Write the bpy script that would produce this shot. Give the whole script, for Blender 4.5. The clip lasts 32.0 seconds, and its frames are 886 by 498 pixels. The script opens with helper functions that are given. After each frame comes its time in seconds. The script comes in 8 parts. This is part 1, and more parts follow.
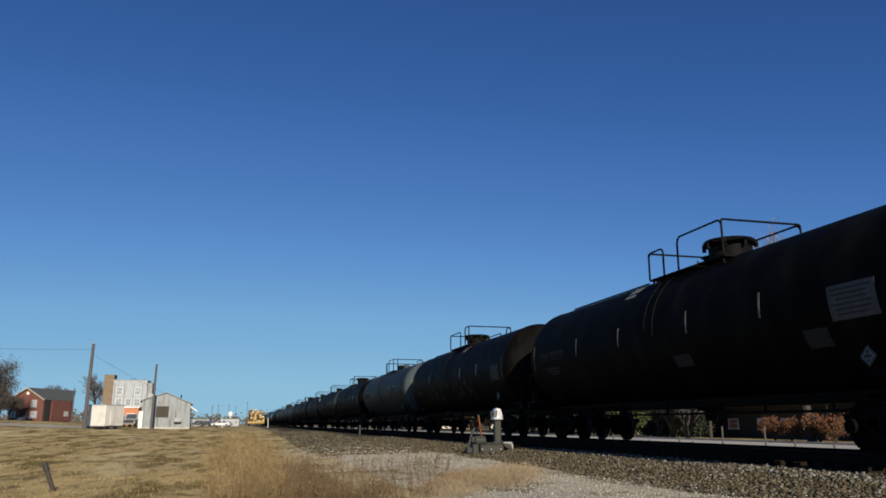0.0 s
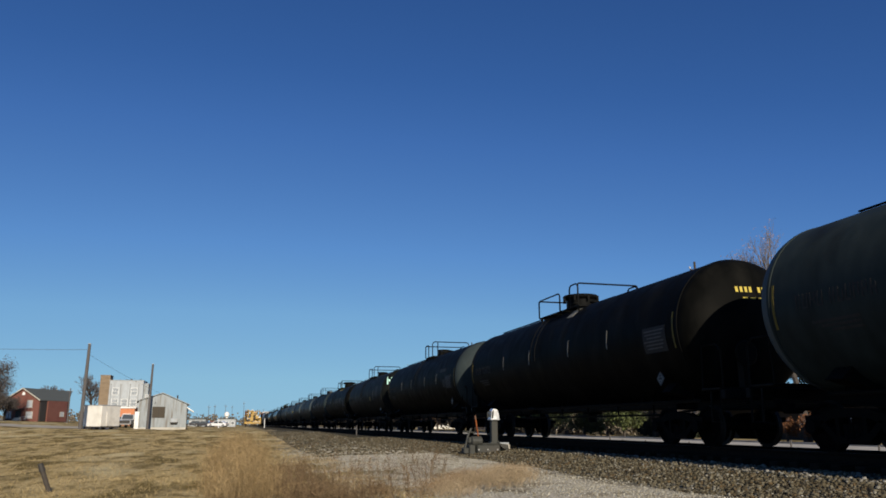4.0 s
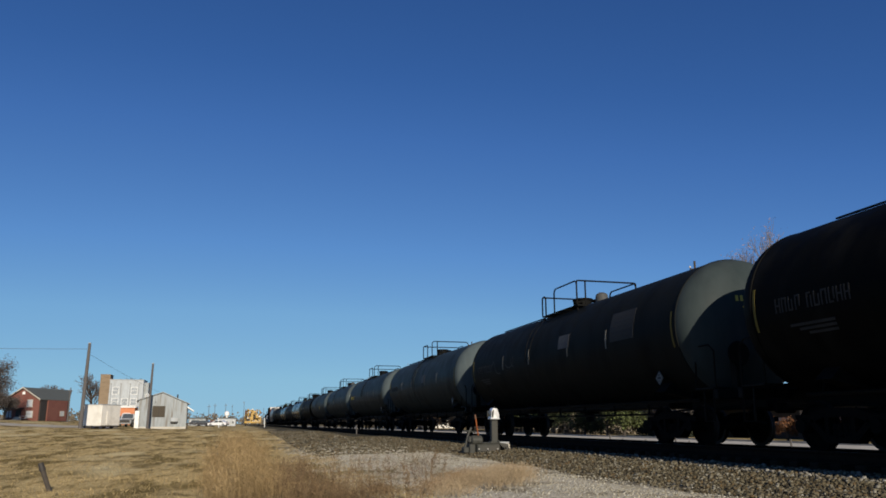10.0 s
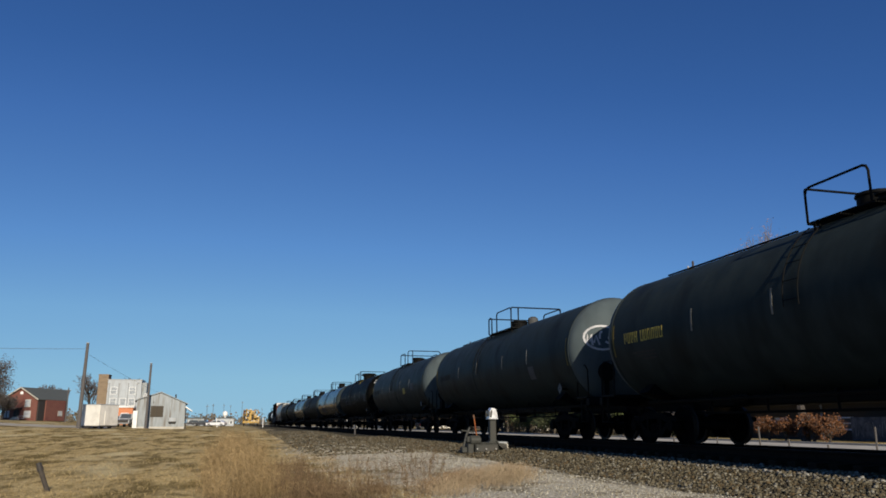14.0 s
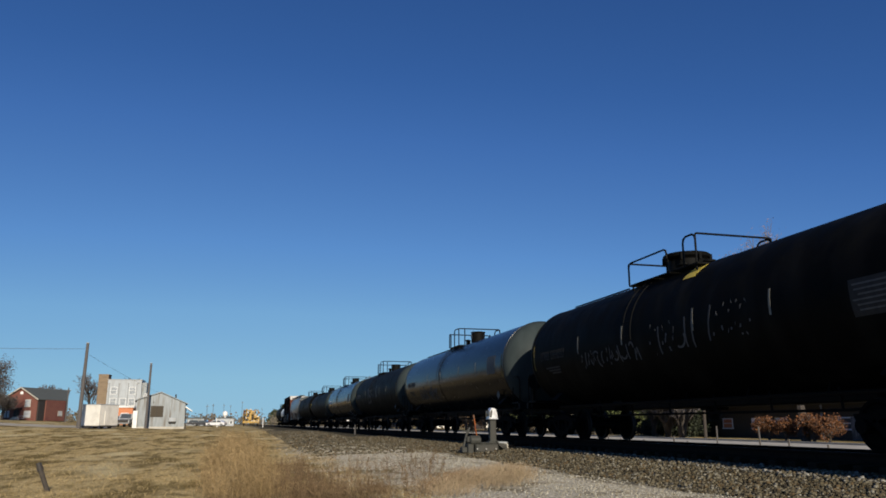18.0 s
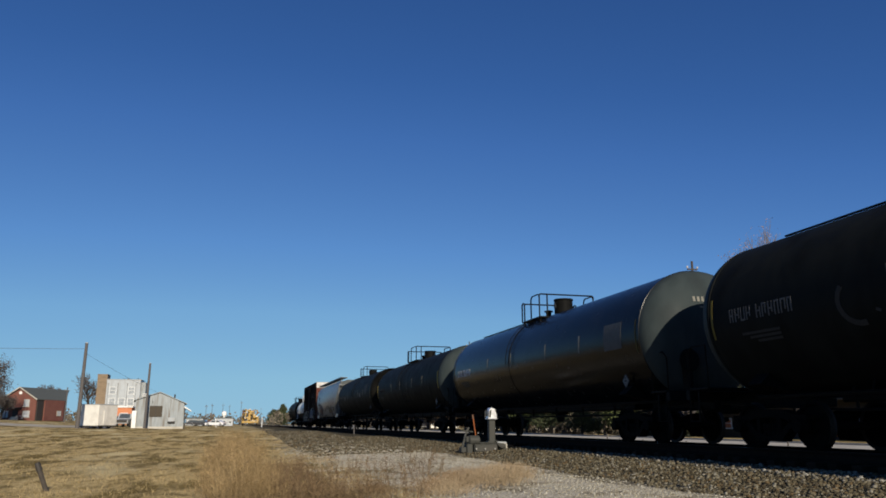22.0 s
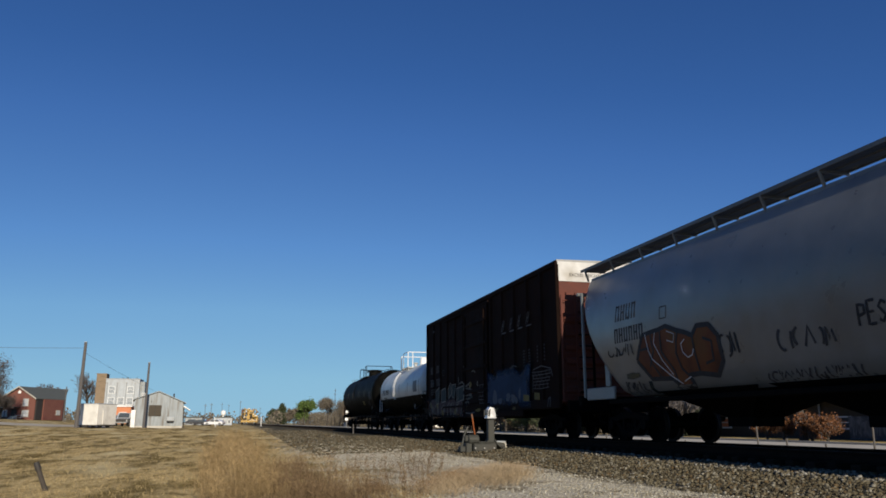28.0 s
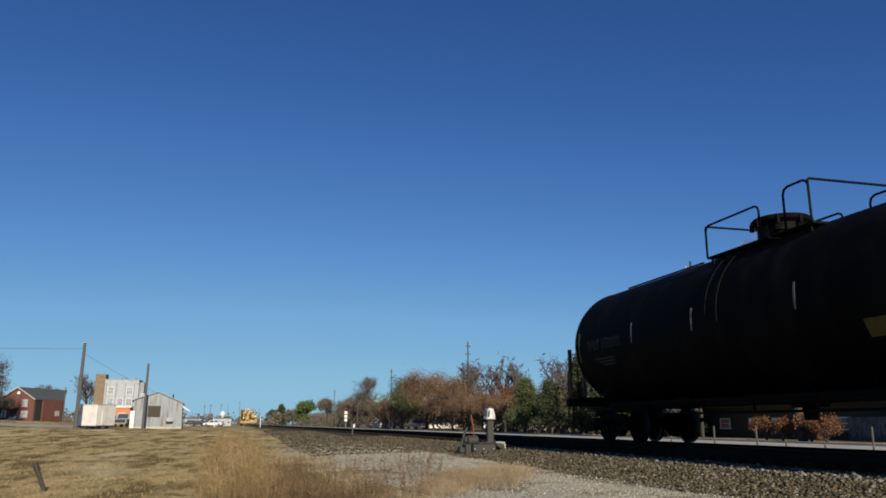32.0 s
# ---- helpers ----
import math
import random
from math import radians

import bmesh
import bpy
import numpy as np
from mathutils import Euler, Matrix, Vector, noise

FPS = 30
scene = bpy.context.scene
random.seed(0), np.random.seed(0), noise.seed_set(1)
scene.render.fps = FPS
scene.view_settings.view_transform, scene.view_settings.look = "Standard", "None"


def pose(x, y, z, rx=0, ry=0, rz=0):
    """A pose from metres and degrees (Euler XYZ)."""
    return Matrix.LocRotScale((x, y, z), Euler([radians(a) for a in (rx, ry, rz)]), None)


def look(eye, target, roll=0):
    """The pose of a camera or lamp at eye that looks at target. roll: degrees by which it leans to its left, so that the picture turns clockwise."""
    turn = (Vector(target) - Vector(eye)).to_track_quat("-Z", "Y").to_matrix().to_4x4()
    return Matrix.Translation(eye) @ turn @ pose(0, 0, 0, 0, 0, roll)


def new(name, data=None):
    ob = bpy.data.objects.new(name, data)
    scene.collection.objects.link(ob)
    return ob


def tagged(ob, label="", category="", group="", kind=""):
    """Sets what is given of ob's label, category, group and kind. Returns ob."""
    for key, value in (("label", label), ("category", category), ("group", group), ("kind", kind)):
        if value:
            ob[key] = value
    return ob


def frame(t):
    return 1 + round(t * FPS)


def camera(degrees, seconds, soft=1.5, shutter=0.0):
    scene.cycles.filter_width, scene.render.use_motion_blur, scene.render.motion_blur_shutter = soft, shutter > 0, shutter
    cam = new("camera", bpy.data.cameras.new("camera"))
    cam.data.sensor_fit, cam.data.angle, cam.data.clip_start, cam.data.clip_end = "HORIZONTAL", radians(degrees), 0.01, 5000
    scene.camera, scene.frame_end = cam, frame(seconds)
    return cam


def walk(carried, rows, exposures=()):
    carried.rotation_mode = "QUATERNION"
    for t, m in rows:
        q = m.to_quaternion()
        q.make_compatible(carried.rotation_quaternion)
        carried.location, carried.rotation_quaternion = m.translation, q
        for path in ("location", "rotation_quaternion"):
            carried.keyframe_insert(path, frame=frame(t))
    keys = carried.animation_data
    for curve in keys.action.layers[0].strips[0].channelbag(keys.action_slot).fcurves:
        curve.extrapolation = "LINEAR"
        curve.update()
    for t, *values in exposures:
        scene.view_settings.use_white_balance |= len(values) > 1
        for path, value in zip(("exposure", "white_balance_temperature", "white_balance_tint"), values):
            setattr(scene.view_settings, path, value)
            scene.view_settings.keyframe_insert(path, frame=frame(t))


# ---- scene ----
# Plan: the track runs along +Y at x = TX; the eye stands beside it at x = 0, y = 0.
TX, RAIL, EYE = 11.3, 0.75, 1.247
SPEED = 12.73
cam = camera(60.3, 32.0, soft=1.7)
YAW, TILT = 14.85, 12.9
DRIFT = [(0, 8.4, 0.6), (0.5, 8.0, 0.8), (1.0, 6.4, 0.3), (1.5, 3.2, 0.6), (2.5, 3.0, 1.2), (3.5, 2.7, 1.4),
         (5.5, 2.9, 1.0), (6.0, 3.0, 0.0), (9.5, 2.9, 0.0), (10.0, 2.8, 0.2), (10.5, 1.5, 0.5), (11.5, 1.4, 0.0),
         (12.0, 0.0, 0.1), (18.5, 0.0, 0.1), (19.0, -1.2, 0.1), (19.5, -3.0, 0.1), (21.5, -3.0, 0.1), (22.0, -1.6, 0.0),
         (22.5, -1.6, -1.2), (25.0, -1.6, -1.2), (25.5, -3.0, -1.2), (28.5, -3.0, -1.2), (29.0, -3.0, 0.1),
         (30.0, -3.1, 0.1), (31.0, -3.6, 0.1), (32.0, -4.2, 0.1)]
walk(cam, [(t, pose(0, 0, EYE, 90 + TILT + dy * 0.0424, 0, -YAW + dx * 0.0424)) for t, dx, dy in DRIFT])

# ---- light ----
SUN_EL, SUN_AZ = 22.8, 1.3          # azimuth: degrees from -Y towards +X
world = bpy.data.worlds.new("sky")
scene.world = world
world.use_nodes = True
wn = world.node_tree.nodes
sky = wn.new("ShaderNodeTexSky")
sky.sky_type, sky.sun_disc = "NISHITA", False
sky.sun_elevation, sky.sun_rotation = radians(SUN_EL), radians(180 - SUN_AZ)
sky.altitude, sky.air_density, sky.dust_density, sky.ozone_density = 3000, 1.0, 1.7, 7.0
wn["Background"].inputs["Strength"].default_value = 0.073
tone = wn.new("ShaderNodeGamma")
tone.inputs["Gamma"].default_value = 1.06
world.node_tree.links.new(sky.outputs[0], tone.inputs["Color"])
# painted haze: a ramp turns the sky's colour from deep blue to pale cyan as it brightens towards the horizon
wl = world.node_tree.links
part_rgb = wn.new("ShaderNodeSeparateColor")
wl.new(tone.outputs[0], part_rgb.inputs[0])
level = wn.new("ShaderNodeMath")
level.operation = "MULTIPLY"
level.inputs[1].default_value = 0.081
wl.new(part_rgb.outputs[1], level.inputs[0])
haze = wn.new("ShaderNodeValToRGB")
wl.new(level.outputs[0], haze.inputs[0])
# the brightest stop is held low, which cuts the fill on shaded faces
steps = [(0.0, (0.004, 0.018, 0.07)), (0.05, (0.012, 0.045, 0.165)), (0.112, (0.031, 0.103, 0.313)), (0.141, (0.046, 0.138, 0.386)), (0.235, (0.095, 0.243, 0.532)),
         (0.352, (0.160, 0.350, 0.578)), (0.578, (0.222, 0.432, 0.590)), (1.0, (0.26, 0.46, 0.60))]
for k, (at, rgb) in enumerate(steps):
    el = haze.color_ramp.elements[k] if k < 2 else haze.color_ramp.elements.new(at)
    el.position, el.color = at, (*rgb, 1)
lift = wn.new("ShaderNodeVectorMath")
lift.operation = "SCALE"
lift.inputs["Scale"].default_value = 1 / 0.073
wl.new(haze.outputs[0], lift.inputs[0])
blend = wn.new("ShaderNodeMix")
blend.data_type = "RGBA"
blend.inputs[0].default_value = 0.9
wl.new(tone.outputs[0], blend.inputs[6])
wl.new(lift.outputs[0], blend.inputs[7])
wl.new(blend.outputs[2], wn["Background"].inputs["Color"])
sun_data = bpy.data.lights.new("sun", "SUN")
sun_data.energy, sun_data.angle, sun_data.color = 5.0, radians(0.53), (1.0, 0.89, 0.73)
sun = new("sun", sun_data)
sun.matrix_basis = look((math.sin(radians(SUN_AZ)) * 50, -math.cos(radians(SUN_AZ)) * 50, math.tan(radians(SUN_EL)) * 50), (0, 0, 0))
scene.view_settings.exposure = 0.15


# ---- materials ----
def material(name, a, b, scale=8.0, rough=0.7, metal=0.0, bump=0.0, bump_scale=60.0, stain=None, stain_scale=0.8, spread=0.0,
             coat=0.0, stretch=(1, 1, 1), rough_var=0.12, island=False, spec=0.5):
    """A surface of two close tones with grain, stains at a larger scale, uneven gloss and fine relief."""
    m = bpy.data.materials.new(name)
    m.use_nodes = True
    n, l = m.node_tree.nodes, m.node_tree.links
    p = n["Principled BSDF"]
    tc = n.new("ShaderNodeTexCoord")
    mp = n.new("ShaderNodeMapping")
    mp.inputs["Scale"].default_value = stretch
    l.new(tc.outputs["Object"], mp.inputs["Vector"])
    def noise_node(s, detail=5.0):
        t = n.new("ShaderNodeTexNoise")
        t.inputs["Scale"].default_value, t.inputs["Detail"].default_value = s, detail
        l.new(mp.outputs["Vector"], t.inputs["Vector"])
        return t
    def mix(fac, c1, c2):
        x = n.new("ShaderNodeMix")
        x.data_type = "RGBA"
        for sock, v in ((x.inputs[0], fac), (x.inputs[6], c1), (x.inputs[7], c2)):
            if isinstance(v, (tuple, list)):
                sock.default_value = (*v[:3], 1)
            else:
                l.new(v, sock)
        return x.outputs[2]
    def ramp(v, lo, hi):
        r = n.new("ShaderNodeMapRange")
        r.inputs["From Min"].default_value, r.inputs["From Max"].default_value = lo, hi
        l.new(v, r.inputs["Value"])
        return r.outputs[0]
    g = noise_node(scale)
    col = mix(ramp(g.outputs[0], 0.3, 0.7), a, b)
    if stain:
        s = noise_node(stain_scale, 6.0)
        col = mix(ramp(s.outputs[0], 0.48, 0.72), col, stain)
    if spread or island:
        info = n.new("ShaderNodeNewGeometry" if island else "ShaderNodeObjectInfo")
        out = info.outputs["Random Per Island"] if island else info.outputs["Random"]
        h = n.new("ShaderNodeHueSaturation")
        l.new(ramp(out, 0, 1), h.inputs["Value"])
        vr = h.inputs["Value"].links[0].from_node
        vr.inputs["To Min"].default_value, vr.inputs["To Max"].default_value = 1 - spread, 1 + spread
        l.new(col, h.inputs["Color"])
        col = h.outputs[0]
    l.new(col, p.inputs["Base Color"])
    p.inputs["Metallic"].default_value = metal
    if rough_var:
        rv = ramp(g.outputs[0], 0.2, 0.8)
        rr = rv.node
        rr.inputs["To Min"].default_value, rr.inputs["To Max"].default_value = max(0.02, rough - rough_var), min(1, rough + rough_var)
        l.new(rv, p.inputs["Roughness"])
    else:
        p.inputs["Roughness"].default_value = rough
    p.inputs["Coat Weight"].default_value = coat
    p.inputs["Specular IOR Level"].default_value = spec
    if bump:
        bn = noise_node(bump_scale)
        bu = n.new("ShaderNodeBump")
        bu.inputs["Strength"].default_value, bu.inputs["Distance"].default_value = bump, 0.02
        l.new(bn.outputs[0], bu.inputs["Height"])
        l.new(bu.outputs[0], p.inputs["Normal"])
    return m


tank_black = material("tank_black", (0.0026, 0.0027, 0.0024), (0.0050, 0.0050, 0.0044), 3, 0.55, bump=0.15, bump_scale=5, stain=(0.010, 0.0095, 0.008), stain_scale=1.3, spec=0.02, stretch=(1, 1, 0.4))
tank_gloss = material("tank_gloss", (0.004, 0.004, 0.0045), (0.007, 0.007, 0.0075), 3, 0.24, bump=0.05, bump_scale=2, stain=(0.010, 0.010, 0.010), rough_var=0.06, spec=0.10)
# two paler copies of the shell paints for tank heads, sunlight put into the colour
tank_head_sunlit = material("tank_head_sunlit", (0.057, 0.073, 0.077), (0.074, 0.093, 0.097), 3, 0.5, bump=0.1, bump_scale=4, stain=(0.052, 0.060, 0.062), stain_scale=1.2, spec=0.04, stretch=(1, 1, 0.4))
tank_head_sunlit_dark = material("tank_head_sunlit_dark", (0.027, 0.036, 0.037), (0.036, 0.046, 0.047), 3, 0.5, bump=0.1, bump_scale=4, stain=(0.024, 0.029, 0.030), stain_scale=1.2, spec=0.04, stretch=(1, 1, 0.4))
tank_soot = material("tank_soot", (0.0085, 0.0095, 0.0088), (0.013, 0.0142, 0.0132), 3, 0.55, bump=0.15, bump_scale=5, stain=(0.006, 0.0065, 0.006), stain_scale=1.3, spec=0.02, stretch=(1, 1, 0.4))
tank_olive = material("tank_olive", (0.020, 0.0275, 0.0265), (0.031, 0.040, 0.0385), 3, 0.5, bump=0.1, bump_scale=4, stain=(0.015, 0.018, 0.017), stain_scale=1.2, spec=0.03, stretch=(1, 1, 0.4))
pale_deck = material("pale_deck", (0.40, 0.41, 0.40), (0.52, 0.53, 0.51), 6, 0.6, stain=(0.30, 0.28, 0.25))
tank_white = material("tank_white", (0.43, 0.465, 0.44), (0.52, 0.555, 0.525), 4, 0.4, stain=(0.34, 0.355, 0.325), stain_scale=0.7)
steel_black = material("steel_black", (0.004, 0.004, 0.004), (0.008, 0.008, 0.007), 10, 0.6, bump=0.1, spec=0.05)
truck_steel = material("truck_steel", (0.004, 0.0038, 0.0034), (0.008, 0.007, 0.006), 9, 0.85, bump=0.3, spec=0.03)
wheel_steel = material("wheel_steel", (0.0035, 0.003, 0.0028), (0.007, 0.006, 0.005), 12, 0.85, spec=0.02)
tread_steel = material("tread_steel", (0.012, 0.011, 0.010), (0.022, 0.020, 0.018), 20, 0.6, metal=0.3, spec=0.2)
white_paint = material("white_paint", (0.72, 0.72, 0.70), (0.80, 0.80, 0.78), 6, 0.5, stain=(0.55, 0.53, 0.48))
yellow_mark = material("yellow_mark", (0.42, 0.33, 0.06), (0.55, 0.42, 0.08), 9, 0.6, stain=(0.2, 0.16, 0.06), spec=0.12)
mustard_plate = material("mustard_plate", (0.10, 0.078, 0.015), (0.15, 0.115, 0.022), 9, 0.6, stain=(0.06, 0.05, 0.02), spec=0.12)
pale_mark = material("pale_mark", (0.15, 0.145, 0.125), (0.24, 0.23, 0.19), 9, 0.6, stain=(0.10, 0.10, 0.09), spec=0.12)
white_mark = material("white_mark", (0.50, 0.50, 0.50), (0.65, 0.65, 0.65), 9, 0.6, stain=(0.2, 0.2, 0.2), spec=0.12)
faint_mark = material("faint_mark", (0.022, 0.022, 0.021), (0.038, 0.037, 0.035), 9, 0.7, stain=(0.025, 0.025, 0.024), spec=0.12)
grey_mark = material("grey_mark", (0.07, 0.07, 0.07), (0.11, 0.11, 0.107), 9, 0.7, stain=(0.05, 0.05, 0.05), spec=0.12)
placard_grey = material("placard_grey", (0.055, 0.058, 0.058), (0.09, 0.093, 0.092), 9, 0.6, stain=(0.05, 0.05, 0.05), spec=0.12)
placard_face = material("placard_face", (0.13, 0.145, 0.145), (0.20, 0.215, 0.215), 9, 0.6, stain=(0.09, 0.10, 0.10), spec=0.12)
mint_paint = material("mint_paint", (0.45, 0.75, 0.62), (0.52, 0.80, 0.68), 9, 0.6)
black_mark = material("black_mark", (0.02, 0.02, 0.022), (0.04, 0.04, 0.042), 9, 0.6, spec=0.12)
hopper_paint = material("hopper_paint", (0.120, 0.130, 0.132), (0.150, 0.160, 0.163), 2, 0.34, stain=(0.098, 0.102, 0.101), stain_scale=0.6, spec=0.5)
# shaded copy of box_red: the shade on the sides is put into its colour
box_red_shaded = material("box_red_shaded", (0.011, 0.0065, 0.005), (0.018, 0.010, 0.0075), 3, 0.8, bump=0.15, stain=(0.010, 0.007, 0.0055), stain_scale=0.9, spec=0.03)
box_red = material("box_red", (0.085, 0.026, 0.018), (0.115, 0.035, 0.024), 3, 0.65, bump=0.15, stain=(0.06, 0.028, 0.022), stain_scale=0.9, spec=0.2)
rust = material("rust", (0.09, 0.045, 0.025), (0.16, 0.08, 0.045), 14, 0.85, bump=0.4)
rail_side = material("rail_side", (0.014, 0.010, 0.008), (0.024, 0.017, 0.012), 9, 0.95, spec=0.03, rough_var=0.04)
tie_wood = material("tie_wood", (0.014, 0.011, 0.008), (0.030, 0.023, 0.017), 6, 0.95, bump=0.5, stretch=(1, 6, 6), spread=0.3, spec=0.04, rough_var=0.04)
def stone_material(name, tones, rough=0.95):
    """Broken stone: each piece takes one of several tones, with grain over it."""
    m = material(name, (0.5, 0.5, 0.5), (0.9, 0.9, 0.9), 30, rough, spec=0.1)
    n, l = m.node_tree.nodes, m.node_tree.links
    p = n["Principled BSDF"]
    grain = p.inputs["Base Color"].links[0].from_socket
    geo = n.new("ShaderNodeNewGeometry")
    ramp = n.new("ShaderNodeValToRGB")
    ramp.color_ramp.interpolation = "CONSTANT"
    l.new(geo.outputs["Random Per Island"], ramp.inputs[0])
    for k, (at, rgb) in enumerate(tones):
        el = ramp.color_ramp.elements[k] if k < 2 else ramp.color_ramp.elements.new(at)
        el.position, el.color = at, (*rgb, 1)
    mul = n.new("ShaderNodeMix")
    mul.data_type, mul.blend_type = "RGBA", "MULTIPLY"
    mul.inputs[0].default_value = 1.0
    l.new(ramp.outputs[0], mul.inputs[6])
    l.new(grain, mul.inputs[7])
    l.new(mul.outputs[2], p.inputs["Base Color"])
    return m


ballast_stone = stone_material("ballast_stone", ((0.0, (0.118, 0.099, 0.062)), (0.25, (0.165, 0.143, 0.096)), (0.5, (0.062, 0.052, 0.034)), (0.68, (0.20, 0.178, 0.126)), (0.82, (0.135, 0.096, 0.051)), (0.93, (0.28, 0.262, 0.21))))
crest_stone = stone_material("crest_stone", ((0.0, (0.25, 0.235, 0.20)), (0.28, (0.13, 0.112, 0.075)), (0.5, (0.17, 0.155, 0.12)), (0.68, (0.055, 0.048, 0.035)), (0.84, (0.36, 0.345, 0.30))))
gravel_stone = stone_material("gravel_stone", ((0.0, (0.42, 0.39, 0.30)), (0.3, (0.52, 0.49, 0.395)), (0.55, (0.33, 0.30, 0.22)), (0.74, (0.58, 0.555, 0.47)), (0.92, (0.27, 0.235, 0.16))))
spray_rust = material("spray_rust", (0.085, 0.026, 0.012), (0.12, 0.04, 0.016), 5, 0.6, spec=0.12)
graff_mustard = material("graff_mustard", (0.05, 0.042, 0.012), (0.08, 0.065, 0.018), 5, 0.6, spec=0.12)
band_white = material("band_white", (0.47, 0.46, 0.44), (0.58, 0.57, 0.545), 3, 0.7, stain=(0.33, 0.30, 0.25), stain_scale=1.2, spec=0.2)
walk_steel = material("walk_steel", (0.10, 0.106, 0.10), (0.15, 0.157, 0.15), 7, 0.55, metal=0.3, stain=(0.09, 0.088, 0.08))
teal_paint = material("teal_paint", (0.006, 0.013, 0.014), (0.010, 0.020, 0.022), 4, 0.6, spec=0.1)
haze_blue = material("haze_blue", (0.05, 0.065, 0.085), (0.075, 0.09, 0.115), 3, 0.6, spec=0.1)
graff_orange = material("graff_orange", (0.17, 0.05, 0.018), (0.25, 0.08, 0.025), 5, 0.6, spec=0.12)
rust_piece = material("rust_piece", (0.045, 0.015, 0.008), (0.23, 0.072, 0.024), 1.1, 0.6, stain=(0.10, 0.055, 0.02), stain_scale=1.1, spec=0.12)
graff_maroon = material("graff_maroon", (0.042, 0.015, 0.016), (0.065, 0.024, 0.024), 5, 0.6, spec=0.12)
graff_grey = material("graff_grey", (0.035, 0.034, 0.036), (0.06, 0.058, 0.06), 5, 0.6, spec=0.12)
galv = material("galv", (0.20, 0.20, 0.195), (0.29, 0.29, 0.28), 7, 0.5, metal=0.35, stain=(0.2, 0.19, 0.17))


# ---- mesh tools ----
class Shape:
    """Vertices and faces of one part."""
    def __init__(self):
        self.v, self.f = [], []

    def add(self, verts, faces):
        o = len(self.v)
        self.v += [tuple(p) for p in verts]
        self.f += [tuple(i + o for i in q) for q in faces]
        return self

    def box(self, c, s, m=None, bev=0.0):
        """A block at c of full size s, with cut edges if bev is given."""
        x, y, z = (k / 2 for k in s)
        if bev:
            b = min(bev, x * 0.9, y * 0.9, z * 0.9)
            pts, idx = [], {}
            for sx in (-1, 1):
                for sy in (-1, 1):
                    for sz in (-1, 1):
                        for k, q in enumerate(((x - b, y - b, z), (x - b, y, z - b), (x, y - b, z - b))):
                            idx[sx, sy, sz, k] = len(pts)
                            pts.append((sx * q[0], sy * q[1], sz * q[2]))
            fs = []
            for s1 in (-1, 1):
                fs.append([idx[a, b2, s1, 0] for a, b2 in ((-1, -1), (1, -1), (1, 1), (-1, 1))])
                fs.append([idx[a, s1, b2, 1] for a, b2 in ((-1, -1), (1, -1), (1, 1), (-1, 1))])
                fs.append([idx[s1, a, b2, 2] for a, b2 in ((-1, -1), (1, -1), (1, 1), (-1, 1))])
                for s2 in (-1, 1):
                    fs.append([idx[-1, s1, s2, 0], idx[1, s1, s2, 0], idx[1, s1, s2, 1], idx[-1, s1, s2, 1]])
                    fs.append([idx[s1, -1, s2, 0], idx[s1, 1, s2, 0], idx[s1, 1, s2, 2], idx[s1, -1, s2, 2]])
                    fs.append([idx[s1, s2, -1, 1], idx[s1, s2, 1, 1], idx[s1, s2, 1, 2], idx[s1, s2, -1, 2]])
                    for s3 in (-1, 1):
                        fs.append([idx[s1, s2, s3, k] for k in range(3)])
        else:
            pts = [(a * x, b2 * y, c2 * z) for a in (-1, 1) for b2 in (-1, 1) for c2 in (-1, 1)]
            fs = [(0, 1, 3, 2), (4, 6, 7, 5), (0, 4, 5, 1), (2, 3, 7, 6), (0, 2, 6, 4), (1, 5, 7, 3)]
        if m is not None:
            pts = [m @ Vector(p) for p in pts]
        return self.add([(p[0] + c[0], p[1] + c[1], p[2] + c[2]) for p in pts], fs)

    def tube(self, path, r, n=6, r2=None, caps=True):
        """A round bar along a path; r2: its radius at the end."""
        path = [Vector(p) for p in path]
        k = len(path)
        rings = []
        up = None
        for i, p in enumerate(path):
            d = (path[min(i + 1, k - 1)] - path[max(i - 1, 0)]).normalized()
            if up is None:
                up = d.orthogonal().normalized()
            up = (up - d * up.dot(d))
            up = up.normalized() if up.length > 1e-6 else d.orthogonal().normalized()
            side = d.cross(up)
            rad = r if r2 is None else r + (r2 - r) * i / (k - 1)
            rings.append([p + rad * (math.cos(a) * up + math.sin(a) * side) for a in (2 * math.pi * j / n for j in range(n))])
        fs = [(i * n + j, i * n + (j + 1) % n, (i + 1) * n + (j + 1) % n, (i + 1) * n + j) for i in range(k - 1) for j in range(n)]
        if caps:
            fs += [tuple(range(n))[::-1], tuple((k - 1) * n + j for j in range(n))]
        return self.add([p for q in rings for p in q], fs)

    def lathe(self, prof, axis="z", n=24, c=(0, 0, 0)):
        """Turns (radius, height) pairs round an axis through c."""
        pts = []
        for r, h in prof:
            for j in range(n):
                a = 2 * math.pi * j / n
                q = {"z": (r * math.cos(a), r * math.sin(a), h), "y": (r * math.cos(a), h, r * math.sin(a)), "x": (h, r * math.cos(a), r * math.sin(a))}[axis]
                pts.append((q[0] + c[0], q[1] + c[1], q[2] + c[2]))
        k = len(prof)
        fs = [(i * n + j, i * n + (j + 1) % n, (i + 1) * n + (j + 1) % n, (i + 1) * n + j) for i in range(k - 1) for j in range(n)]
        fs += [tuple(range(n))[::-1], tuple((k - 1) * n + j for j in range(n))]
        return self.add(pts, fs)

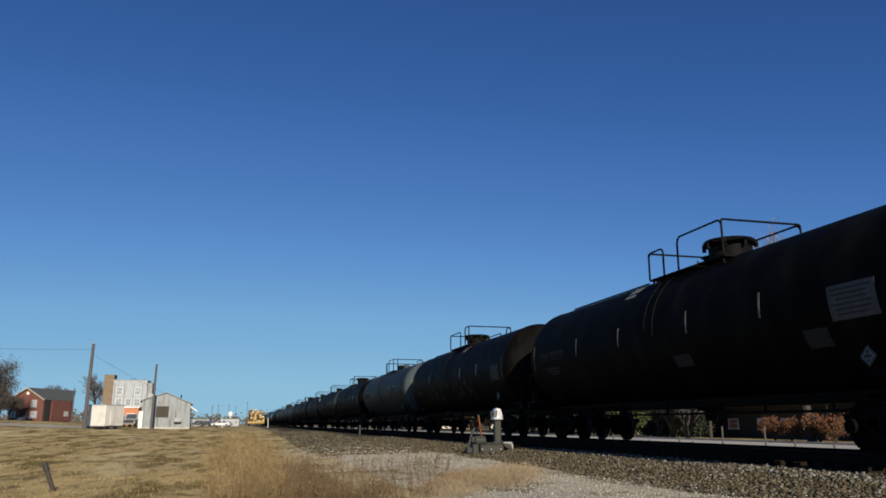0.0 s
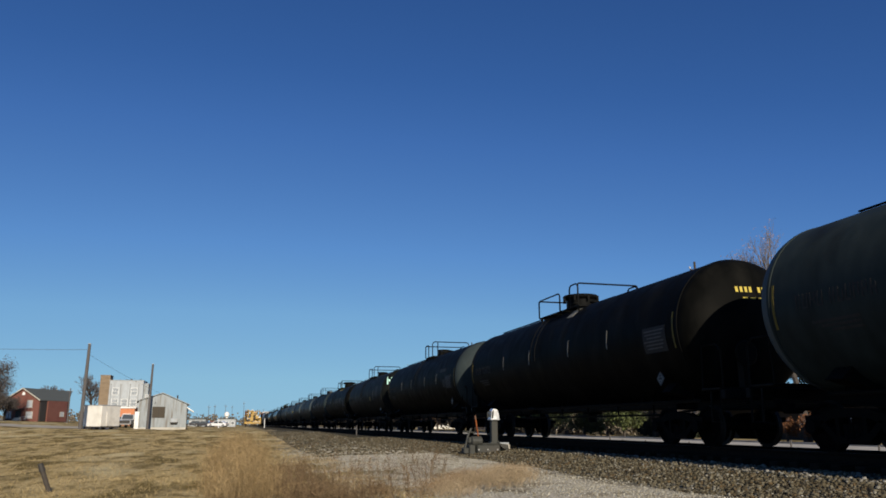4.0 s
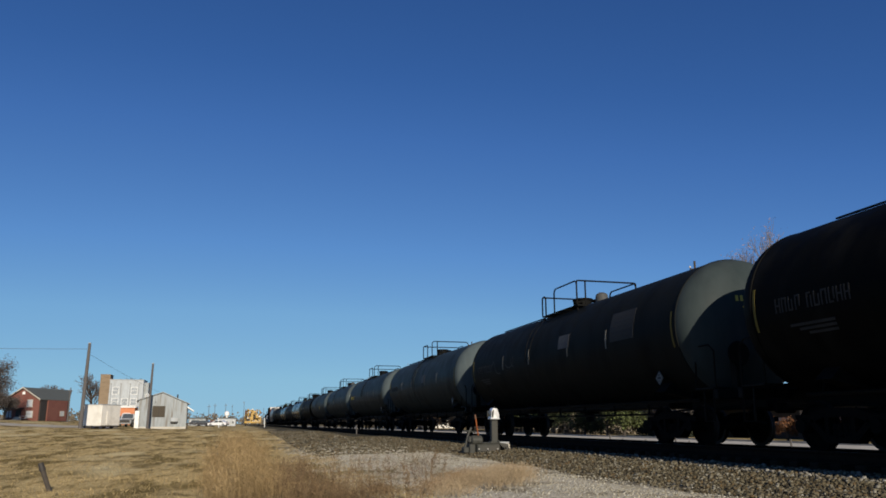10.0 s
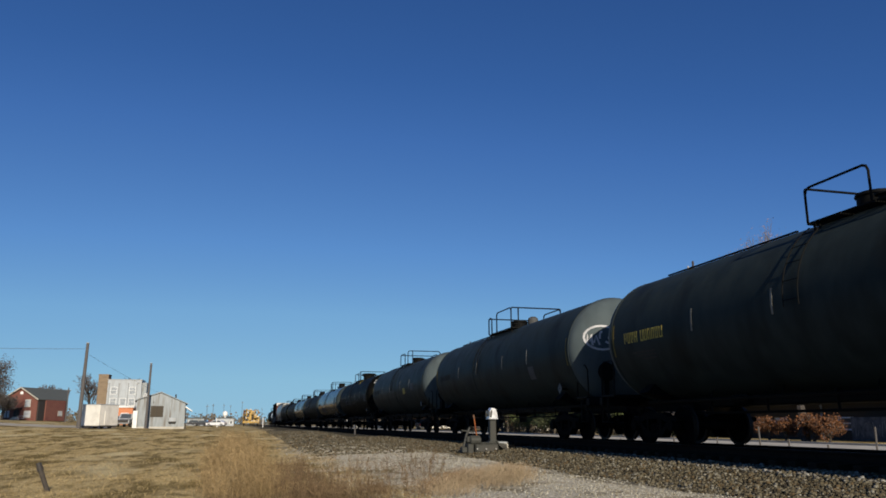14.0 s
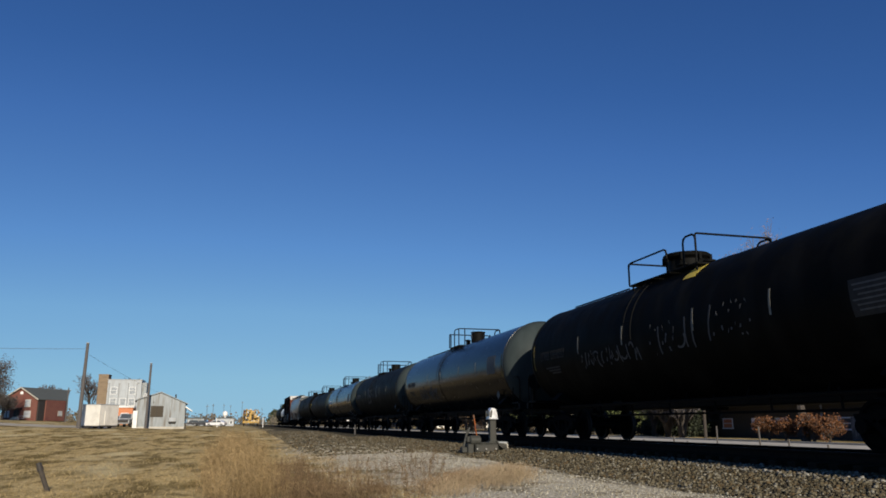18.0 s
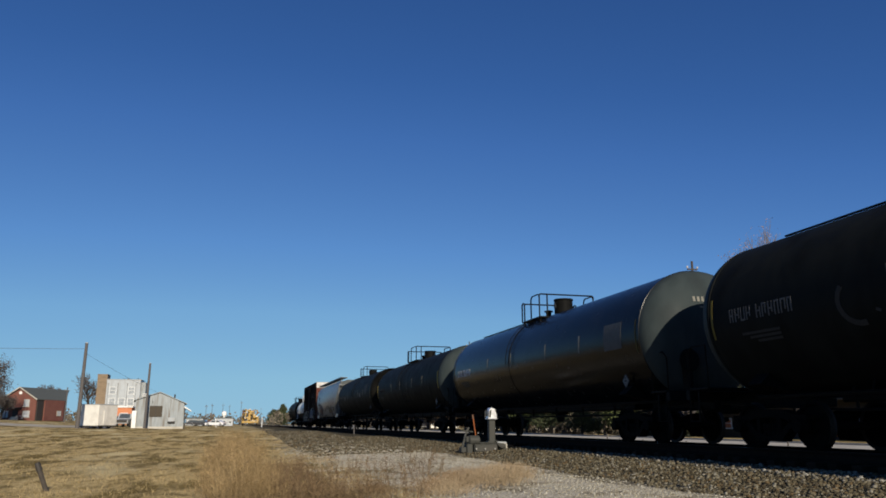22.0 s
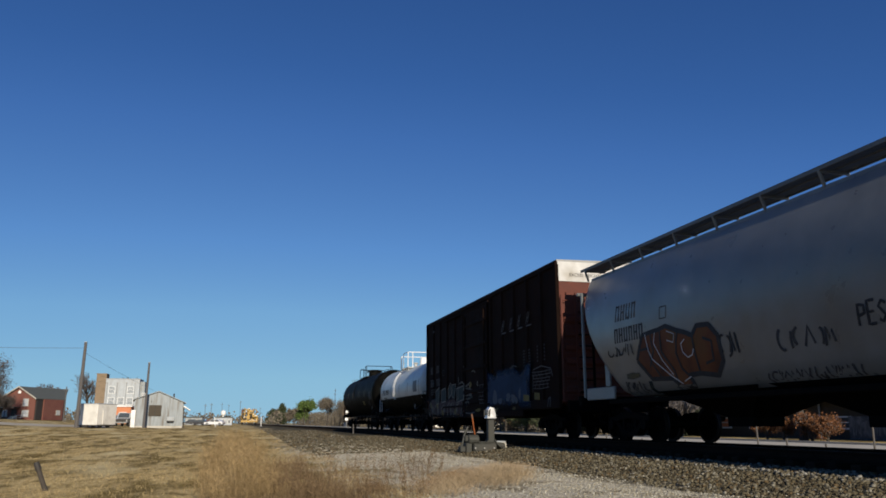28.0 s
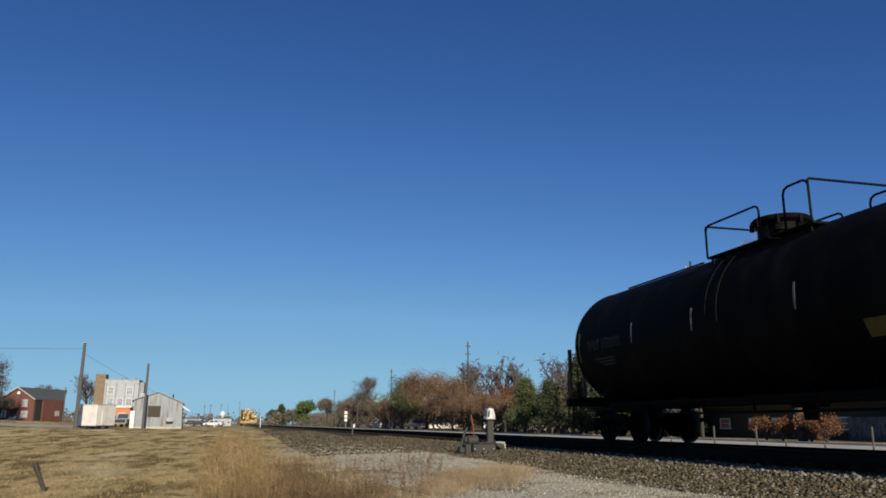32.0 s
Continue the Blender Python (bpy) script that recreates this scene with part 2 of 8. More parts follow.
    def prism(self, poly, y0, y1, axis="y"):
        """A flat outline drawn out along an axis: (x, z) along y, (y, z) along x, (x, y) along z."""
        n = len(poly)
        put = {"y": lambda a, b, t: (a, t, b), "x": lambda a, b, t: (t, a, b), "z": lambda a, b, t: (a, b, t)}[axis]
        return self.add([put(a, b, t) for t in (y0, y1) for a, b in poly],
                        [tuple(range(n)), tuple(range(2 * n - 1, n - 1, -1))] + [(i, (i + 1) % n, n + (i + 1) % n, n + i) for i in range(n)])

    def mesh(self, name, mat, smooth=False):
        me = bpy.data.meshes.new(name)
        me.from_pydata(self.v, [], self.f)
        me.materials.append(mat)
        bm = bmesh.new()
        bm.from_mesh(me)
        bmesh.ops.recalc_face_normals(bm, faces=bm.faces)
        bm.to_mesh(me)
        bm.free()
        if smooth:
            me.polygons.foreach_set("use_smooth", [True] * len(me.polygons))
            me.set_sharp_from_angle(angle=radians(35))
        return me


def part(name, shape, mat, parent=None, label="", smooth=False, at=None):
    """One mesh object under a thing or a part."""
    data = shape.mesh(name, mat, smooth) if isinstance(shape, Shape) else shape
    ob = new(name, data)
    if parent is not None:
        ob.parent = parent
    if at is not None:
        ob.matrix_basis = at
    return tagged(ob, label)


def thing(name, label, category, at=None, group="", kind=""):
    ob = new(name)
    ob.empty_display_size = 0.2
    if at is not None:
        ob.matrix_basis = at
    return tagged(ob, label, category, group, kind)


def big_mesh(name, v, f, mat, smooth=False):
    """A large mesh from arrays, all faces of one size."""
    me = bpy.data.meshes.new(name)
    f = np.asarray(f, dtype=np.int32)
    me.vertices.add(len(v))
    me.vertices.foreach_set("co", np.asarray(v, dtype=np.float32).ravel())
    me.loops.add(f.size)
    me.loops.foreach_set("vertex_index", f.ravel())
    me.polygons.add(len(f))
    me.polygons.foreach_set("loop_start", np.arange(len(f), dtype=np.int32) * f.shape[1])
    if smooth:
        me.polygons.foreach_set("use_smooth", np.ones(len(f), dtype=bool))
    me.materials.append(mat)
    me.update(calc_edges=True)
    me.validate()
    return me


# ---- ground ----
def ease(a, b, x):
    t = np.clip((x - a) / (b - a), 0, 1)
    return t * t * (3 - 2 * t)


def ground_z(x, y):
    """Height of the ground: a shallow hollow round the eye, the bank of the track, a rise to the town on the left."""
    x, y = np.asarray(x, dtype=float), np.asarray(y, dtype=float)
    left = 0.60 * ease(22, 95, y) + ease(30, 100, y) * 0.042 * np.clip(-x - 9, 0, 36)
    left = left + 0.22 * ease(1.5, 5.5, x) * (1 - ease(22, 95, y))
    right = 0.20
    z = np.where(x < 11.3, left, right)
    bank = 0.44 - 0.015 * np.abs(x - TX)
    near = np.clip((x - 7.4) / 2.3, 0, 1)
    far = np.clip((14.6 - x) / 1.5, 0, 1)
    z = np.where((x >= 7.4) & (x < 11.3), left + (bank - left) * near, z)
    z = np.where((x >= 11.3) & (x <= 14.6), right + (bank - right) * far, z)
    z = z + 0.04 * np.sin(x * 1.3 + 0.7 * y) * np.sin(y * 0.9 - 0.4 * x) * (np.abs(x - TX) > 4) * (x < 16)
    return z


def gz(x, y):
    return float(ground_z(x, y))


def ground_material():
    m = bpy.data.materials.new("ground")
    m.use_nodes = True
    n, l = m.node_tree.nodes, m.node_tree.links
    p = n["Principled BSDF"]
    p.inputs["Roughness"].default_value, p.inputs["Specular IOR Level"].default_value = 0.95, 0.05
    geo = n.new("ShaderNodeNewGeometry")
    sep = n.new("ShaderNodeSeparateXYZ")
    l.new(geo.outputs["Position"], sep.inputs[0])
    def tex(s, d=6.0, long=1.0):
        t = n.new("ShaderNodeTexNoise")
        t.inputs["Scale"].default_value, t.inputs["Detail"].default_value = s, d
        mp = n.new("ShaderNodeMapping")
        mp.inputs["Scale"].default_value = (1, long, 1)
        l.new(geo.outputs["Position"], mp.inputs["Vector"])
        l.new(mp.outputs["Vector"], t.inputs["Vector"])
        return t.outputs[0]
    def rng(v, a, b, c=0.0, d=1.0):
        r = n.new("ShaderNodeMapRange")
        for k, q in (("From Min", a), ("From Max", b), ("To Min", c), ("To Max", d)):
            r.inputs[k].default_value = q
        l.new(v, r.inputs["Value"])
        return r.outputs[0]
    def mix(fac, c1, c2):
        x = n.new("ShaderNodeMix")
        x.data_type = "RGBA"
        for sock, v in ((x.inputs[0], fac), (x.inputs[6], c1), (x.inputs[7], c2)):
            if isinstance(v, tuple):
                sock.default_value = (*v, 1)
            else:
                l.new(v, sock)
        return x.outputs[2]
    def math_node(op, a, b):
        q = n.new("ShaderNodeMath")
        q.operation = op
        for sock, v in zip(q.inputs, (a, b)):
            if isinstance(v, (int, float)):
                sock.default_value = v
            else:
                l.new(v, sock)
        return q.outputs[0]
    grass = mix(rng(tex(12.0, 6.0, 0.3), 0.35, 0.65), (0.345, 0.258, 0.115), (0.525, 0.405, 0.195))
    grass = mix(rng(tex(0.9, 7.0, 0.25), 0.475, 0.58), grass, (0.150, 0.110, 0.040))
    grass = mix(rng(tex(3.0, 5.0, 0.25), 0.54, 0.66), grass, (0.17, 0.125, 0.050))
    grass = mix(rng(tex(0.35, 5.0, 0.3), 0.54, 0.66), grass, (0.54, 0.45, 0.25))
    gravel = mix(rng(tex(22.0), 0.38, 0.62), (0.30, 0.268, 0.195), (0.60, 0.55, 0.44))
    gravel = mix(rng(tex(1.5, 6.0, 0.5), 0.52, 0.66), gravel, (0.17, 0.138, 0.083))
    # the dark tone holds the shade between pieces of ballast
    shaded_stone = mix(rng(tex(14.0), 0.38, 0.62), (0.025, 0.021, 0.013), (0.105, 0.092, 0.06))
    wob = math_node("ADD", rng(tex(0.55), 0.3, 0.7, -1.2, 1.2), rng(tex(3.0), 0.3, 0.7, -0.6, 0.6))
    xw = math_node("ADD", sep.outputs[0], wob)
    col = mix(rng(xw, 2.2, 3.6), grass, gravel)
    col = mix(rng(math_node("ADD", sep.outputs[0], math_node("MULTIPLY", wob, 0.45)), 6.4, 7.5), col, shaded_stone)
    deep = math_node("MULTIPLY", rng(sep.outputs[1], 30, 38), rng(xw, 2.6, 4.0))
    col = mix(deep, col, shaded_stone)
    col = mix(rng(xw, 15.5, 17.0), col, grass)
    far = rng(sep.outputs[1], 38, 55)
    strip = math_node("MULTIPLY", far, rng(xw, 4.0, 2.0))
    col = mix(strip, col, grass)
    l.new(col, p.inputs["Base Color"])
    bu = n.new("ShaderNodeBump")
    bu.inputs["Strength"].default_value, bu.inputs["Distance"].default_value = 0.8, 0.06
    l.new(tex(16.0, 8.0), bu.inputs["Height"])
    l.new(bu.outputs[0], p.inputs["Normal"])
    return m


def build_ground():
    xs = np.unique(np.concatenate([np.array([-2500, -1200, -600, -300, -160, -110, -80]), np.linspace(-60, -12, 25), np.linspace(-11, 5, 33),
                                   np.linspace(5.2, 17, 60), np.linspace(18, 60, 15), np.array([80, 120, 200, 400, 900, 2500])]))
    ys = np.unique(np.concatenate([np.array([-1500, -600, -200, -80, -40]), np.linspace(-20, 40, 121), np.linspace(41, 120, 60), np.linspace(125, 300, 20),
                                   np.array([350, 420, 520, 700, 1000, 1600, 2600, 4500])]))
    gx, gy = np.meshgrid(xs, ys)
    v = np.stack([gx.ravel(), gy.ravel(), ground_z(gx, gy).ravel()], 1)
    nx, ny = len(xs), len(ys)
    i = (np.arange(ny - 1)[:, None] * nx + np.arange(nx - 1)[None, :]).ravel()
    f = np.stack([i, i + 1, i + nx + 1, i + nx], 1)
    tagged(new("ground", big_mesh("ground", v, f, ground_material(), True)), "dry straw-coloured grass field with pale gravel beside the track", "ground", kind="structure")


build_ground()


def build_track():
    # two rails with head, web and foot
    prof = [(-0.037, 0), (0.037, 0), (0.037, -0.035), (0.009, -0.05), (0.009, -0.145), (0.07, -0.165), (0.07, -0.178), (-0.07, -0.178), (-0.07, -0.165), (-0.009, -0.145), (-0.009, -0.05), (-0.037, -0.035)]
    for side in (-1, 1):
        s = Shape().prism([(TX + side * 0.755 + a, RAIL + b) for a, b in prof], -60, 2200)
        r = tagged(new("rail", s.mesh("rail", rail_side)), "rust-brown steel rail spiked to wooden ties", "rail", "rails of the track", "structure")
        part("rail_head", Shape().box((TX + side * 0.755, 1070, RAIL + 0.001), (0.06, 2260, 0.004)), tread_steel, r, "worn shiny running surface")


build_track()


# ---- train ----
WHEEL_R = 0.457
wheelsets = []


def wheelset_mesh():
    s = Shape()
    for sd in (-1, 1):
        x = sd * 0.755
        prof = [(0.10, x - sd * 0.07), (0.14, x - sd * 0.03), (0.36, x - sd * 0.02), (0.40, x - sd * 0.055), (WHEEL_R + 0.025, x - sd * 0.06), (WHEEL_R, x - sd * 0.03), (WHEEL_R - 0.004, x + sd * 0.06),
                (0.40, x + sd * 0.06), (0.37, x + sd * 0.02), (0.16, x + sd * 0.03), (0.13, x + sd * 0.08), (0.08, x + sd * 0.09)]
        s.lathe(prof, "x", 28)
        for k in range(3):
            a = k * 2.0944
            s.box((x + sd * 0.095, 0.05 * math.cos(a), 0.05 * math.sin(a)), (0.02, 0.03, 0.03))
    s.lathe([(0.08, -0.98), (0.08, 0.98)], "x", 12)
    me = s.mesh("wheelset", wheel_steel, True)
    me.materials.append(tread_steel)
    for p in me.polygons:
        if math.hypot(p.center[1], p.center[2]) > 0.43:       # tread and flange, worn bright
            p.material_index = 1
    return me


def side_frame_mesh():
    """Cast side frame of a freight truck: bowed top, window openings as two diagonal members, bearing boxes."""
    s = Shape()
    t = 0.11
    for sg in (-1, 1):
        s.prism([(0.0, 0.62), (sg * 0.40, 0.60), (sg * 0.72, 0.50), (sg * 1.08, 0.56), (sg * 1.10, 0.66), (sg * 0.75, 0.66), (sg * 0.42, 0.76), (0.0, 0.78)], -t, t, "x")
        s.prism([(sg * 0.10, 0.16), (sg * 0.38, 0.19), (sg * 0.74, 0.50), (sg * 0.66, 0.58), (sg * 0.34, 0.32), (sg * 0.10, 0.27)], -t, t, "x")
        s.box((0, sg * 0.31, 0.45), (0.20, 0.09, 0.38))
        s.lathe([(0.13, -0.16), (0.13, 0.05), (0.09, 0.09)], "x", 12, (-0.03, sg * 0.89, WHEEL_R))
        for q in (-0.06, 0.06):
            s.lathe([(0.055, 0.24), (0.07, 0.30), (0.055, 0.36), (0.07, 0.42), (0.055, 0.5)], "z", 8, (0, sg * 0.13 + q, 0.0))
    s.box((0, 0, 0.21), (0.2, 0.8, 0.10))
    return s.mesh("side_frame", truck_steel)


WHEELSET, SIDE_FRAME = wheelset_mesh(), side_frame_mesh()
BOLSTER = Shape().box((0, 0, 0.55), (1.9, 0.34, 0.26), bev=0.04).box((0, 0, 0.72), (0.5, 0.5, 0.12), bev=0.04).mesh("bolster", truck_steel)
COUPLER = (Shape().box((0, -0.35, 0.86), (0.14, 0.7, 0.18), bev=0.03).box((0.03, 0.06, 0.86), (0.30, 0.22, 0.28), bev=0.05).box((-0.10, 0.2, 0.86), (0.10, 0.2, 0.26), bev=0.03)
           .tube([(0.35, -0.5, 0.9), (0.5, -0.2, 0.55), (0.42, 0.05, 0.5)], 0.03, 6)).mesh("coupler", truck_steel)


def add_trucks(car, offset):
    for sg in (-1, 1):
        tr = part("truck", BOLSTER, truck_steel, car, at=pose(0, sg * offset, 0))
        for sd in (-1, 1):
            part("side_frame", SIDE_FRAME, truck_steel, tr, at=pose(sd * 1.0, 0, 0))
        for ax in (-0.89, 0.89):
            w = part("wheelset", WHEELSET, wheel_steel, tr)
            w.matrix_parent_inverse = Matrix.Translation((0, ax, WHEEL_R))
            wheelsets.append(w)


def add_couplers(car, half):
    for sg in (-1, 1):
        part("coupler", COUPLER, truck_steel, car, at=pose(0, sg * (half - 0.12), 0, 0, 0, 0 if sg > 0 else 180))


def on_shell(r, zc, y, ang, out=0.012):
    """A pose on the near (-x) side of a shell of radius r, ang degrees above its middle: local x to +y (car's far end), local y up the shell, z outwards."""
    a = radians(ang)
    nrm = Vector((-math.cos(a), 0, math.sin(a)))
    up = Vector((math.sin(a), 0, math.cos(a)))
    m = Matrix.Identity(4)
    m.col[0][:3], m.col[1][:3], m.col[2][:3] = Vector((0, -1, 0)), up, nrm
    m.translation = nrm * (r + out) + Vector((0, y, zc))
    return m


def curved_plate(r, zc, y, ang, w, h, thick=0.006, n=6):
    """A thin plate w along the car and h round the shell, bent to it."""
    s = Shape()
    a0, a1 = radians(ang) - h / 2 / r, radians(ang) + h / 2 / r
    rows = [a0 + (a1 - a0) * i / n for i in range(n + 1)]
    pts = []
    for rr in (r + 0.001, r + thick):
        for a in rows:
            for yy in (y - w / 2, y + w / 2):
                pts.append((-rr * math.cos(a), yy, zc + rr * math.sin(a)))
    k = 2 * (n + 1)
    fs = []
    for i in range(n):
        fs.append((k + 2 * i, k + 2 * i + 1, k + 2 * i + 3, k + 2 * i + 2))
        fs.append((2 * i, 2 * i + 1, k + 2 * i + 1, k + 2 * i))
        fs += [(2 * i, 2 * i + 2, k + 2 * i + 2, k + 2 * i), (2 * i + 1, 2 * i + 3, k + 2 * i + 3, k + 2 * i + 1)]
    fs += [(0, 1, k + 1, k), (2 * n, 2 * n + 1, k + 2 * n + 1, k + 2 * n)]
    return s.add(pts, fs)


def lettering(rng, r, zc, y0, ang, size, groups, mat, parent):
    """A row of plain marks, one to a letter, each of two uprights and a cross bar bent to the shell; y0 is its far end, it runs towards the near end."""
    y = y0
    for count in groups:
        for _ in range(count):
            mark, w = Shape(), size * rng.choice((0.44, 0.48, 0.52))
            for q, wd, up, ht in ((0.06, 0.12, 0.0, 1.0), (w / size - 0.06, 0.12, rng.choice((0.0, 0.0, 0.22, -0.22)), 1.0), (w / size / 2, w / size - 0.24, rng.choice((0.44, 0.0, -0.44)), 0.12)):
                tall = size * (ht - abs(up)) if ht == 1.0 else size * ht
                bit = curved_plate(r, zc, y - size * q, ang + math.degrees(size * up * (0.5 if ht == 1.0 else 1.0) / r), size * wd, tall, 0.005, 3 if ht == 1.0 else 1)
                mark.add(bit.v, bit.f)
            part("letter_bar", mark, mat, parent)
            y -= size * 0.66
        y -= size * 0.45


def bar(parent, mat, put, q, lift=0.006):
    """One flat letter bar with corners q laid on a surface by put(u, v, out)."""
    part("letter_bar", Shape().add([put(*k, 0.001) for k in q] + [put(*k, lift) for k in q], [(4, 5, 6, 7), (0, 1, 5, 4), (1, 2, 6, 5), (2, 3, 7, 6), (3, 0, 4, 7)]), mat, parent)


def scribble(rng, put, w, h, strokes, width, mat, parent, label=""):
    """Sprayed loops and zigzags, too rough to read, as thin ribbons laid on a surface by put(u, v, out)."""
    for i in range(strokes):
        u0 = -w / 2 + w * (i + 0.5) / strokes
        kind = rng.random()
        wid = w / strokes
        if kind < 0.35:      # an open arc
            ph, sweep = rng.uniform(0, 6.28), rng.choice((-1, 1)) * rng.uniform(1.6, 3.4)
            ru, rv, v0 = wid * rng.uniform(0.4, 0.9), h * rng.uniform(0.25, 0.5), h * rng.uniform(-0.12, 0.12)
            pts = [(u0 + ru * math.cos(ph + sweep * k / 8), v0 + rv * math.sin(ph + sweep * k / 8)) for k in range(9)]
        elif kind < 0.75:    # a hooked zigzag
            k = rng.choice((3, 4, 5))
            pts = [(u0 + wid * (j / (k - 1) - 0.5) * rng.uniform(0.6, 1.3), h * rng.uniform(0.1, 0.5) * (1 if j % 2 else -1)) for j in range(k)]
        else:                # a slash with a tail
            sl = rng.uniform(-0.6, 0.6)
            pts = [(u0 + sl * wid * (k / 4 - 0.5) + 0.1 * wid * (k == 4), h * (0.5 - k / 4) * rng.uniform(0.7, 1.0)) for k in range(5)]
        n = len(pts)
        verts = []
        for k, (u, v) in enumerate(pts):
            a, b = pts[max(k - 1, 0)], pts[min(k + 1, n - 1)]
            du, dv = b[0] - a[0], b[1] - a[1]
            ln = math.hypot(du, dv) or 1
            ox, oy = -dv / ln * width / 2, du / ln * width / 2
            verts += [put(u + ox, v + oy, 0.003 + i * 0.0002), put(u - ox, v - oy, 0.003 + i * 0.0002), put(u + ox, v + oy, 0.006 + i * 0.0002), put(u - ox, v - oy, 0.006 + i * 0.0002)]
        fs = []
        for k in range(n - 1):
            a = 4 * k
            fs += [(a + 2, a + 3, a + 7, a + 6), (a, a + 2, a + 6, a + 4), (a + 1, a + 5, a + 7, a + 3), (a, a + 4, a + 5, a + 1)]
        fs += [(0, 1, 3, 2), (4 * n - 4, 4 * n - 2, 4 * n - 1, 4 * n - 3)]
        part("spray_stroke", Shape().add(verts, fs), mat, parent, label)


STROKES = {"N": ((0, 0, 0, 1, 0.9, 0, 0.9, 1),), "I": ((0.4, 0, 0.4, 1),), "E": ((0.85, 1, 0, 1, 0, 0, 0.85, 0), (0, 0.52, 0.7, 0.52),), "D": ((0, 0, 0, 1, 0.6, 0.9, 0.9, 0.5, 0.6, 0.1, 0, 0),),
           "T": ((0, 0.95, 1, 1), (0.5, 1, 0.45, 0),), "C": ((0.9, 0.85, 0.5, 1, 0.1, 0.6, 0.15, 0.2, 0.5, 0, 0.9, 0.15),), "K": ((0.05, 0, 0.1, 1), (0.95, 1, 0.1, 0.45, 0.9, 0),),
           "S": ((0.9, 0.85, 0.45, 1, 0.1, 0.75, 0.8, 0.3, 0.45, 0, 0.05, 0.15),), "W": ((0, 1, 0.2, 0, 0.5, 0.75, 0.75, 0, 1, 1),), "B": ((0.05, 0, 0.05, 1, 0.75, 0.85, 0.1, 0.52, 0.9, 0.25, 0.05, 0),),
           "A": ((0, 0, 0.45, 1, 0.9, 0), (0.2, 0.4, 0.75, 0.4),), "2": ((0.05, 0.8, 0.45, 1, 0.85, 0.75, 0.05, 0.05, 0.95, 0),),
           "5": ((0.85, 1, 0.15, 1, 0.1, 0.6, 0.7, 0.6, 0.85, 0.25, 0.4, 0, 0.05, 0.12),), "P": ((0.05, 0, 0.05, 1, 0.8, 0.9, 0.8, 0.55, 0.1, 0.45),), "L": ((0.05, 1, 0, 0, 0.8, 0.05),),
           "H": ((0.05, 0, 0.1, 1), (0.85, 0, 0.9, 1), (0.1, 0.5, 0.85, 0.5),)}


def ribbon(pts, put, width, out):
    """A painted stroke of even width along (u, v) points."""
    n, verts, fs = len(pts), [], []
    for k, (u, v) in enumerate(pts):
        a, b = pts[max(k - 1, 0)], pts[min(k + 1, n - 1)]
        du, dv = b[0] - a[0], b[1] - a[1]
        ln = math.hypot(du, dv) or 1
        ox, oy = -dv / ln * width / 2, du / ln * width / 2
        verts += [put(u + ox, v + oy, out), put(u - ox, v - oy, out), put(u + ox, v + oy, out + 0.003), put(u - ox, v - oy, out + 0.003)]
    for k in range(n - 1):
        a = 4 * k
        fs += [(a + 2, a + 3, a + 7, a + 6), (a, a + 2, a + 6, a + 4), (a + 1, a + 5, a + 7, a + 3), (a, a + 4, a + 5, a + 1)]
    return verts, fs + [(0, 1, 3, 2), (4 * n - 4, 4 * n - 2, 4 * n - 1, 4 * n - 3)]


def sprayed_word(rng, put, word, u0, v0, size, step, width, mat, parent, slant=0.15):
    """Sprayed letters, one part each, their corners uneven; u runs along the word, v up."""
    for i, ch in enumerate(word):
        if ch == " ":
            continue
        h, dv = size * rng.uniform(0.85, 1.12), size * rng.uniform(-0.08, 0.08)
        sh = Shape()
        for j, line in enumerate(STROKES[ch]):
            raw = [(u0 + i * step + (x + slant * y) * step * 0.82, v0 + dv + y * h) for x, y in zip(line[::2], line[1::2])]
            pts = [(a[0] + (b[0] - a[0]) * k / 3, a[1] + (b[1] - a[1]) * k / 3) for a, b in zip(raw, raw[1:]) for k in range(3)] + [raw[-1]]
            sh.add(*ribbon(pts, put, width * rng.uniform(0.85, 1.2), 0.003 + 0.0007 * (i % 3) + 0.0004 * j))
        part("sprayed_letter", sh, mat, parent)


def wobble(rng, n):
    """Angles round a closed blot with its uneven reach, smooth from one to the next."""
    p, q, w = (rng.uniform(0, 6.28) for _ in range(3))
    return [(a, 0.88 + 0.13 * math.sin(2 * a + p) + 0.10 * math.sin(3 * a + q) + 0.06 * math.sin(5 * a + w)) for a in (math.tau * k / n for k in range(n))]


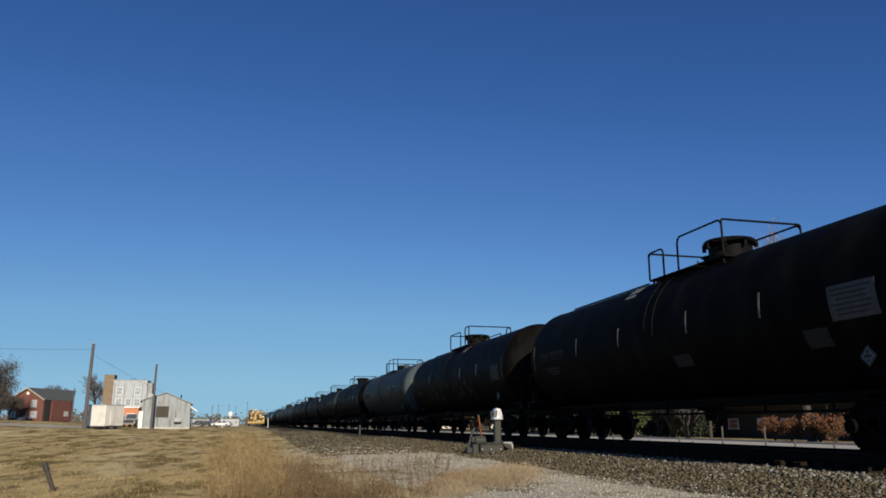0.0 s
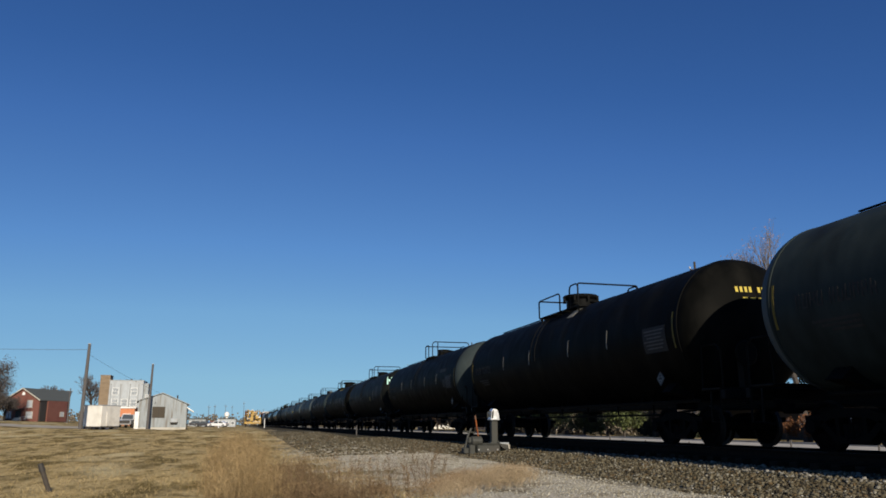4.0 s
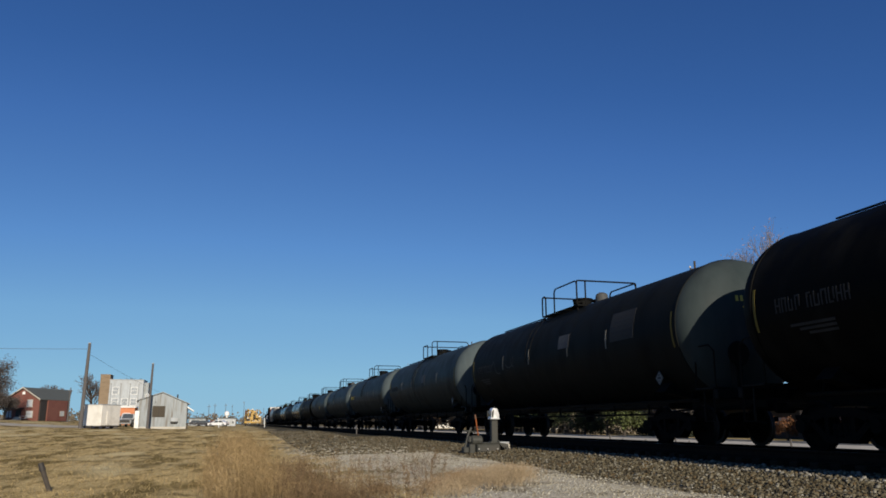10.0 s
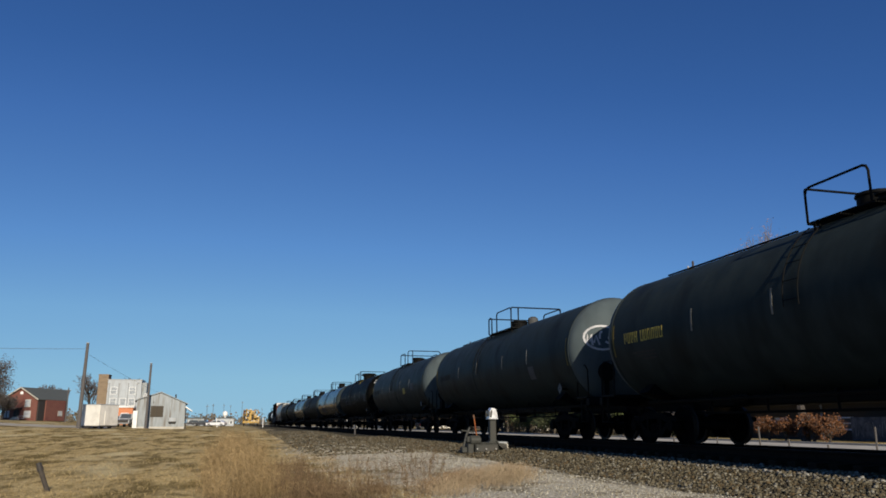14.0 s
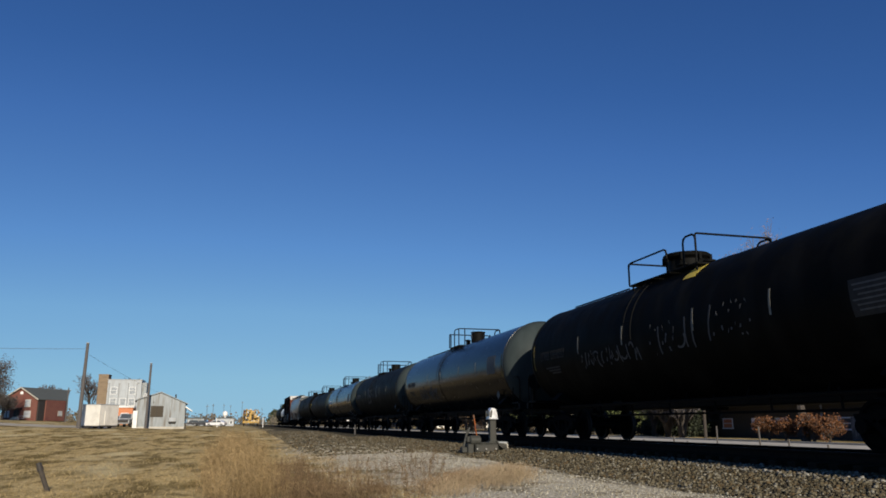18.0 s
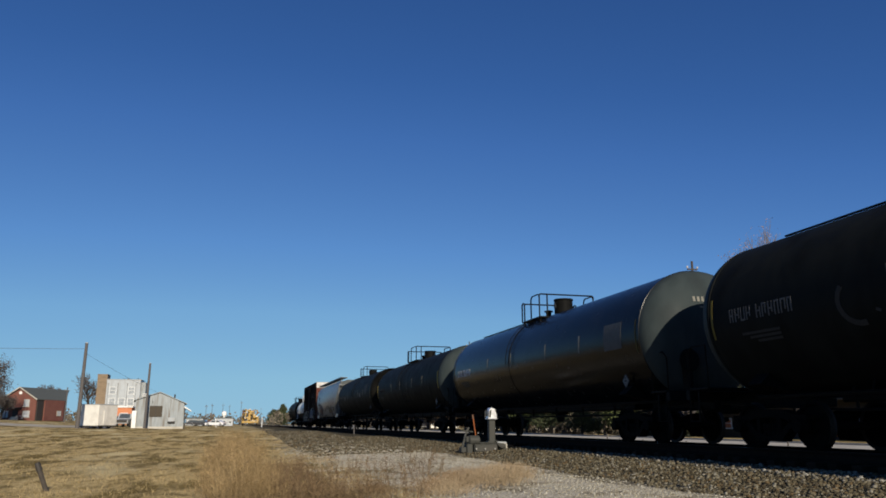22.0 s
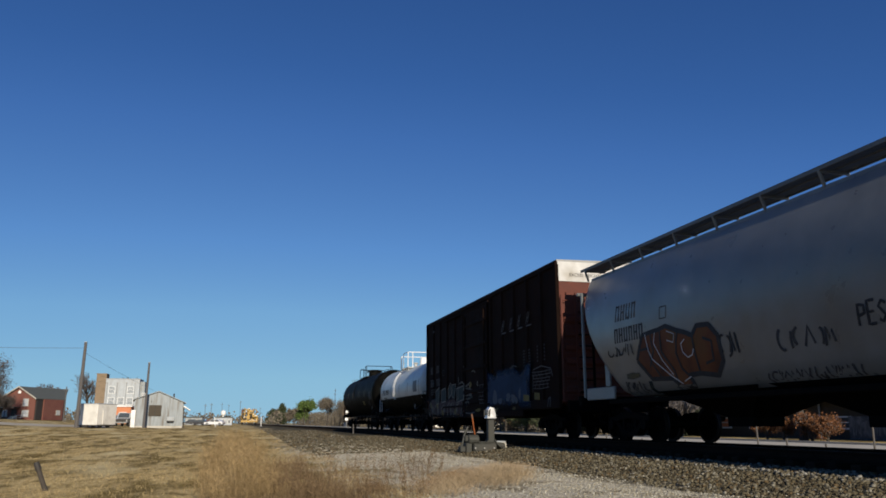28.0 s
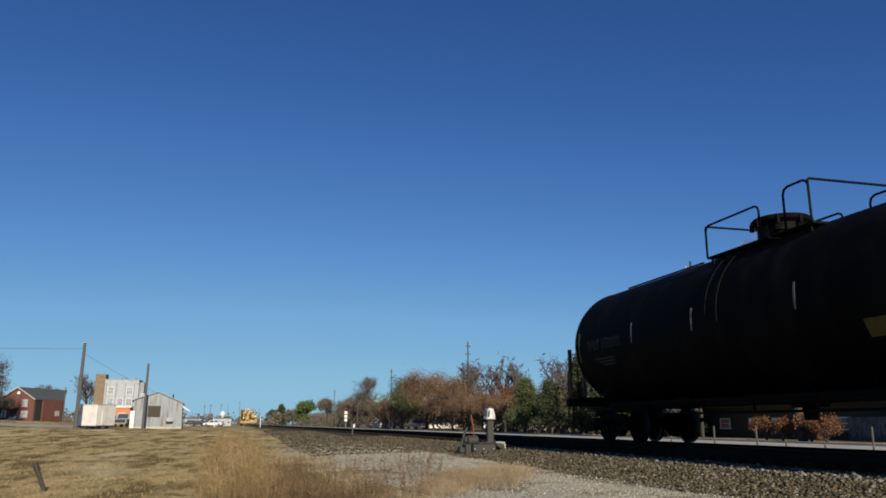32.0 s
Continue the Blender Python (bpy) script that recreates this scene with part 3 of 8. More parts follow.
def spray_material(name, tones, scale, edge=0.5, grain=(1, 1, 0.6)):
    """Sprayed paint with soft, broken edges: clear where no paint lies; tones from the back of the piece to its highlights."""
    m = bpy.data.materials.new(name)
    m.use_nodes = True
    n, l = m.node_tree.nodes, m.node_tree.links
    p, out = n["Principled BSDF"], n["Material Output"]
    p.inputs["Roughness"].default_value, p.inputs["Specular IOR Level"].default_value = 0.6, 0.06
    tc = n.new("ShaderNodeTexCoord")
    def noise(sc, detail, stretch):
        mp = n.new("ShaderNodeMapping")
        mp.inputs["Scale"].default_value = stretch
        l.new(tc.outputs["Object"], mp.inputs["Vector"])
        t = n.new("ShaderNodeTexNoise")
        t.inputs["Scale"].default_value, t.inputs["Detail"].default_value = sc, detail
        l.new(mp.outputs["Vector"], t.inputs["Vector"])
        return t.outputs[0]
    ramp = n.new("ShaderNodeValToRGB")
    for k, (at, rgb) in enumerate(tones):
        el = ramp.color_ramp.elements[k] if k < 2 else ramp.color_ramp.elements.new(at)
        el.position, el.color = at, (*rgb, 1)
    l.new(noise(scale, 3.0, grain), ramp.inputs[0])
    l.new(ramp.outputs[0], p.inputs["Base Color"])
    # how far inside the piece: 1 in its middle, 0 at the border
    gen = n.new("ShaderNodeSeparateXYZ")
    l.new(tc.outputs["Generated"], gen.inputs[0])
    def op(kind, a, b):
        q = n.new("ShaderNodeMath")
        q.operation = kind
        for sock, v in zip(q.inputs, (a, b)):
            if isinstance(v, float):
                sock.default_value = v
            else:
                l.new(v, sock)
        return q.outputs[0]
    def inner(v):
        d = op("ABSOLUTE", op("SUBTRACT", v, 0.5), 0.0)
        return op("SUBTRACT", 1.0, op("MULTIPLY", d, 2.0))
    depth = op("MINIMUM", op("MULTIPLY", inner(gen.outputs[1]), 2.2), op("MULTIPLY", inner(gen.outputs[2]), 1.2))
    mask = op("ADD", depth, op("MULTIPLY", noise(scale * 1.3, 6.0, (1, 1, 0.8)), 1.6))
    fade = n.new("ShaderNodeMapRange")
    fade.inputs["From Min"].default_value, fade.inputs["From Max"].default_value = 0.75 + edge, 1.05 + edge
    l.new(mask, fade.inputs["Value"])
    clear = n.new("ShaderNodeBsdfTransparent")
    mix = n.new("ShaderNodeMixShader")
    l.new(fade.outputs[0], mix.inputs[0])
    l.new(clear.outputs[0], mix.inputs[1])
    l.new(p.outputs[0], mix.inputs[2])
    l.new(mix.outputs[0], out.inputs["Surface"])
    return m


def shell_put(r, zc, y, ang):
    def put(u, v, out):
        a = radians(ang) + v / r
        return (-(r + out) * math.cos(a), y - u, zc + (r + out) * math.sin(a))
    return put


KNUCKLE = 2.35        # how square the shoulder of a tank head is: 2 is an ellipse


def head_put(r, zc, y_rim, depth, x, z):
    """Onto the near head, a dished cap bulging towards -y."""
    def put(u, v, out):
        px, pz = x + u, z + v
        q = min(0.97, (px * px + (pz - zc) ** 2) / (r * r))
        return (px, y_rim - depth * (1 - q ** (KNUCKLE / 2)) ** (1 / KNUCKLE) - out, pz)
    return put


def tank_car(label, length, spec):
    """A tank car, its origin on the rail under its middle."""
    rng = random.Random(spec.get("seed", 1))
    r, zc, paint, rim = spec.get("r", 1.65), spec.get("zc", 2.70), spec["paint"], spec.get("gap", 3.25)
    half = length / 2
    hn, hf = half - rim / 2 + spec.get("near", 0.0), half - rim / 2 + spec.get("far", 0.0)      # near and far reach of the plain shell
    depth = 0.74
    metal = spec.get("metal", steel_black)
    car = thing("tank_car", label, "tank car", group="cars of the freight train")
    # plain cylinder; the head welds are bands of their own
    prof = [(r, -hn + (hn + hf) * i / 6) for i in range(7)]
    sh = Shape().lathe(prof, "y", 56, (0, 0, zc))
    sh.f = sh.f[:-2]
    body = part("shell", sh, paint, car, smooth=True)
    for sg, hs in ((-1, hn), (1, hf)):
        hp = [(r * math.cos(t) ** (2 / KNUCKLE), sg * (hs + depth * math.sin(t) ** (2 / KNUCKLE))) for t in (math.pi / 2 * k / 14 for k in range(14))] + [(0, sg * (hs + depth))]
        h = Shape().lathe([(max(a, 0.01), b) for a, b in hp], "y", 56, (0, 0, zc))
        part("tank_head", h, spec.get("head_tone", paint), body, smooth=True)
        if spec.get("flange", True):
            part("weld_band", Shape().lathe([(r, sg * hs - 0.05), (r + 0.012, sg * hs - 0.045), (r + 0.012, sg * hs + 0.02), (r, sg * hs + 0.03)], "y", 56, (0, 0, zc)), paint, body, smooth=True)
    if spec.get("two_tone"):
        low = Shape()
        a0, a1 = radians(199), radians(341)
        n = 28
        pts = [((r + 0.006) * math.cos(a0 + (a1 - a0) * i / n), y, zc + (r + 0.006) * math.sin(a0 + (a1 - a0) * i / n)) for y in (-hn - 0.05, hf + 0.05) for i in range(n + 1)]
        low.add(pts, [(i, i + 1, n + 2 + i, n + 1 + i) for i in range(n)])
        part("lower_shell", low, tank_black, body, "black painted lower half", smooth=True)
        for sg, hs in ((-1, hn), (1, hf)):
            cap = Shape()
            pts, fs = [], []
            for k in range(8):
                t = math.pi / 2 * k / 8
                rr, yy = (r + 0.006) * math.cos(t) ** (2 / KNUCKLE), sg * (hs + (depth + 0.006) * math.sin(t) ** (2 / KNUCKLE))
                lim = math.asin(max(-1, min(1, -0.326 * r / max(rr, 0.52))))
                pts += [(rr * math.cos(a), yy, zc + rr * math.sin(a)) for a in (math.pi - lim + (math.pi + 2 * lim) * i / n for i in range(n + 1))]
            fs = [(k * (n + 1) + i, k * (n + 1) + i + 1, (k + 1) * (n + 1) + i + 1, (k + 1) * (n + 1) + i) for k in range(7) for i in range(n)]
            part("lower_head", cap.add(pts, fs), tank_black, body, "black painted lower half", smooth=True)
    if spec.get("bands"):
        for yb in spec["bands"]:
            part("jacket_band", Shape().lathe([(r, yb - 0.09), (r + 0.013, yb - 0.08), (r + 0.013, yb + 0.08), (r, yb + 0.09)], "y", 56, (0, 0, zc)), paint, body, smooth=True)
    # stub sills, end platforms, bolsters
    top = zc + r
    for sg in (-1, 1):
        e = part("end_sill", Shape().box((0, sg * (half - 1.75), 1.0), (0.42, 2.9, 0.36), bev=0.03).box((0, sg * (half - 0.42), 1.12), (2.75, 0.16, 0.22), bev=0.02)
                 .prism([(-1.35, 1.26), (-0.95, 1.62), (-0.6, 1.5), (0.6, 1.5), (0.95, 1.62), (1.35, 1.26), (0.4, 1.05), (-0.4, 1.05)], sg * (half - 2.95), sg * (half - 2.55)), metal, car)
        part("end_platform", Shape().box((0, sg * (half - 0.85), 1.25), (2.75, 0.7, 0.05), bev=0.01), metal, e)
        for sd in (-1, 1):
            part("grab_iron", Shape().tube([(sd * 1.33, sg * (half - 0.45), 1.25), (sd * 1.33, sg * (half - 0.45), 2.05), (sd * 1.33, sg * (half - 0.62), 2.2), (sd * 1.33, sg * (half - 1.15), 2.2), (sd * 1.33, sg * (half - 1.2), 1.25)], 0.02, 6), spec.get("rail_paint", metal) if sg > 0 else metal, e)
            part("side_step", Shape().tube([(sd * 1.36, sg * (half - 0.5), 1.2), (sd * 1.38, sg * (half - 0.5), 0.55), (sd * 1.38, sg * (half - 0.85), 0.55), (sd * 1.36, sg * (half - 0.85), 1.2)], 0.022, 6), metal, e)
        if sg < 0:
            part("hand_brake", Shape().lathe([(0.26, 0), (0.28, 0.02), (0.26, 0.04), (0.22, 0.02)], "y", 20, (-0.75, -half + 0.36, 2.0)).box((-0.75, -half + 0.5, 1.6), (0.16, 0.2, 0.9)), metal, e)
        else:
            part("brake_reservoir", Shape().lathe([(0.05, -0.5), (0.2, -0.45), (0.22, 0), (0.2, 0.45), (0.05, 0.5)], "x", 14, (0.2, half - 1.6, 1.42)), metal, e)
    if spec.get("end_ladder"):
        el = part("end_ladder", Shape().box((-1.28, half - 0.5, 2.0), (0.10, 0.10, 1.5), bev=0.01), rust, car, "brown end ladder")
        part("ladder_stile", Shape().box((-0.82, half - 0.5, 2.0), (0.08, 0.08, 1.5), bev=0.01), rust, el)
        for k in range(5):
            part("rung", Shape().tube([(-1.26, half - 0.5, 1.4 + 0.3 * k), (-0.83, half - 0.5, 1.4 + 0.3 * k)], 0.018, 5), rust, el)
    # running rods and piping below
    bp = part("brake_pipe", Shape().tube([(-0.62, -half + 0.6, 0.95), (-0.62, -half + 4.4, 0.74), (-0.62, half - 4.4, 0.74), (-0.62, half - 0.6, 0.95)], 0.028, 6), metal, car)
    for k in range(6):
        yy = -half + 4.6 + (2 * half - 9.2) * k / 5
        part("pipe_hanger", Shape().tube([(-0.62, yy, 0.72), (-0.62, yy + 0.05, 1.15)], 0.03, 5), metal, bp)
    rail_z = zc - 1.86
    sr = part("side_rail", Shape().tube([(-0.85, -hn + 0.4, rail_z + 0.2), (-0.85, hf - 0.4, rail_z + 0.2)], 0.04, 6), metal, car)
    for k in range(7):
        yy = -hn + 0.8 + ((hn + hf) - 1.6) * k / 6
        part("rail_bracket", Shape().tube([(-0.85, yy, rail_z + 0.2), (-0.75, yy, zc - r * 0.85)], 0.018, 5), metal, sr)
    # added bar, no known part: it darkens the band under the shell
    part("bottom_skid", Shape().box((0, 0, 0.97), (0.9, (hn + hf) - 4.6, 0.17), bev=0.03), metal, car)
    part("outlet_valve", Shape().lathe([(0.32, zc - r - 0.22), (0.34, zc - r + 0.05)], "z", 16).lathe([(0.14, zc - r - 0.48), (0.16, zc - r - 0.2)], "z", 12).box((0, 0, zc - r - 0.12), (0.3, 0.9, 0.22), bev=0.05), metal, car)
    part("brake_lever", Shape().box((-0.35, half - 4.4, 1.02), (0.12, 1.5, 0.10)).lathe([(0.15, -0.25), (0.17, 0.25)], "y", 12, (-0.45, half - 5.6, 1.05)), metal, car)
    # top fittings
    dome = spec.get("dome", "hat")
    yf, yfr, ynl, ync = spec.get("rails", {"hat": (1.8, -0.05, -0.85, -1.5), "low": (0.8, -0.7, -1.42, -1.55), "ball": (0.95, 0.7, 0.0, -1.6), "can": (1.05, 0.8, 0.1, -0.75)}[dome])
    pc, pl, pw = (yf + ync) / 2, (yf - ync) / 2, 1.05
    dy = spec.get("dome_y", {"hat": 0.55, "low": 0.2, "ball": -1.35, "can": -0.5}[dome])
    deck_z = top - 0.15
    deck = spec.get("top_metal", metal)
    pf = part("platform", Shape().box((0, pc - pl, deck_z - 0.02), (2 * pw, 0.06, 0.04)), deck, car)
    for q in (-0.4, 0.4, pl):
        part("deck_beam", Shape().box((0, pc + q, deck_z - 0.02), (2 * pw, 0.06, 0.04)), deck, pf)
    slat = Shape().box((0, 0, 0), (0.03, 2 * pl, 0.03)).mesh("deck_slat", deck)
    for k in range(9):
        for sd in (-1, 1):
            part("deck_slat", slat, deck, pf, at=pose(sd * (pw - 0.05 - k * 0.055), pc, deck_z))
    for sd in (-1, 1):
        for q in (-pl + 0.1, pl - 0.1):
            part("platform_bracket", Shape().tube([(sd * (pw - 0.05), pc + q, deck_z), (sd * 0.98, pc + q, zc + math.sqrt(r * r - 0.96) + 0.0)], 0.03, 5), deck, pf)
    hgt, rp = spec.get("rail_h", 0.60 if dome == "hat" else 0.68) + 0.10, spec.get("rail_paint", metal)
    zt = deck_z + hgt

    def hoop(p, q, drop=0.0, r0=0.12):
        """A rail from p up, along and down to q, with rounded corners."""
        p, q = Vector(p), Vector(q)
        d = (q - p).normalized()
        h = Vector((0, 0, hgt - drop))
        pts = [p, p + h - Vector((0, 0, r0)), p + h - Vector((0, 0, r0 * 0.3)) + d * r0 * 0.3, p + h + d * r0, q + h - d * r0, q + h - Vector((0, 0, r0 * 0.3)) - d * r0 * 0.3, q + h - Vector((0, 0, r0)), q]
        return Shape().tube(pts, 0.026, 6)
    # far end: a cross rail with a return on each side; near end: a higher cross rail, with returns where the walkway is long
    low = 0.10 * hgt / 0.7
    far_end, near_end = yf, ync
    for sd in (-1, 1):
        part("railing", hoop((sd * pw, far_end, deck_z), (sd * pw, yfr, deck_z), low, min(0.12, (yf - yfr) * 0.4)), rp, pf)
        if ynl - ync > 0.3:
            part("railing", hoop((sd * pw, ynl, deck_z), (sd * pw, near_end, deck_z), 0.0, 0.14), rp, pf)
    part("railing", hoop((pw, far_end, deck_z), (-pw, far_end, deck_z), low, 0.05), rp, pf)
    part("railing", hoop((-pw, near_end, deck_z), (pw, near_end, deck_z), 0.0, 0.05 if ynl - ync > 0.3 else 0.14), rp, pf)
    if dome != "hat":
        part("railing_post", Shape().tube([(-pw + 0.3, near_end, deck_z - 0.02), (-pw + 0.3, near_end, zt)], 0.026, 6), rp, pf)
    if dome == "hat":
        dm = Shape().lathe([(0.50, top - 0.1), (0.50, top + 0.33), (0.60, top + 0.40), (0.62, top + 0.46), (0.58, top + 0.50), (0.2, top + 0.54)], "z", 24, (0, dy, 0))
        for k in range(8):
            dm.box((0.60 * math.cos(k * 0.785), dy + 0.60 * math.sin(k * 0.785), top + 0.37), (0.07, 0.07, 0.18))
    elif dome == "can":
        ch = spec.get("can_h", 0.54)
        dm = Shape().lathe([(0.33, top - 0.1), (0.33, top + ch - 0.08), (0.355, top + ch - 0.06), (0.35, top + ch - 0.01), (0.1, top + ch)], "z", 24, (0, dy + 0.06, 0))
        part("manway_notice", Shape().box((-0.335, dy + 0.06, top + ch * 0.55), (0.01, 0.16, 0.16)), placard_grey, car)
    elif dome == "ball":
        dm = Shape().lathe([(0.24, top - 0.1), (0.24, top + 0.24), (0.225, top + 0.34), (0.17, top + 0.43), (0.09, top + 0.48), (0.01, top + 0.50)], "z", 24, (0, dy, 0))
    else:
        dm = Shape().lathe([(0.33, top - 0.1), (0.33, top + 0.26), (0.36, top + 0.28), (0.34, top + 0.34), (0.1, top + 0.36)], "z", 20, (0, dy, 0))
    if "vent" in spec:
        part("vent", Shape().lathe([(0.20, top - 0.1), (0.21, top + 0.16), (0.19, top + 0.27), (0.10, top + 0.33), (0.01, top + 0.34)], "z", 18, (0, spec["vent"], 0)), placard_grey, car, smooth=True)
    part("manway", dm, spec.get("dome_paint", metal), car, smooth=True)
    for k, (vx, vy) in enumerate(((0.35, 0.55), (-0.3, 0.1), (0.1, -0.45))):
        part("valve", Shape().lathe([(0.10, top - 0.08), (0.10, top + 0.14), (0.16, top + 0.15), (0.16, top + 0.19), (0.06, top + 0.22)], "z", 12, (vx, pc + vy, 0)), deck, car, smooth=True)
    # side ladder, following the shell
    yl = yf - (0.9 if dome == "hat" else 0.12) + spec.get("ladder_y", 0.0)
    lr, foot = (0.015, -22) if spec.get("two_tone") else (0.012, -4)
    lad = Shape()
    for q in (-0.2, 0.2):
        lad.tube([(-(r + 0.07) * math.cos(t), yl + q, zc + (r + 0.07) * math.sin(t)) for t in (radians(k) for k in range(foot, 62, 6))], lr, 6)
    for k in range(foot + 4, 62, 12):
        t = radians(k)
        lad.tube([(-(r + 0.07) * math.cos(t), yl - 0.2, zc + (r + 0.07) * math.sin(t)), (-(r + 0.07) * math.cos(t), yl + 0.2, zc + (r + 0.07) * math.sin(t))], 0.009, 5)
    part("ladder", lad, spec.get("rail_paint", metal), car)
    # top running board, a thin plank on each side of the far half
    part("running_board", Shape().box((-0.62, (hf + yf) / 2 - 0.3, zc + math.sqrt(r * r - 0.385) + 0.03), (0.05, hf - yf - 2.2, 0.03)), deck, car)
    # reflective ticks, placards, marks
    for q in spec.get("ticks", (3.5, 6.1, 9.4, 12.1)):
        if q < hn + hf - 1.0:
            part("reflector", curved_plate(r, zc, -hn + q, 2, 0.05, 0.5), spec.get("tick", pale_mark), body, "faded reflective strip")
    for yy in (-hn + 0.14, hf - 0.14):
        part("rim_reflector", curved_plate(r, zc, yy, -2, 0.06, 0.85), spec.get("rim_tick", mustard_plate), body, "dull yellow reflective strip at the rim")
    dia = Shape()
    m = on_shell(1.42, zc - 1.12, -hn + spec.get("dia_y", 1.15), 0)       # on an upright bracket below the belly
    dia.prism([(-0.18, 0), (0, -0.18), (0.18, 0), (0, 0.18)], 0, 0.012, "z")
    dia.v = [tuple(m @ Vector(p)) for p in dia.v]
    dp = part("hazard_placard", dia, placard_grey, body, "diamond-shaped hazard placard")
    ins = Shape().prism([(-0.135, 0), (0, -0.135), (0.135, 0), (0, 0.135)], 0.012, 0.016, "z")
    ins.v = [tuple(m @ Vector(p)) for p in ins.v]
    part("placard_face", ins, spec.get("dia", placard_face), dp)
    num = Shape().box((0, 0.0, 0.018), (0.15, 0.05, 0.004)).box((0, 0.07, 0.018), (0.06, 0.05, 0.004)).box((0, -0.07, 0.018), (0.05, 0.03, 0.004))
    num.v = [tuple(m @ Vector(p)) for p in num.v]
    part("placard_mark", num, black_mark, dp)
    part("placard_bracket", Shape().tube([(-1.44, -hn + spec.get("dia_y", 1.15), zc - 1.12), (-1.05, -hn + spec.get("dia_y", 1.15), zc - 1.14)], 0.03, 5), metal, dp)
    if spec.get("board", 0):
        bw, by = spec.get("board_size", (1.05, 0.62)), -hn + spec["board"]
        bp = part("notice_panel", curved_plate(r, zc, by, -7, bw[0], bw[1]), spec.get("board_paint", faint_mark), body, "grey notice panel with small lettering")
        for k in range(6):
            q = curved_plate(r + 0.006, zc, by + 0.03 * (k % 2), -7 + math.degrees((0.22 - 0.085 * k) / r), bw[0] * (0.85 - 0.1 * (k % 3)), 0.03, 0.003, 1)
            part("notice_line", q, spec.get("notice_ink", grey_mark), bp)
    mk = spec.get("mark", yellow_mark)
    lettering(rng, r, zc, hf - 0.75, -2, spec.get("side_size", 0.27), (4, 6), spec.get("side_mark", faint_mark), body)
    for k in range(3):
        part("letter_bar", curved_plate(r, zc, hf - 1.6 - 0.1 * k, -16 - 3 * k, 1.1 - 0.2 * k, 0.05, 0.005, 1), faint_mark, body)
    hpx = head_put(r, zc, -hn, depth, 0.0, zc + spec.get("mark_z", 0.82))
    for i in range(10):
        if i != 4:
            u = -0.42 + i * 0.115
            bar(body, mk, hpx, [(u - 0.035, -0.065), (u + 0.03, -0.065), (u + 0.03, 0.065), (u - 0.035, 0.065)], 0.010)
    for i in range(4):
        bar(body, mk, hpx, [(-0.3 + 0.2 * i, -0.22), (-0.18 + 0.2 * i, -0.22), (-0.18 + 0.2 * i, -0.185), (-0.3 + 0.2 * i, -0.185)], 0.010)
    if spec.get("patch"):
        part("decal_patch", curved_plate(r, zc, spec.get("patch_y", -1.15), 52, 0.5, 0.5), spec["patch"], body, "sun-faded warning decal")
    for yy, ang, w, h, mt in spec.get("plates", ()):
        part("data_plate", curved_plate(r, zc, -hn + yy, ang, w, h), mt, body)
    for yy, ang, w, h, n, mt, wd in spec.get("tags", ()):
        scribble(rng, shell_put(r, zc, -hn + yy, ang), w, h, n, wd, mt, body, "sprayed stroke on the shell")
    for yy, ang, word, size, step, wd, mt in spec.get("words", ()):
        sprayed_word(rng, shell_put(r, zc, -hn + yy, ang), word, 0, -size / 2, size, step, wd, mt, body)
    for x, z, word, size, step, wd, mt in spec.get("head_words", ()):
        sprayed_word(rng, head_put(r, zc, -hn, depth, x, zc + z), word, 0, 0, size, step, wd, mt, body)
    for x, z, rw, rh, wd, mt in spec.get("head_rings", ()):
        part("sprayed_ring", Shape().add(*ribbon([(rw * math.cos(a), rh * math.sin(a)) for a in (math.tau * k / 20 for k in range(21))], head_put(r, zc, -hn, depth, x, zc + z), wd, 0.003)), mt, body)
    for x, z, w, h, n, mt, wd in spec.get("head_tags", ()):
        scribble(rng, head_put(r, zc, -hn, depth, x, zc + z), w, h, n, wd, mt, body, "sprayed stroke on the tank head")
    add_trucks(car, half - 2.75)
    add_couplers(car, half)
    return car


# ---- the town and the trees ----
pale_pane = material("pale_pane", (0.20, 0.22, 0.235), (0.30, 0.32, 0.335), 1.5, 0.3)
brick = material("brick", (0.125, 0.048, 0.036), (0.18, 0.070, 0.050), 6, 0.85, bump=0.2, stain=(0.13, 0.042, 0.033), stain_scale=0.7)
tan_brick = material("tan_brick", (0.17, 0.125, 0.08), (0.24, 0.175, 0.11), 4, 0.85, stain=(0.13, 0.095, 0.06), stretch=(1, 1, 5))
shingle = material("shingle", (0.055, 0.062, 0.058), (0.085, 0.094, 0.088), 9, 0.9, bump=0.3)
pale_metal = material("pale_metal", (0.29, 0.315, 0.335), (0.37, 0.40, 0.425), 2, 0.55, stain=(0.27, 0.28, 0.28), stain_scale=0.5, stretch=(3, 3, 0.6))
shed_metal = material("shed_metal", (0.18, 0.20, 0.21), (0.27, 0.295, 0.305), 2, 0.55, metal=0.1, stain=(0.125, 0.11, 0.09), stain_scale=0.7, stretch=(4, 4, 0.5))
cream = material("cream", (0.62, 0.60, 0.54), (0.69, 0.665, 0.605), 5, 0.7, stain=(0.48, 0.455, 0.40))
dark_trim = material("dark_trim", (0.02, 0.018, 0.016), (0.035, 0.03, 0.026), 8, 0.7)
brown_board = material("brown_board", (0.035, 0.028, 0.018), (0.06, 0.045, 0.028), 8, 0.8, stretch=(1, 1, 6))
pole_wood = material("pole_wood", (0.070, 0.064, 0.060), (0.105, 0.097, 0.092), 6, 0.9, bump=0.3, stretch=(4, 4, 0.4))
glass = material("glass", (0.05, 0.06, 0.07), (0.07, 0.08, 0.09), 5, 0.1, rough_var=0.04)
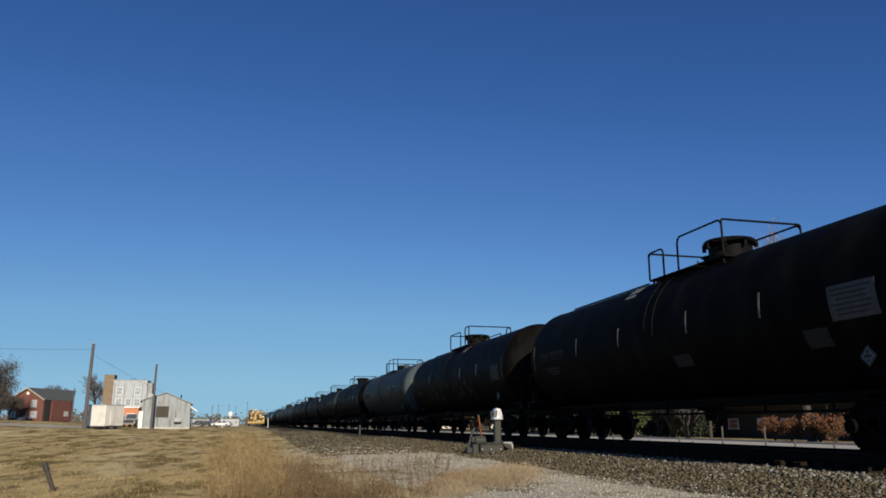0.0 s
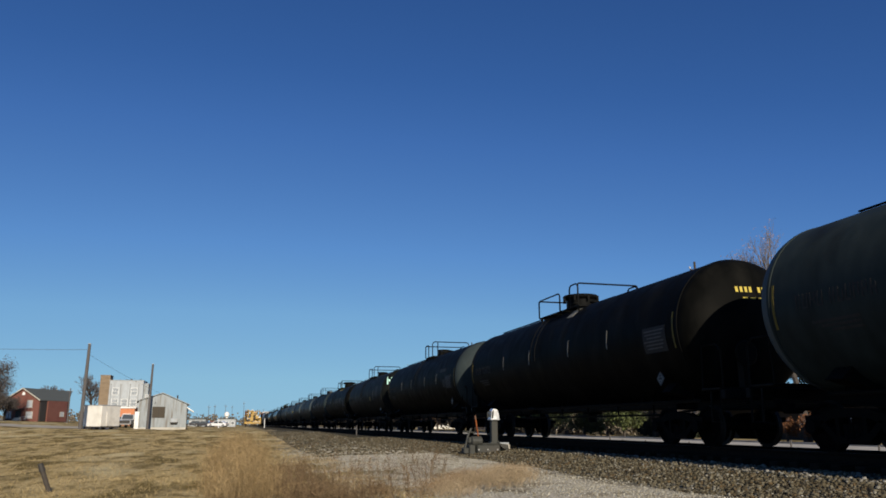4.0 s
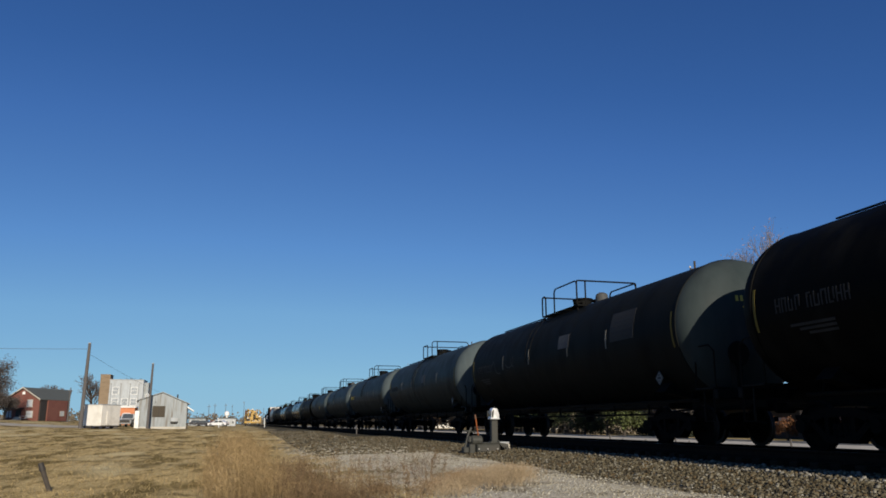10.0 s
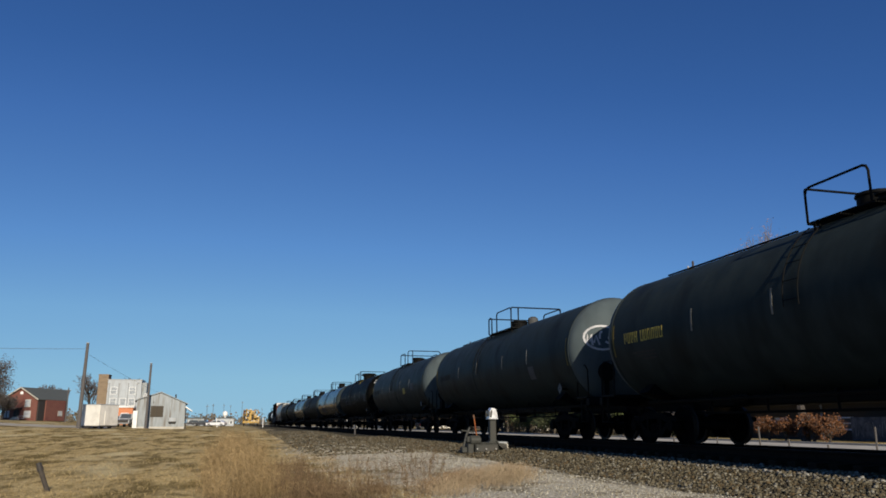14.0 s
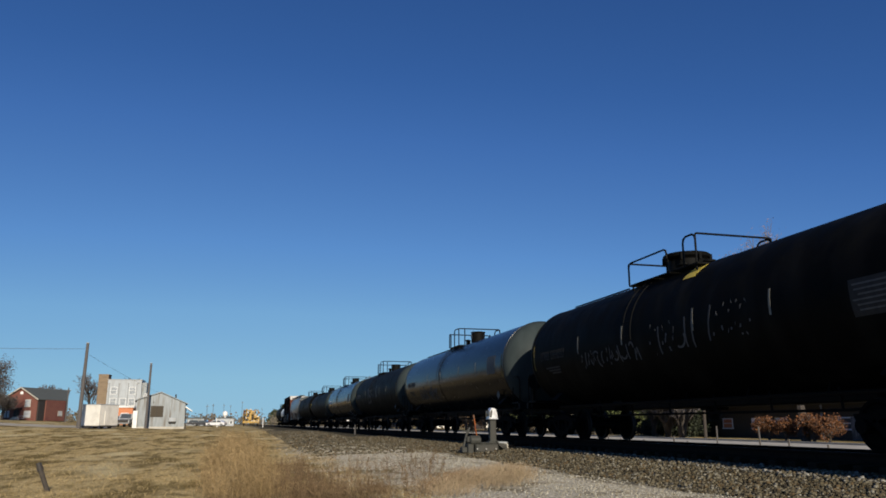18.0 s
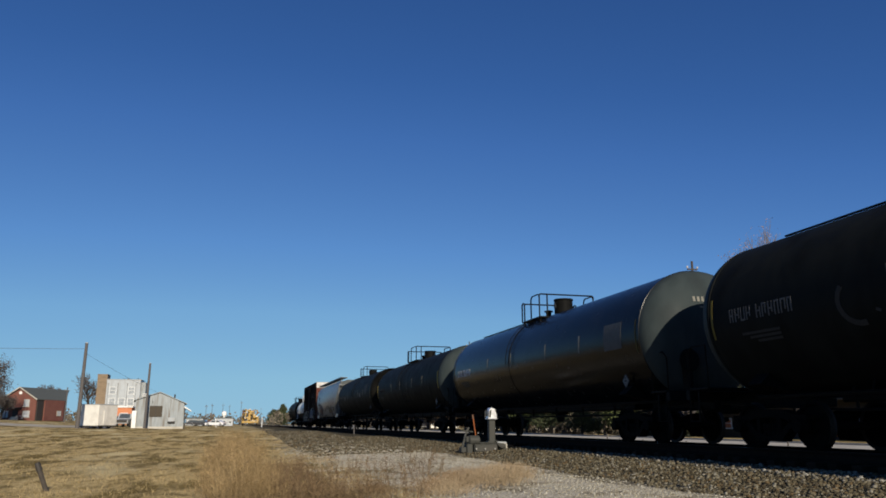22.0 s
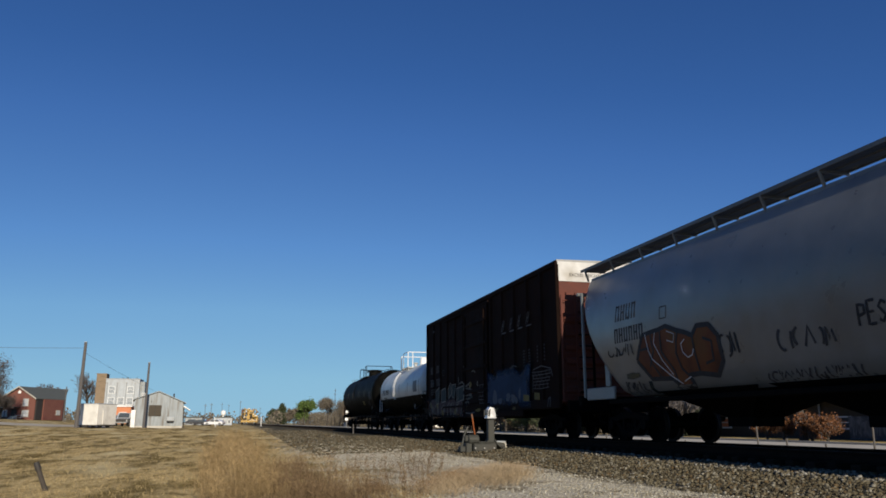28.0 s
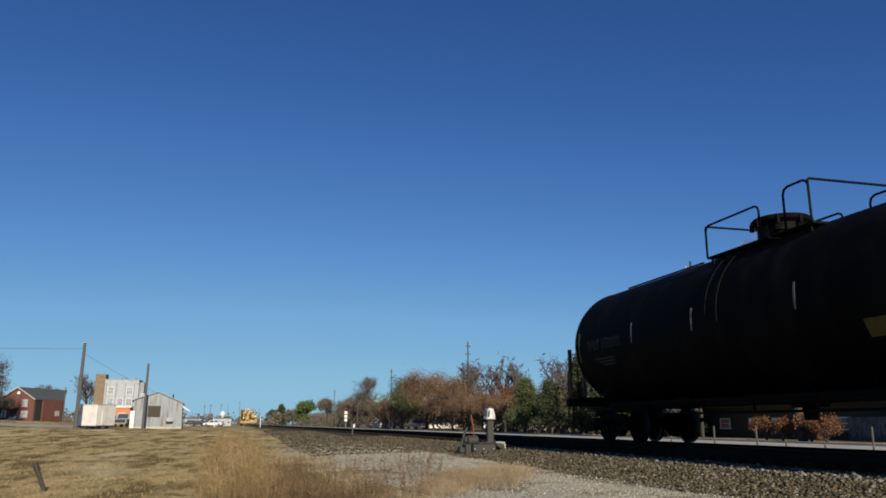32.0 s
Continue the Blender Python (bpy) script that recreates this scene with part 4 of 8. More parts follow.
blind = material("blind", (0.25, 0.26, 0.27), (0.31, 0.32, 0.33), 5, 0.7)
asphalt = material("asphalt", (0.36, 0.325, 0.265), (0.44, 0.40, 0.325), 3, 0.95, stain=(0.29, 0.26, 0.21), stain_scale=0.4, spec=0.03, rough_var=0.04)
concrete = material("concrete", (0.39, 0.365, 0.315), (0.47, 0.445, 0.385), 9, 0.95, stain=(0.32, 0.30, 0.255), spec=0.03, rough_var=0.04)
orange_wall = material("orange_wall", (0.45, 0.16, 0.07), (0.52, 0.20, 0.09), 6, 0.8)
yellow_machine = material("yellow_machine", (0.33, 0.20, 0.03), (0.42, 0.26, 0.05), 5, 0.5, stain=(0.2, 0.13, 0.05))
car_white = material("car_white", (0.65, 0.65, 0.66), (0.7, 0.7, 0.7), 5, 0.25, coat=0.5)
car_dark = material("car_dark", (0.03, 0.03, 0.035), (0.045, 0.045, 0.05), 5, 0.25, coat=0.5)
car_red = material("car_red", (0.25, 0.03, 0.03), (0.3, 0.04, 0.04), 5, 0.25, coat=0.5)
rubber = material("rubber", (0.02, 0.02, 0.02), (0.03, 0.03, 0.03), 9, 0.9)
bark = material("bark", (0.034, 0.028, 0.023), (0.062, 0.051, 0.041), 9, 0.95, bump=0.4)
twig = material("twig", (0.095, 0.084, 0.078), (0.15, 0.132, 0.124), 9, 0.95)
oak_leaf = material("oak_leaf", (0.125, 0.074, 0.038), (0.215, 0.128, 0.066), 3, 0.85, spread=0.45, island=True)
orange_leaf = material("orange_leaf", (0.10, 0.040, 0.013), (0.165, 0.066, 0.021), 3, 0.8, spread=0.4, island=True)
olive_leaf = material("olive_leaf", (0.045, 0.058, 0.016), (0.078, 0.094, 0.027), 3, 0.8, spread=0.5, island=True)
cedar_leaf = material("cedar_leaf", (0.024, 0.034, 0.011), (0.048, 0.060, 0.021), 3, 0.85, spread=0.5, island=True)
# darker copy of cedar_leaf: shade put into the leaf colour
shaded_leaf = material("shaded_leaf", (0.016, 0.022, 0.011), (0.03, 0.038, 0.018), 3, 0.85, spread=0.5, island=True)
green_leaf = material("green_leaf", (0.06, 0.10, 0.018), (0.10, 0.15, 0.03), 3, 0.8, spread=0.4, island=True)
brown_brush = material("brown_brush", (0.095, 0.080, 0.056), (0.155, 0.130, 0.094), 3, 0.95, spread=0.4, island=True)
pane_white = material("pane_white", (0.36, 0.38, 0.40), (0.44, 0.46, 0.48), 5, 0.5)
dark_twig = material("dark_twig", (0.055, 0.045, 0.040), (0.10, 0.085, 0.075), 9, 0.95)
pink_twig = material("pink_twig", (0.20, 0.145, 0.14), (0.30, 0.22, 0.21), 9, 0.95, spread=0.3, island=True)
car_silver = material("car_silver", (0.28, 0.29, 0.30), (0.34, 0.35, 0.36), 5, 0.3, coat=0.4)
mural_wall = material("mural_wall", (0.045, 0.05, 0.055), (0.10, 0.105, 0.11), 3, 0.9, stain=(0.16, 0.165, 0.165), stain_scale=1.5)
green_roof = material("green_roof", (0.15, 0.33, 0.26), (0.19, 0.38, 0.30), 3, 0.5)


def leaves(rng, pts, count, size, jitter, slim=0.6):
    """Small bent leaf clumps scattered round given points: two triangles each."""
    pts = np.asarray(pts)
    c = pts[rng.integers(0, len(pts), count)] + rng.normal(0, jitter, (count, 3))
    a, b = rng.normal(0, 1, (count, 3)), rng.normal(0, 1, (count, 3))
    a /= np.linalg.norm(a, axis=1)[:, None]
    b -= a * (a * b).sum(1)[:, None]
    b /= np.linalg.norm(b, axis=1)[:, None]
    s = size * rng.uniform(0.5, 1.3, (count, 1))
    nrm = np.cross(a, b) * s * 0.3
    v = np.stack([c - a * s, c - b * s * slim + nrm, c + a * s, c + b * s * slim + nrm], 1).reshape(-1, 3)
    i = np.arange(count)[:, None] * 4
    return v, np.concatenate([i + [0, 1, 2], i + [0, 2, 3]], 1).reshape(-1, 3)


def tree(name, label, x, y, h, spread, seed, leaf=None, count=0, size=0.2, levels=4, lean=0.0, sprays=420, trunks=1, twig_r=0.012, upright=0.5, base=0.0, clear=0.10, loose=0.06):
    """A tree grown from its trunk: limbs fork and taper to twigs; leaves, if any, in clumps round the outer twigs."""
    rr = random.Random(seed)
    ob = thing(name, label, "tree" if h > 3 else "bush", pose(x, y, gz(x, y) - 0.05 + base))
    limbs, twigs, tips = Shape(), Shape(), []

    def grow(p, d, length, rad, lv):
        k = 3
        pts = [p]
        for _ in range(k):
            d = (d + Vector((rr.uniform(-1, 1), rr.uniform(-1, 1), rr.uniform(-0.3, 0.8) * upright)) * 0.20).normalized()
            p = p + d * length / k
            pts.append(p)
        (limbs if lv > 1 else twigs).tube(pts, rad, 6 if lv > 2 else (4 if lv == 2 else 3), max(rad * 0.55, twig_r * 0.5), caps=False)
        if lv == 0:
            tips.append(tuple(p))
            tips.append(tuple(pts[2]))
            return
        n = rr.choice((3, 4, 4, 5)) if lv > 1 else rr.choice((3, 4))
        for i in range(n):
            q = pts[-1] if i == 0 else pts[1 + (i % k)].lerp(pts[min(k, 2 + (i % k))], rr.random())
            ang = rr.uniform(0, 6.28)
            side = d.orthogonal().normalized()
            side = Matrix.Rotation(ang, 3, d) @ side
            nd = (d * rr.uniform(0.5, 1.0) + side * spread * rr.uniform(0.5, 1.1) + Vector((0, 0, upright * 0.35))).normalized()
            grow(q, nd, length * rr.uniform(0.55, 0.78), max(rad * rr.uniform(0.42, 0.6), twig_r), lv - 1)
    for t in range(trunks):
        d = Vector((lean + (rr.uniform(-0.3, 0.3) if trunks > 1 else 0), rr.uniform(-0.1, 0.1) + (rr.uniform(-0.3, 0.3) if trunks > 1 else 0), 1)).normalized()
        grow(Vector((0, 0, 0)), d, h * (0.15 if leaf is None else 0.30), h * 0.018 + 0.03, levels)
    top = max(p[2] for p in tips)
    k = h / top
    for s in (limbs, twigs):
        s.v = [(a * k, b * k, c * k) for a, b, c in s.v]
    part("trunk", limbs, bark, ob)
    if leaf is None:
        part("crown", twigs, twig, ob)
        tp = np.array(tips) * k
        v, f = leaves(np.random.default_rng(seed), tp, sprays, 0.045 * h, 0.03 * h, 0.006)
        tagged(part("twig_spray", big_mesh("twig_spray", v, f, twig), twig, ob), kind="stuff")
    else:
        tagged(part("branchwork", twigs, twig, ob), kind="stuff")
        tp = np.array(tips) * k
        tp = tp[tp[:, 2] > h * clear]
        v, f = leaves(np.random.default_rng(seed), tp, count, size, h * loose)
        part("crown", big_mesh("crown", v, f, leaf), leaf, ob)
    return ob


def evergreen(name, label, x, y, h, width, seed, mat, count=5000, size=0.13, blunt=0.7, skirt=0.06, slim=0.6, rise=(-0.15, 0.45)):
    """A cedar or pine: boughs in uneven whorls, each hung with small sprays."""
    rr = random.Random(seed)
    ob = thing(name, label, "tree", pose(x, y, gz(x, y) - 0.05))
    part("trunk", Shape().tube([(0, 0, 0), (0.05, 0, h * 0.5), (0, 0.03, h * 0.96)], 0.05 + h * 0.012, 8, 0.02), bark, ob)
    boughs, pts = Shape(), []
    n = int(26 + h * 9)
    for i in range(n):
        t = skirt + (1 - skirt) * (i + rr.random()) / n
        ln = width / 2 * (1 - t ** (1 / max(blunt, 0.1)) if blunt < 1 else (1 - t) ** 0.6) * rr.uniform(0.55, 1.15) + 0.12
        a = rr.uniform(0, 6.283)
        p0 = Vector((0, 0, h * t * 0.97))
        p1 = p0 + Vector((math.cos(a) * ln, math.sin(a) * ln, ln * rr.uniform(*rise)))
        boughs.tube([p0, p0.lerp(p1, 0.5) + Vector((0, 0, 0.05)), p1], 0.025, 4, 0.008, caps=False)
        for k in range(7):
            pts.append(tuple(p0.lerp(p1, 0.25 + 0.125 * k)))
    part("branchwork", boughs, bark, ob)
    v, f = leaves(np.random.default_rng(seed), pts, count, size, 0.05 * width + 0.03, slim)
    part("crown", big_mesh("crown", v, f, mat), mat, ob)
    return ob


def window(parent, c, w, h, mat_pane=None, frame=None, face="y", panes=1, deep=0.06):
    """A framed window on a wall that faces -y (or -x): frame, sill and panes."""
    mat_pane, frame = mat_pane or glass, frame or white_paint
    def bx(dx, dz, sx, sz, out):
        return ((c[0] + dx, c[1] - out, c[2] + dz), (sx, deep, sz)) if face == "y" else ((c[0] - out, c[1] + dx, c[2] + dz), (deep, sx, sz))
    t = 0.09
    fr = Shape()
    for dx, dz, sx, sz in ((-w / 2, 0, t, h), (w / 2, 0, t, h), (0, h / 2, w + t, t), (0, 0, w, t * 0.6)):
        fr.box(*bx(dx, dz, sx, sz, deep * 0.5))
    wf = part("window", fr, frame, parent)
    part("sill", Shape().box(*bx(0, -h / 2 - 0.04, w + 0.25, 0.1, deep * 0.8)), frame, wf)
    for s in (-1, 1):
        part("pane", Shape().box(*bx(0, s * h / 4, w - 0.04, h / 2 - 0.06, 0.005)), mat_pane, wf)
    return wf


def brick_house():
    """A gabled house set cornerwise: gable end to the left, long roof slope and a set-forward wing to the right."""
    x, y = -37.15, 165.0
    h = thing("brick_house", "two-storey red brick house with grey-green shingle roof", "house", pose(x, y, gz(x, y), 0, 0, 65.8) @ Matrix.Diagonal((1.20, 1.19, 1.05, 1.0)))
    w, n, ez, rz = 6.0, 11.9, 4.0, 6.05            # gable width, ridge length, eave and ridge heights
    plan = [(0, w), (0, 0), (6.5, 0), (n, w / 2), (n, w)]
    top = [ez, ez, ez, rz - 0.15, ez]
    walls = Shape().add([(px, py, 0) for px, py in plan] + [(px, py, tz) for (px, py), tz in zip(plan, top)] + [(0, w / 2, rz - 0.15)],
                        [(0, 1, 6, 10, 5), (1, 2, 7, 6), (2, 3, 8, 7), (3, 4, 9, 8), (4, 0, 5, 9)])
    wall = part("wall", walls, brick, h)
    t = 0.16
    def slope(pts):
        k = len(pts)
        return Shape().add([(px, py, pz) for px, py, pz in pts] + [(px, py, pz + t) for px, py, pz in pts],
                           [tuple(range(k)), tuple(range(k, 2 * k))] + [(i, (i + 1) % k, k + (i + 1) % k, k + i) for i in range(k)])
    part("roof", slope([(-0.35, -0.35, ez - 0.24), (6.9, -0.35, ez - 0.24), (n + 0.3, w / 2, rz - 0.1), (-0.35, w / 2, rz - 0.1)]), shingle, h)
    part("back_roof", slope([(-0.35, w + 0.35, ez - 0.24), (n + 0.3, w + 0.35, ez - 0.24), (n + 0.3, w / 2 + 0.02, rz - 0.1), (-0.35, w / 2 + 0.02, rz - 0.1)]), shingle, h)
    for sg in (-1, 1):
        py = w / 2 + sg * (w / 2 + 0.35)
        part("barge_board", Shape().add([(px, q[0], q[1]) for px in (-0.40, -0.34) for q in ((py, ez - 0.30), (w / 2, rz - 0.12), (w / 2, rz + 0.10), (py, ez - 0.06))],
                                        [(0, 1, 2, 3), (4, 5, 6, 7), (0, 1, 5, 4), (1, 2, 6, 5), (2, 3, 7, 6), (3, 0, 4, 7)]), concrete, h)
    for c, zc, sz in ((5.3, 3.3, (0.95, 1.25)), (1.7, 3.2, (0.95, 1.25)), (5.3, 1.25, (0.9, 1.15)), (1.6, 1.2, (1.15, 1.15))):
        window(wall, (0, c, zc), sz[0], sz[1], pane_white, concrete, "x")
    part("gable_vent", Shape().prism([(w / 2 - 0.25, 4.8), (w / 2 + 0.25, 4.8), (w / 2 + 0.25, 5.15), (w / 2, 5.4), (w / 2 - 0.25, 5.15)], -0.05, 0.02, "x"), white_paint, wall)
    dr = part("door", Shape().box((-0.03, 3.6, 1.0), (0.08, 0.95, 2.0), bev=0.02), dark_trim, wall)
    part("door_handle", Shape().lathe([(0.03, 0), (0.05, 0.05)], "x", 8, (-0.12, 3.3, 1.0)), galv, dr)
    part("porch_roof", Shape().box((-0.6, 3.6, 2.25), (1.2, 2.1, 0.16), bev=0.03), dark_trim, h)
    for q in (2.7, 4.5):
        part("porch_post", Shape().tube([(-1.05, q, 0), (-1.05, q, 2.2)], 0.06, 8), dark_trim, h)
    part("porch_rail", Shape().box((-1.0, 2.0, 0.85), (0.06, 1.6, 0.08)).box((-1.0, 2.0, 0.45), (0.06, 1.6, 0.06)), pale_metal, h)
    for k in range(4):
        part("porch_step", Shape().box((-1.3 - 0.25 * k, 2.6, 0.36 - 0.09 * k), (0.26, 1.1, 0.72 - 0.18 * k)), concrete, h)
    # a dark panel stands in for the shade of the bay between gable and wing, then the wing's brick front
    part("porch_bay", Shape().box((0.85, -0.12, ez / 2 - 0.15), (1.5, 0.2, ez - 0.4)), dark_trim, h)
    wing = part("wing_wall", Shape().box((4.1, -0.2, ez / 2 - 0.1), (4.9, 0.4, ez - 0.2)), brick, h)
    window(wing, (5.3, -0.4, 1.4), 0.95, 0.8, pane_white, concrete)
    part("chimney_pipe", Shape().tube([(8.5, 3.4, rz - 0.2), (8.5, 3.4, rz + 0.3)], 0.08, 8), galv, h)


def white_trailer():
    g = gz(-14.4, 86)
    t = thing("storage_trailer", "cream-white box trailer parked on the grass", "trailer", pose(-14.41, 86.3, g + 0.05, 0, 0, -30) @ Matrix.Diagonal((0.915, 0.915, 0.915, 1.0)))
    b = part("body", Shape().box((0, 1.5, 1.40), (2.6, 3.2, 2.3), bev=0.05), cream, t)
    part("roof_edge", Shape().box((0, 1.5, 2.58), (2.66, 3.26, 0.08), bev=0.02), pale_metal, b)
    part("door", Shape().box((1.32, 1.2, 1.1), (0.05, 0.8, 1.5), bev=0.01), cream, b)
    part("vent", Shape().box((-1.1, -0.12, 1.6), (0.35, 0.06, 0.5), bev=0.01), pale_metal, b)
    part("chassis", Shape().box((0, 1.5, 0.22), (2.6, 3.0, 0.16)), dark_trim, t)
    for q in (0.9, 2.2):
        for s in (-1, 1):
            part("wheel", Shape().lathe([(0.15, -0.1), (0.32, -0.1), (0.34, 0), (0.32, 0.1), (0.15, 0.1)], "x", 16, (s * 0.95, q, 0.30)), rubber, t)
    part("skirt_block", Shape().box((-0.2, -0.2, 0.12), (0.9, 0.3, 0.28)), dark_trim, t)


def grain_block():
    g = gz(-31, 235)
    b = thing("white_block", "three-storey pale metal-clad building with tan brick tower", "building", pose(-31, 235, g))
    t = part("tower", Shape().box((-5.6, 2, 6.5), (2.6, 5, 13.4), bev=0.05), tan_brick, b)
    for k in range(5):
        part("brick_course", Shape().box((-5.6, -0.52, 2.2 + k * 2.1), (2.64, 0.06, 0.18)), tan_brick, t)
    part("parapet", Shape().box((-5.6, 2, 13.2), (2.75, 5.1, 0.2)), tan_brick, t)
    w = part("wall", Shape().box((0.1, 4.0, 5.9), (9.0, 9, 11.8), bev=0.03), pale_metal, b)
    part("side_wall", Shape().box((5.2, 5.0, 5.6), (1.3, 8, 11.2)), shed_metal, b)
    part("roof_edge", Shape().box((0.1, 4.0, 11.85), (9.2, 9.2, 0.2)), galv, w)
    for q in (-3.9, -1.35, 1.1, 3.4):
        part("drain_pipe", Shape().tube([(q, -0.6, 0.5), (q, -0.6, 10.6)], 0.06, 6).box((q, -0.62, 10.7), (0.35, 0.3, 0.35)), galv, w)
    for r in range(3):
        for q in (-2.65, -0.1, 2.25):
            if r == 2 and q == -0.1:
                continue
            window(w, (q, -0.5, 2.6 + r * 3.1), 1.6, 1.9, pale_pane, white_paint)
    part("door", Shape().box((5.7, 0.9, 1.1), (0.9, 0.1, 2.2)), dark_trim, b)
    window(w, (5.7, 0.98, 7.4), 0.9, 1.2, blind)


def metal_shed():
    g = gz(-9.2, 104)
    s = thing("metal_shed", "old grey corrugated metal shed with brown boarded window", "shed", pose(-9.2, 104, g, 0, 0, 6))
    w, ez, rz, d = 2.9, 3.55, 4.5, 9
    wall = part("wall", Shape().prism([(-w, 0), (w, 0), (w, ez - 0.35), (-0.1, rz - 0.08), (-w, ez)], 0, d), shed_metal, s)
    # corrugated sheets, each a lapped panel
    n = 9
    for k in range(n):
        x0, x1 = -w + 2 * w * k / n, -w + 2 * w * (k + 1) / n + 0.03
        top = lambda x: rz - 0.12 - (rz - ez) * (-0.1 - x) / (w - 0.1) if x < -0.1 else rz - 0.12 - (rz - ez + 0.35) * (x + 0.1) / (w + 0.1)
        part("metal_sheet", Shape().prism([(x0, 0.25), (x1, 0.25), (x1, top(x1)), (x0, top(x0))], -0.025 - 0.015 * (k % 2), -0.002), shed_metal, wall)
    for k in range(18):
        x = -w + 0.16 + k * 0.325
        part("seam_rib", Shape().box((x, -0.045, 1.75), (0.035, 0.03, 3.0)), shed_metal, wall)
    part("roof", Shape().prism([(-w - 0.25, ez - 0.1), (-0.1, rz), (w + 0.35, ez - 0.5), (w + 0.35, ez - 0.4), (-0.1, rz + 0.1), (-w - 0.25, ez)], -0.2, d + 0.2), shed_metal, s)
    part("base_strip", Shape().box((0, -0.06, 0.14), (2 * w, 0.08, 0.28)), concrete, s)
    wd = part("window", Shape().box((-0.45, -0.07, 2.15), (1.5, 0.08, 1.35), bev=0.01), brown_board, wall)
    part("shutter", Shape().box((-0.45, -0.12, 2.15), (0.06, 0.04, 1.3)), dark_trim, wd)
    part("hung_basket", Shape().tube([(-0.9, -0.1, 3.4), (-0.95, -0.15, 3.2)], 0.03, 5), dark_trim, wall)
    ac = part("window_unit", Shape().box((1.45, -0.25, 1.15), (0.9, 0.5, 0.5), bev=0.04), pale_metal, s)
    # a dark strip below the unit stands in for its shade
    part("unit_shade", Shape().box((1.45, -0.3, 0.84), (0.8, 0.3, 0.12)), dark_trim, ac)
    part("awning", Shape().prism([(w, 2.7), (w + 0.9, 2.15), (w + 0.9, 2.28), (w, 2.85)], 0.2, 2.2), white_paint, s)
    part("side_post", Shape().tube([(w + 0.15, -0.1, 0), (w + 0.05, -0.1, 2.6)], 0.06, 6), dark_trim, s)
    part("chimney_pipe", Shape().tube([(1.7, 0.6, 3.6), (1.7, 0.6, 4.3)], 0.09, 8), dark_trim, s)
    part("white_gate", Shape().box((-w - 0.05, -0.4, 1.1), (0.5, 0.08, 2.2), bev=0.01), white_paint, s)


def low_building(name, label, x, y, w, h, d, mat, roof, rot=0, wins=3):
    b = thing(name, label, "building", pose(x, y, gz(x, y), 0, 0, rot))
    wl = part("wall", Shape().box((0, d / 2, h / 2), (w, d, h), bev=0.03), mat, b)
    part("roof", Shape().box((0, d / 2, h + 0.12), (w + 0.4, d + 0.4, 0.24), bev=0.03), roof, b)
    for k in range(wins):
        window(wl, (-w / 2 + w * (k + 0.5) / wins, 0, h * 0.5), min(1.2, w / wins * 0.5), h * 0.35, glass)
    return b


def power_pole(x, y, h, lean=0.0, r=0.16, arms=0, label="weathered wooden utility pole with no crossarm", group="utility poles", wood=None):
    wood = wood or pole_wood
    p = thing("utility_pole", label, "utility pole", pose(x, y, gz(x, y) - 0.1, 0, lean, 0), group)
    part("pole", Shape().tube([(0, 0, 0), (0, 0, h * 0.5), (0, 0, h)], r, 10, r * 0.7), wood, p)
    for k in range(arms):
        a = part("bracket", Shape().box((0, 0, h - 0.6 - k * 1.1), (0.8, 0.08, 0.10)), wood, p)
        for q in (-0.4, 0.4):
            part("insulator", Shape().lathe([(0.05, 0), (0.07, 0.06), (0.04, 0.14)], "z", 8, (q, 0, h - 0.52 - k * 1.1)), concrete, a)
    if not arms:
        part("pole_cap", Shape().box((0, 0, h), (r * 1.3, r * 1.3, 0.06)), galv, p)
    return p


def wire(a, b, sag, r=0.02):
    pts = [Vector(a).lerp(Vector(b), k / 12) - Vector((0, 0, sag * 4 * (k / 12) * (1 - k / 12))) for k in range(13)]
    tagged(new("overhead_wire", Shape().tube(pts, r, 4).mesh("overhead_wire", dark_trim)), "thin dark overhead wire between the poles", "wire", "overhead wires")


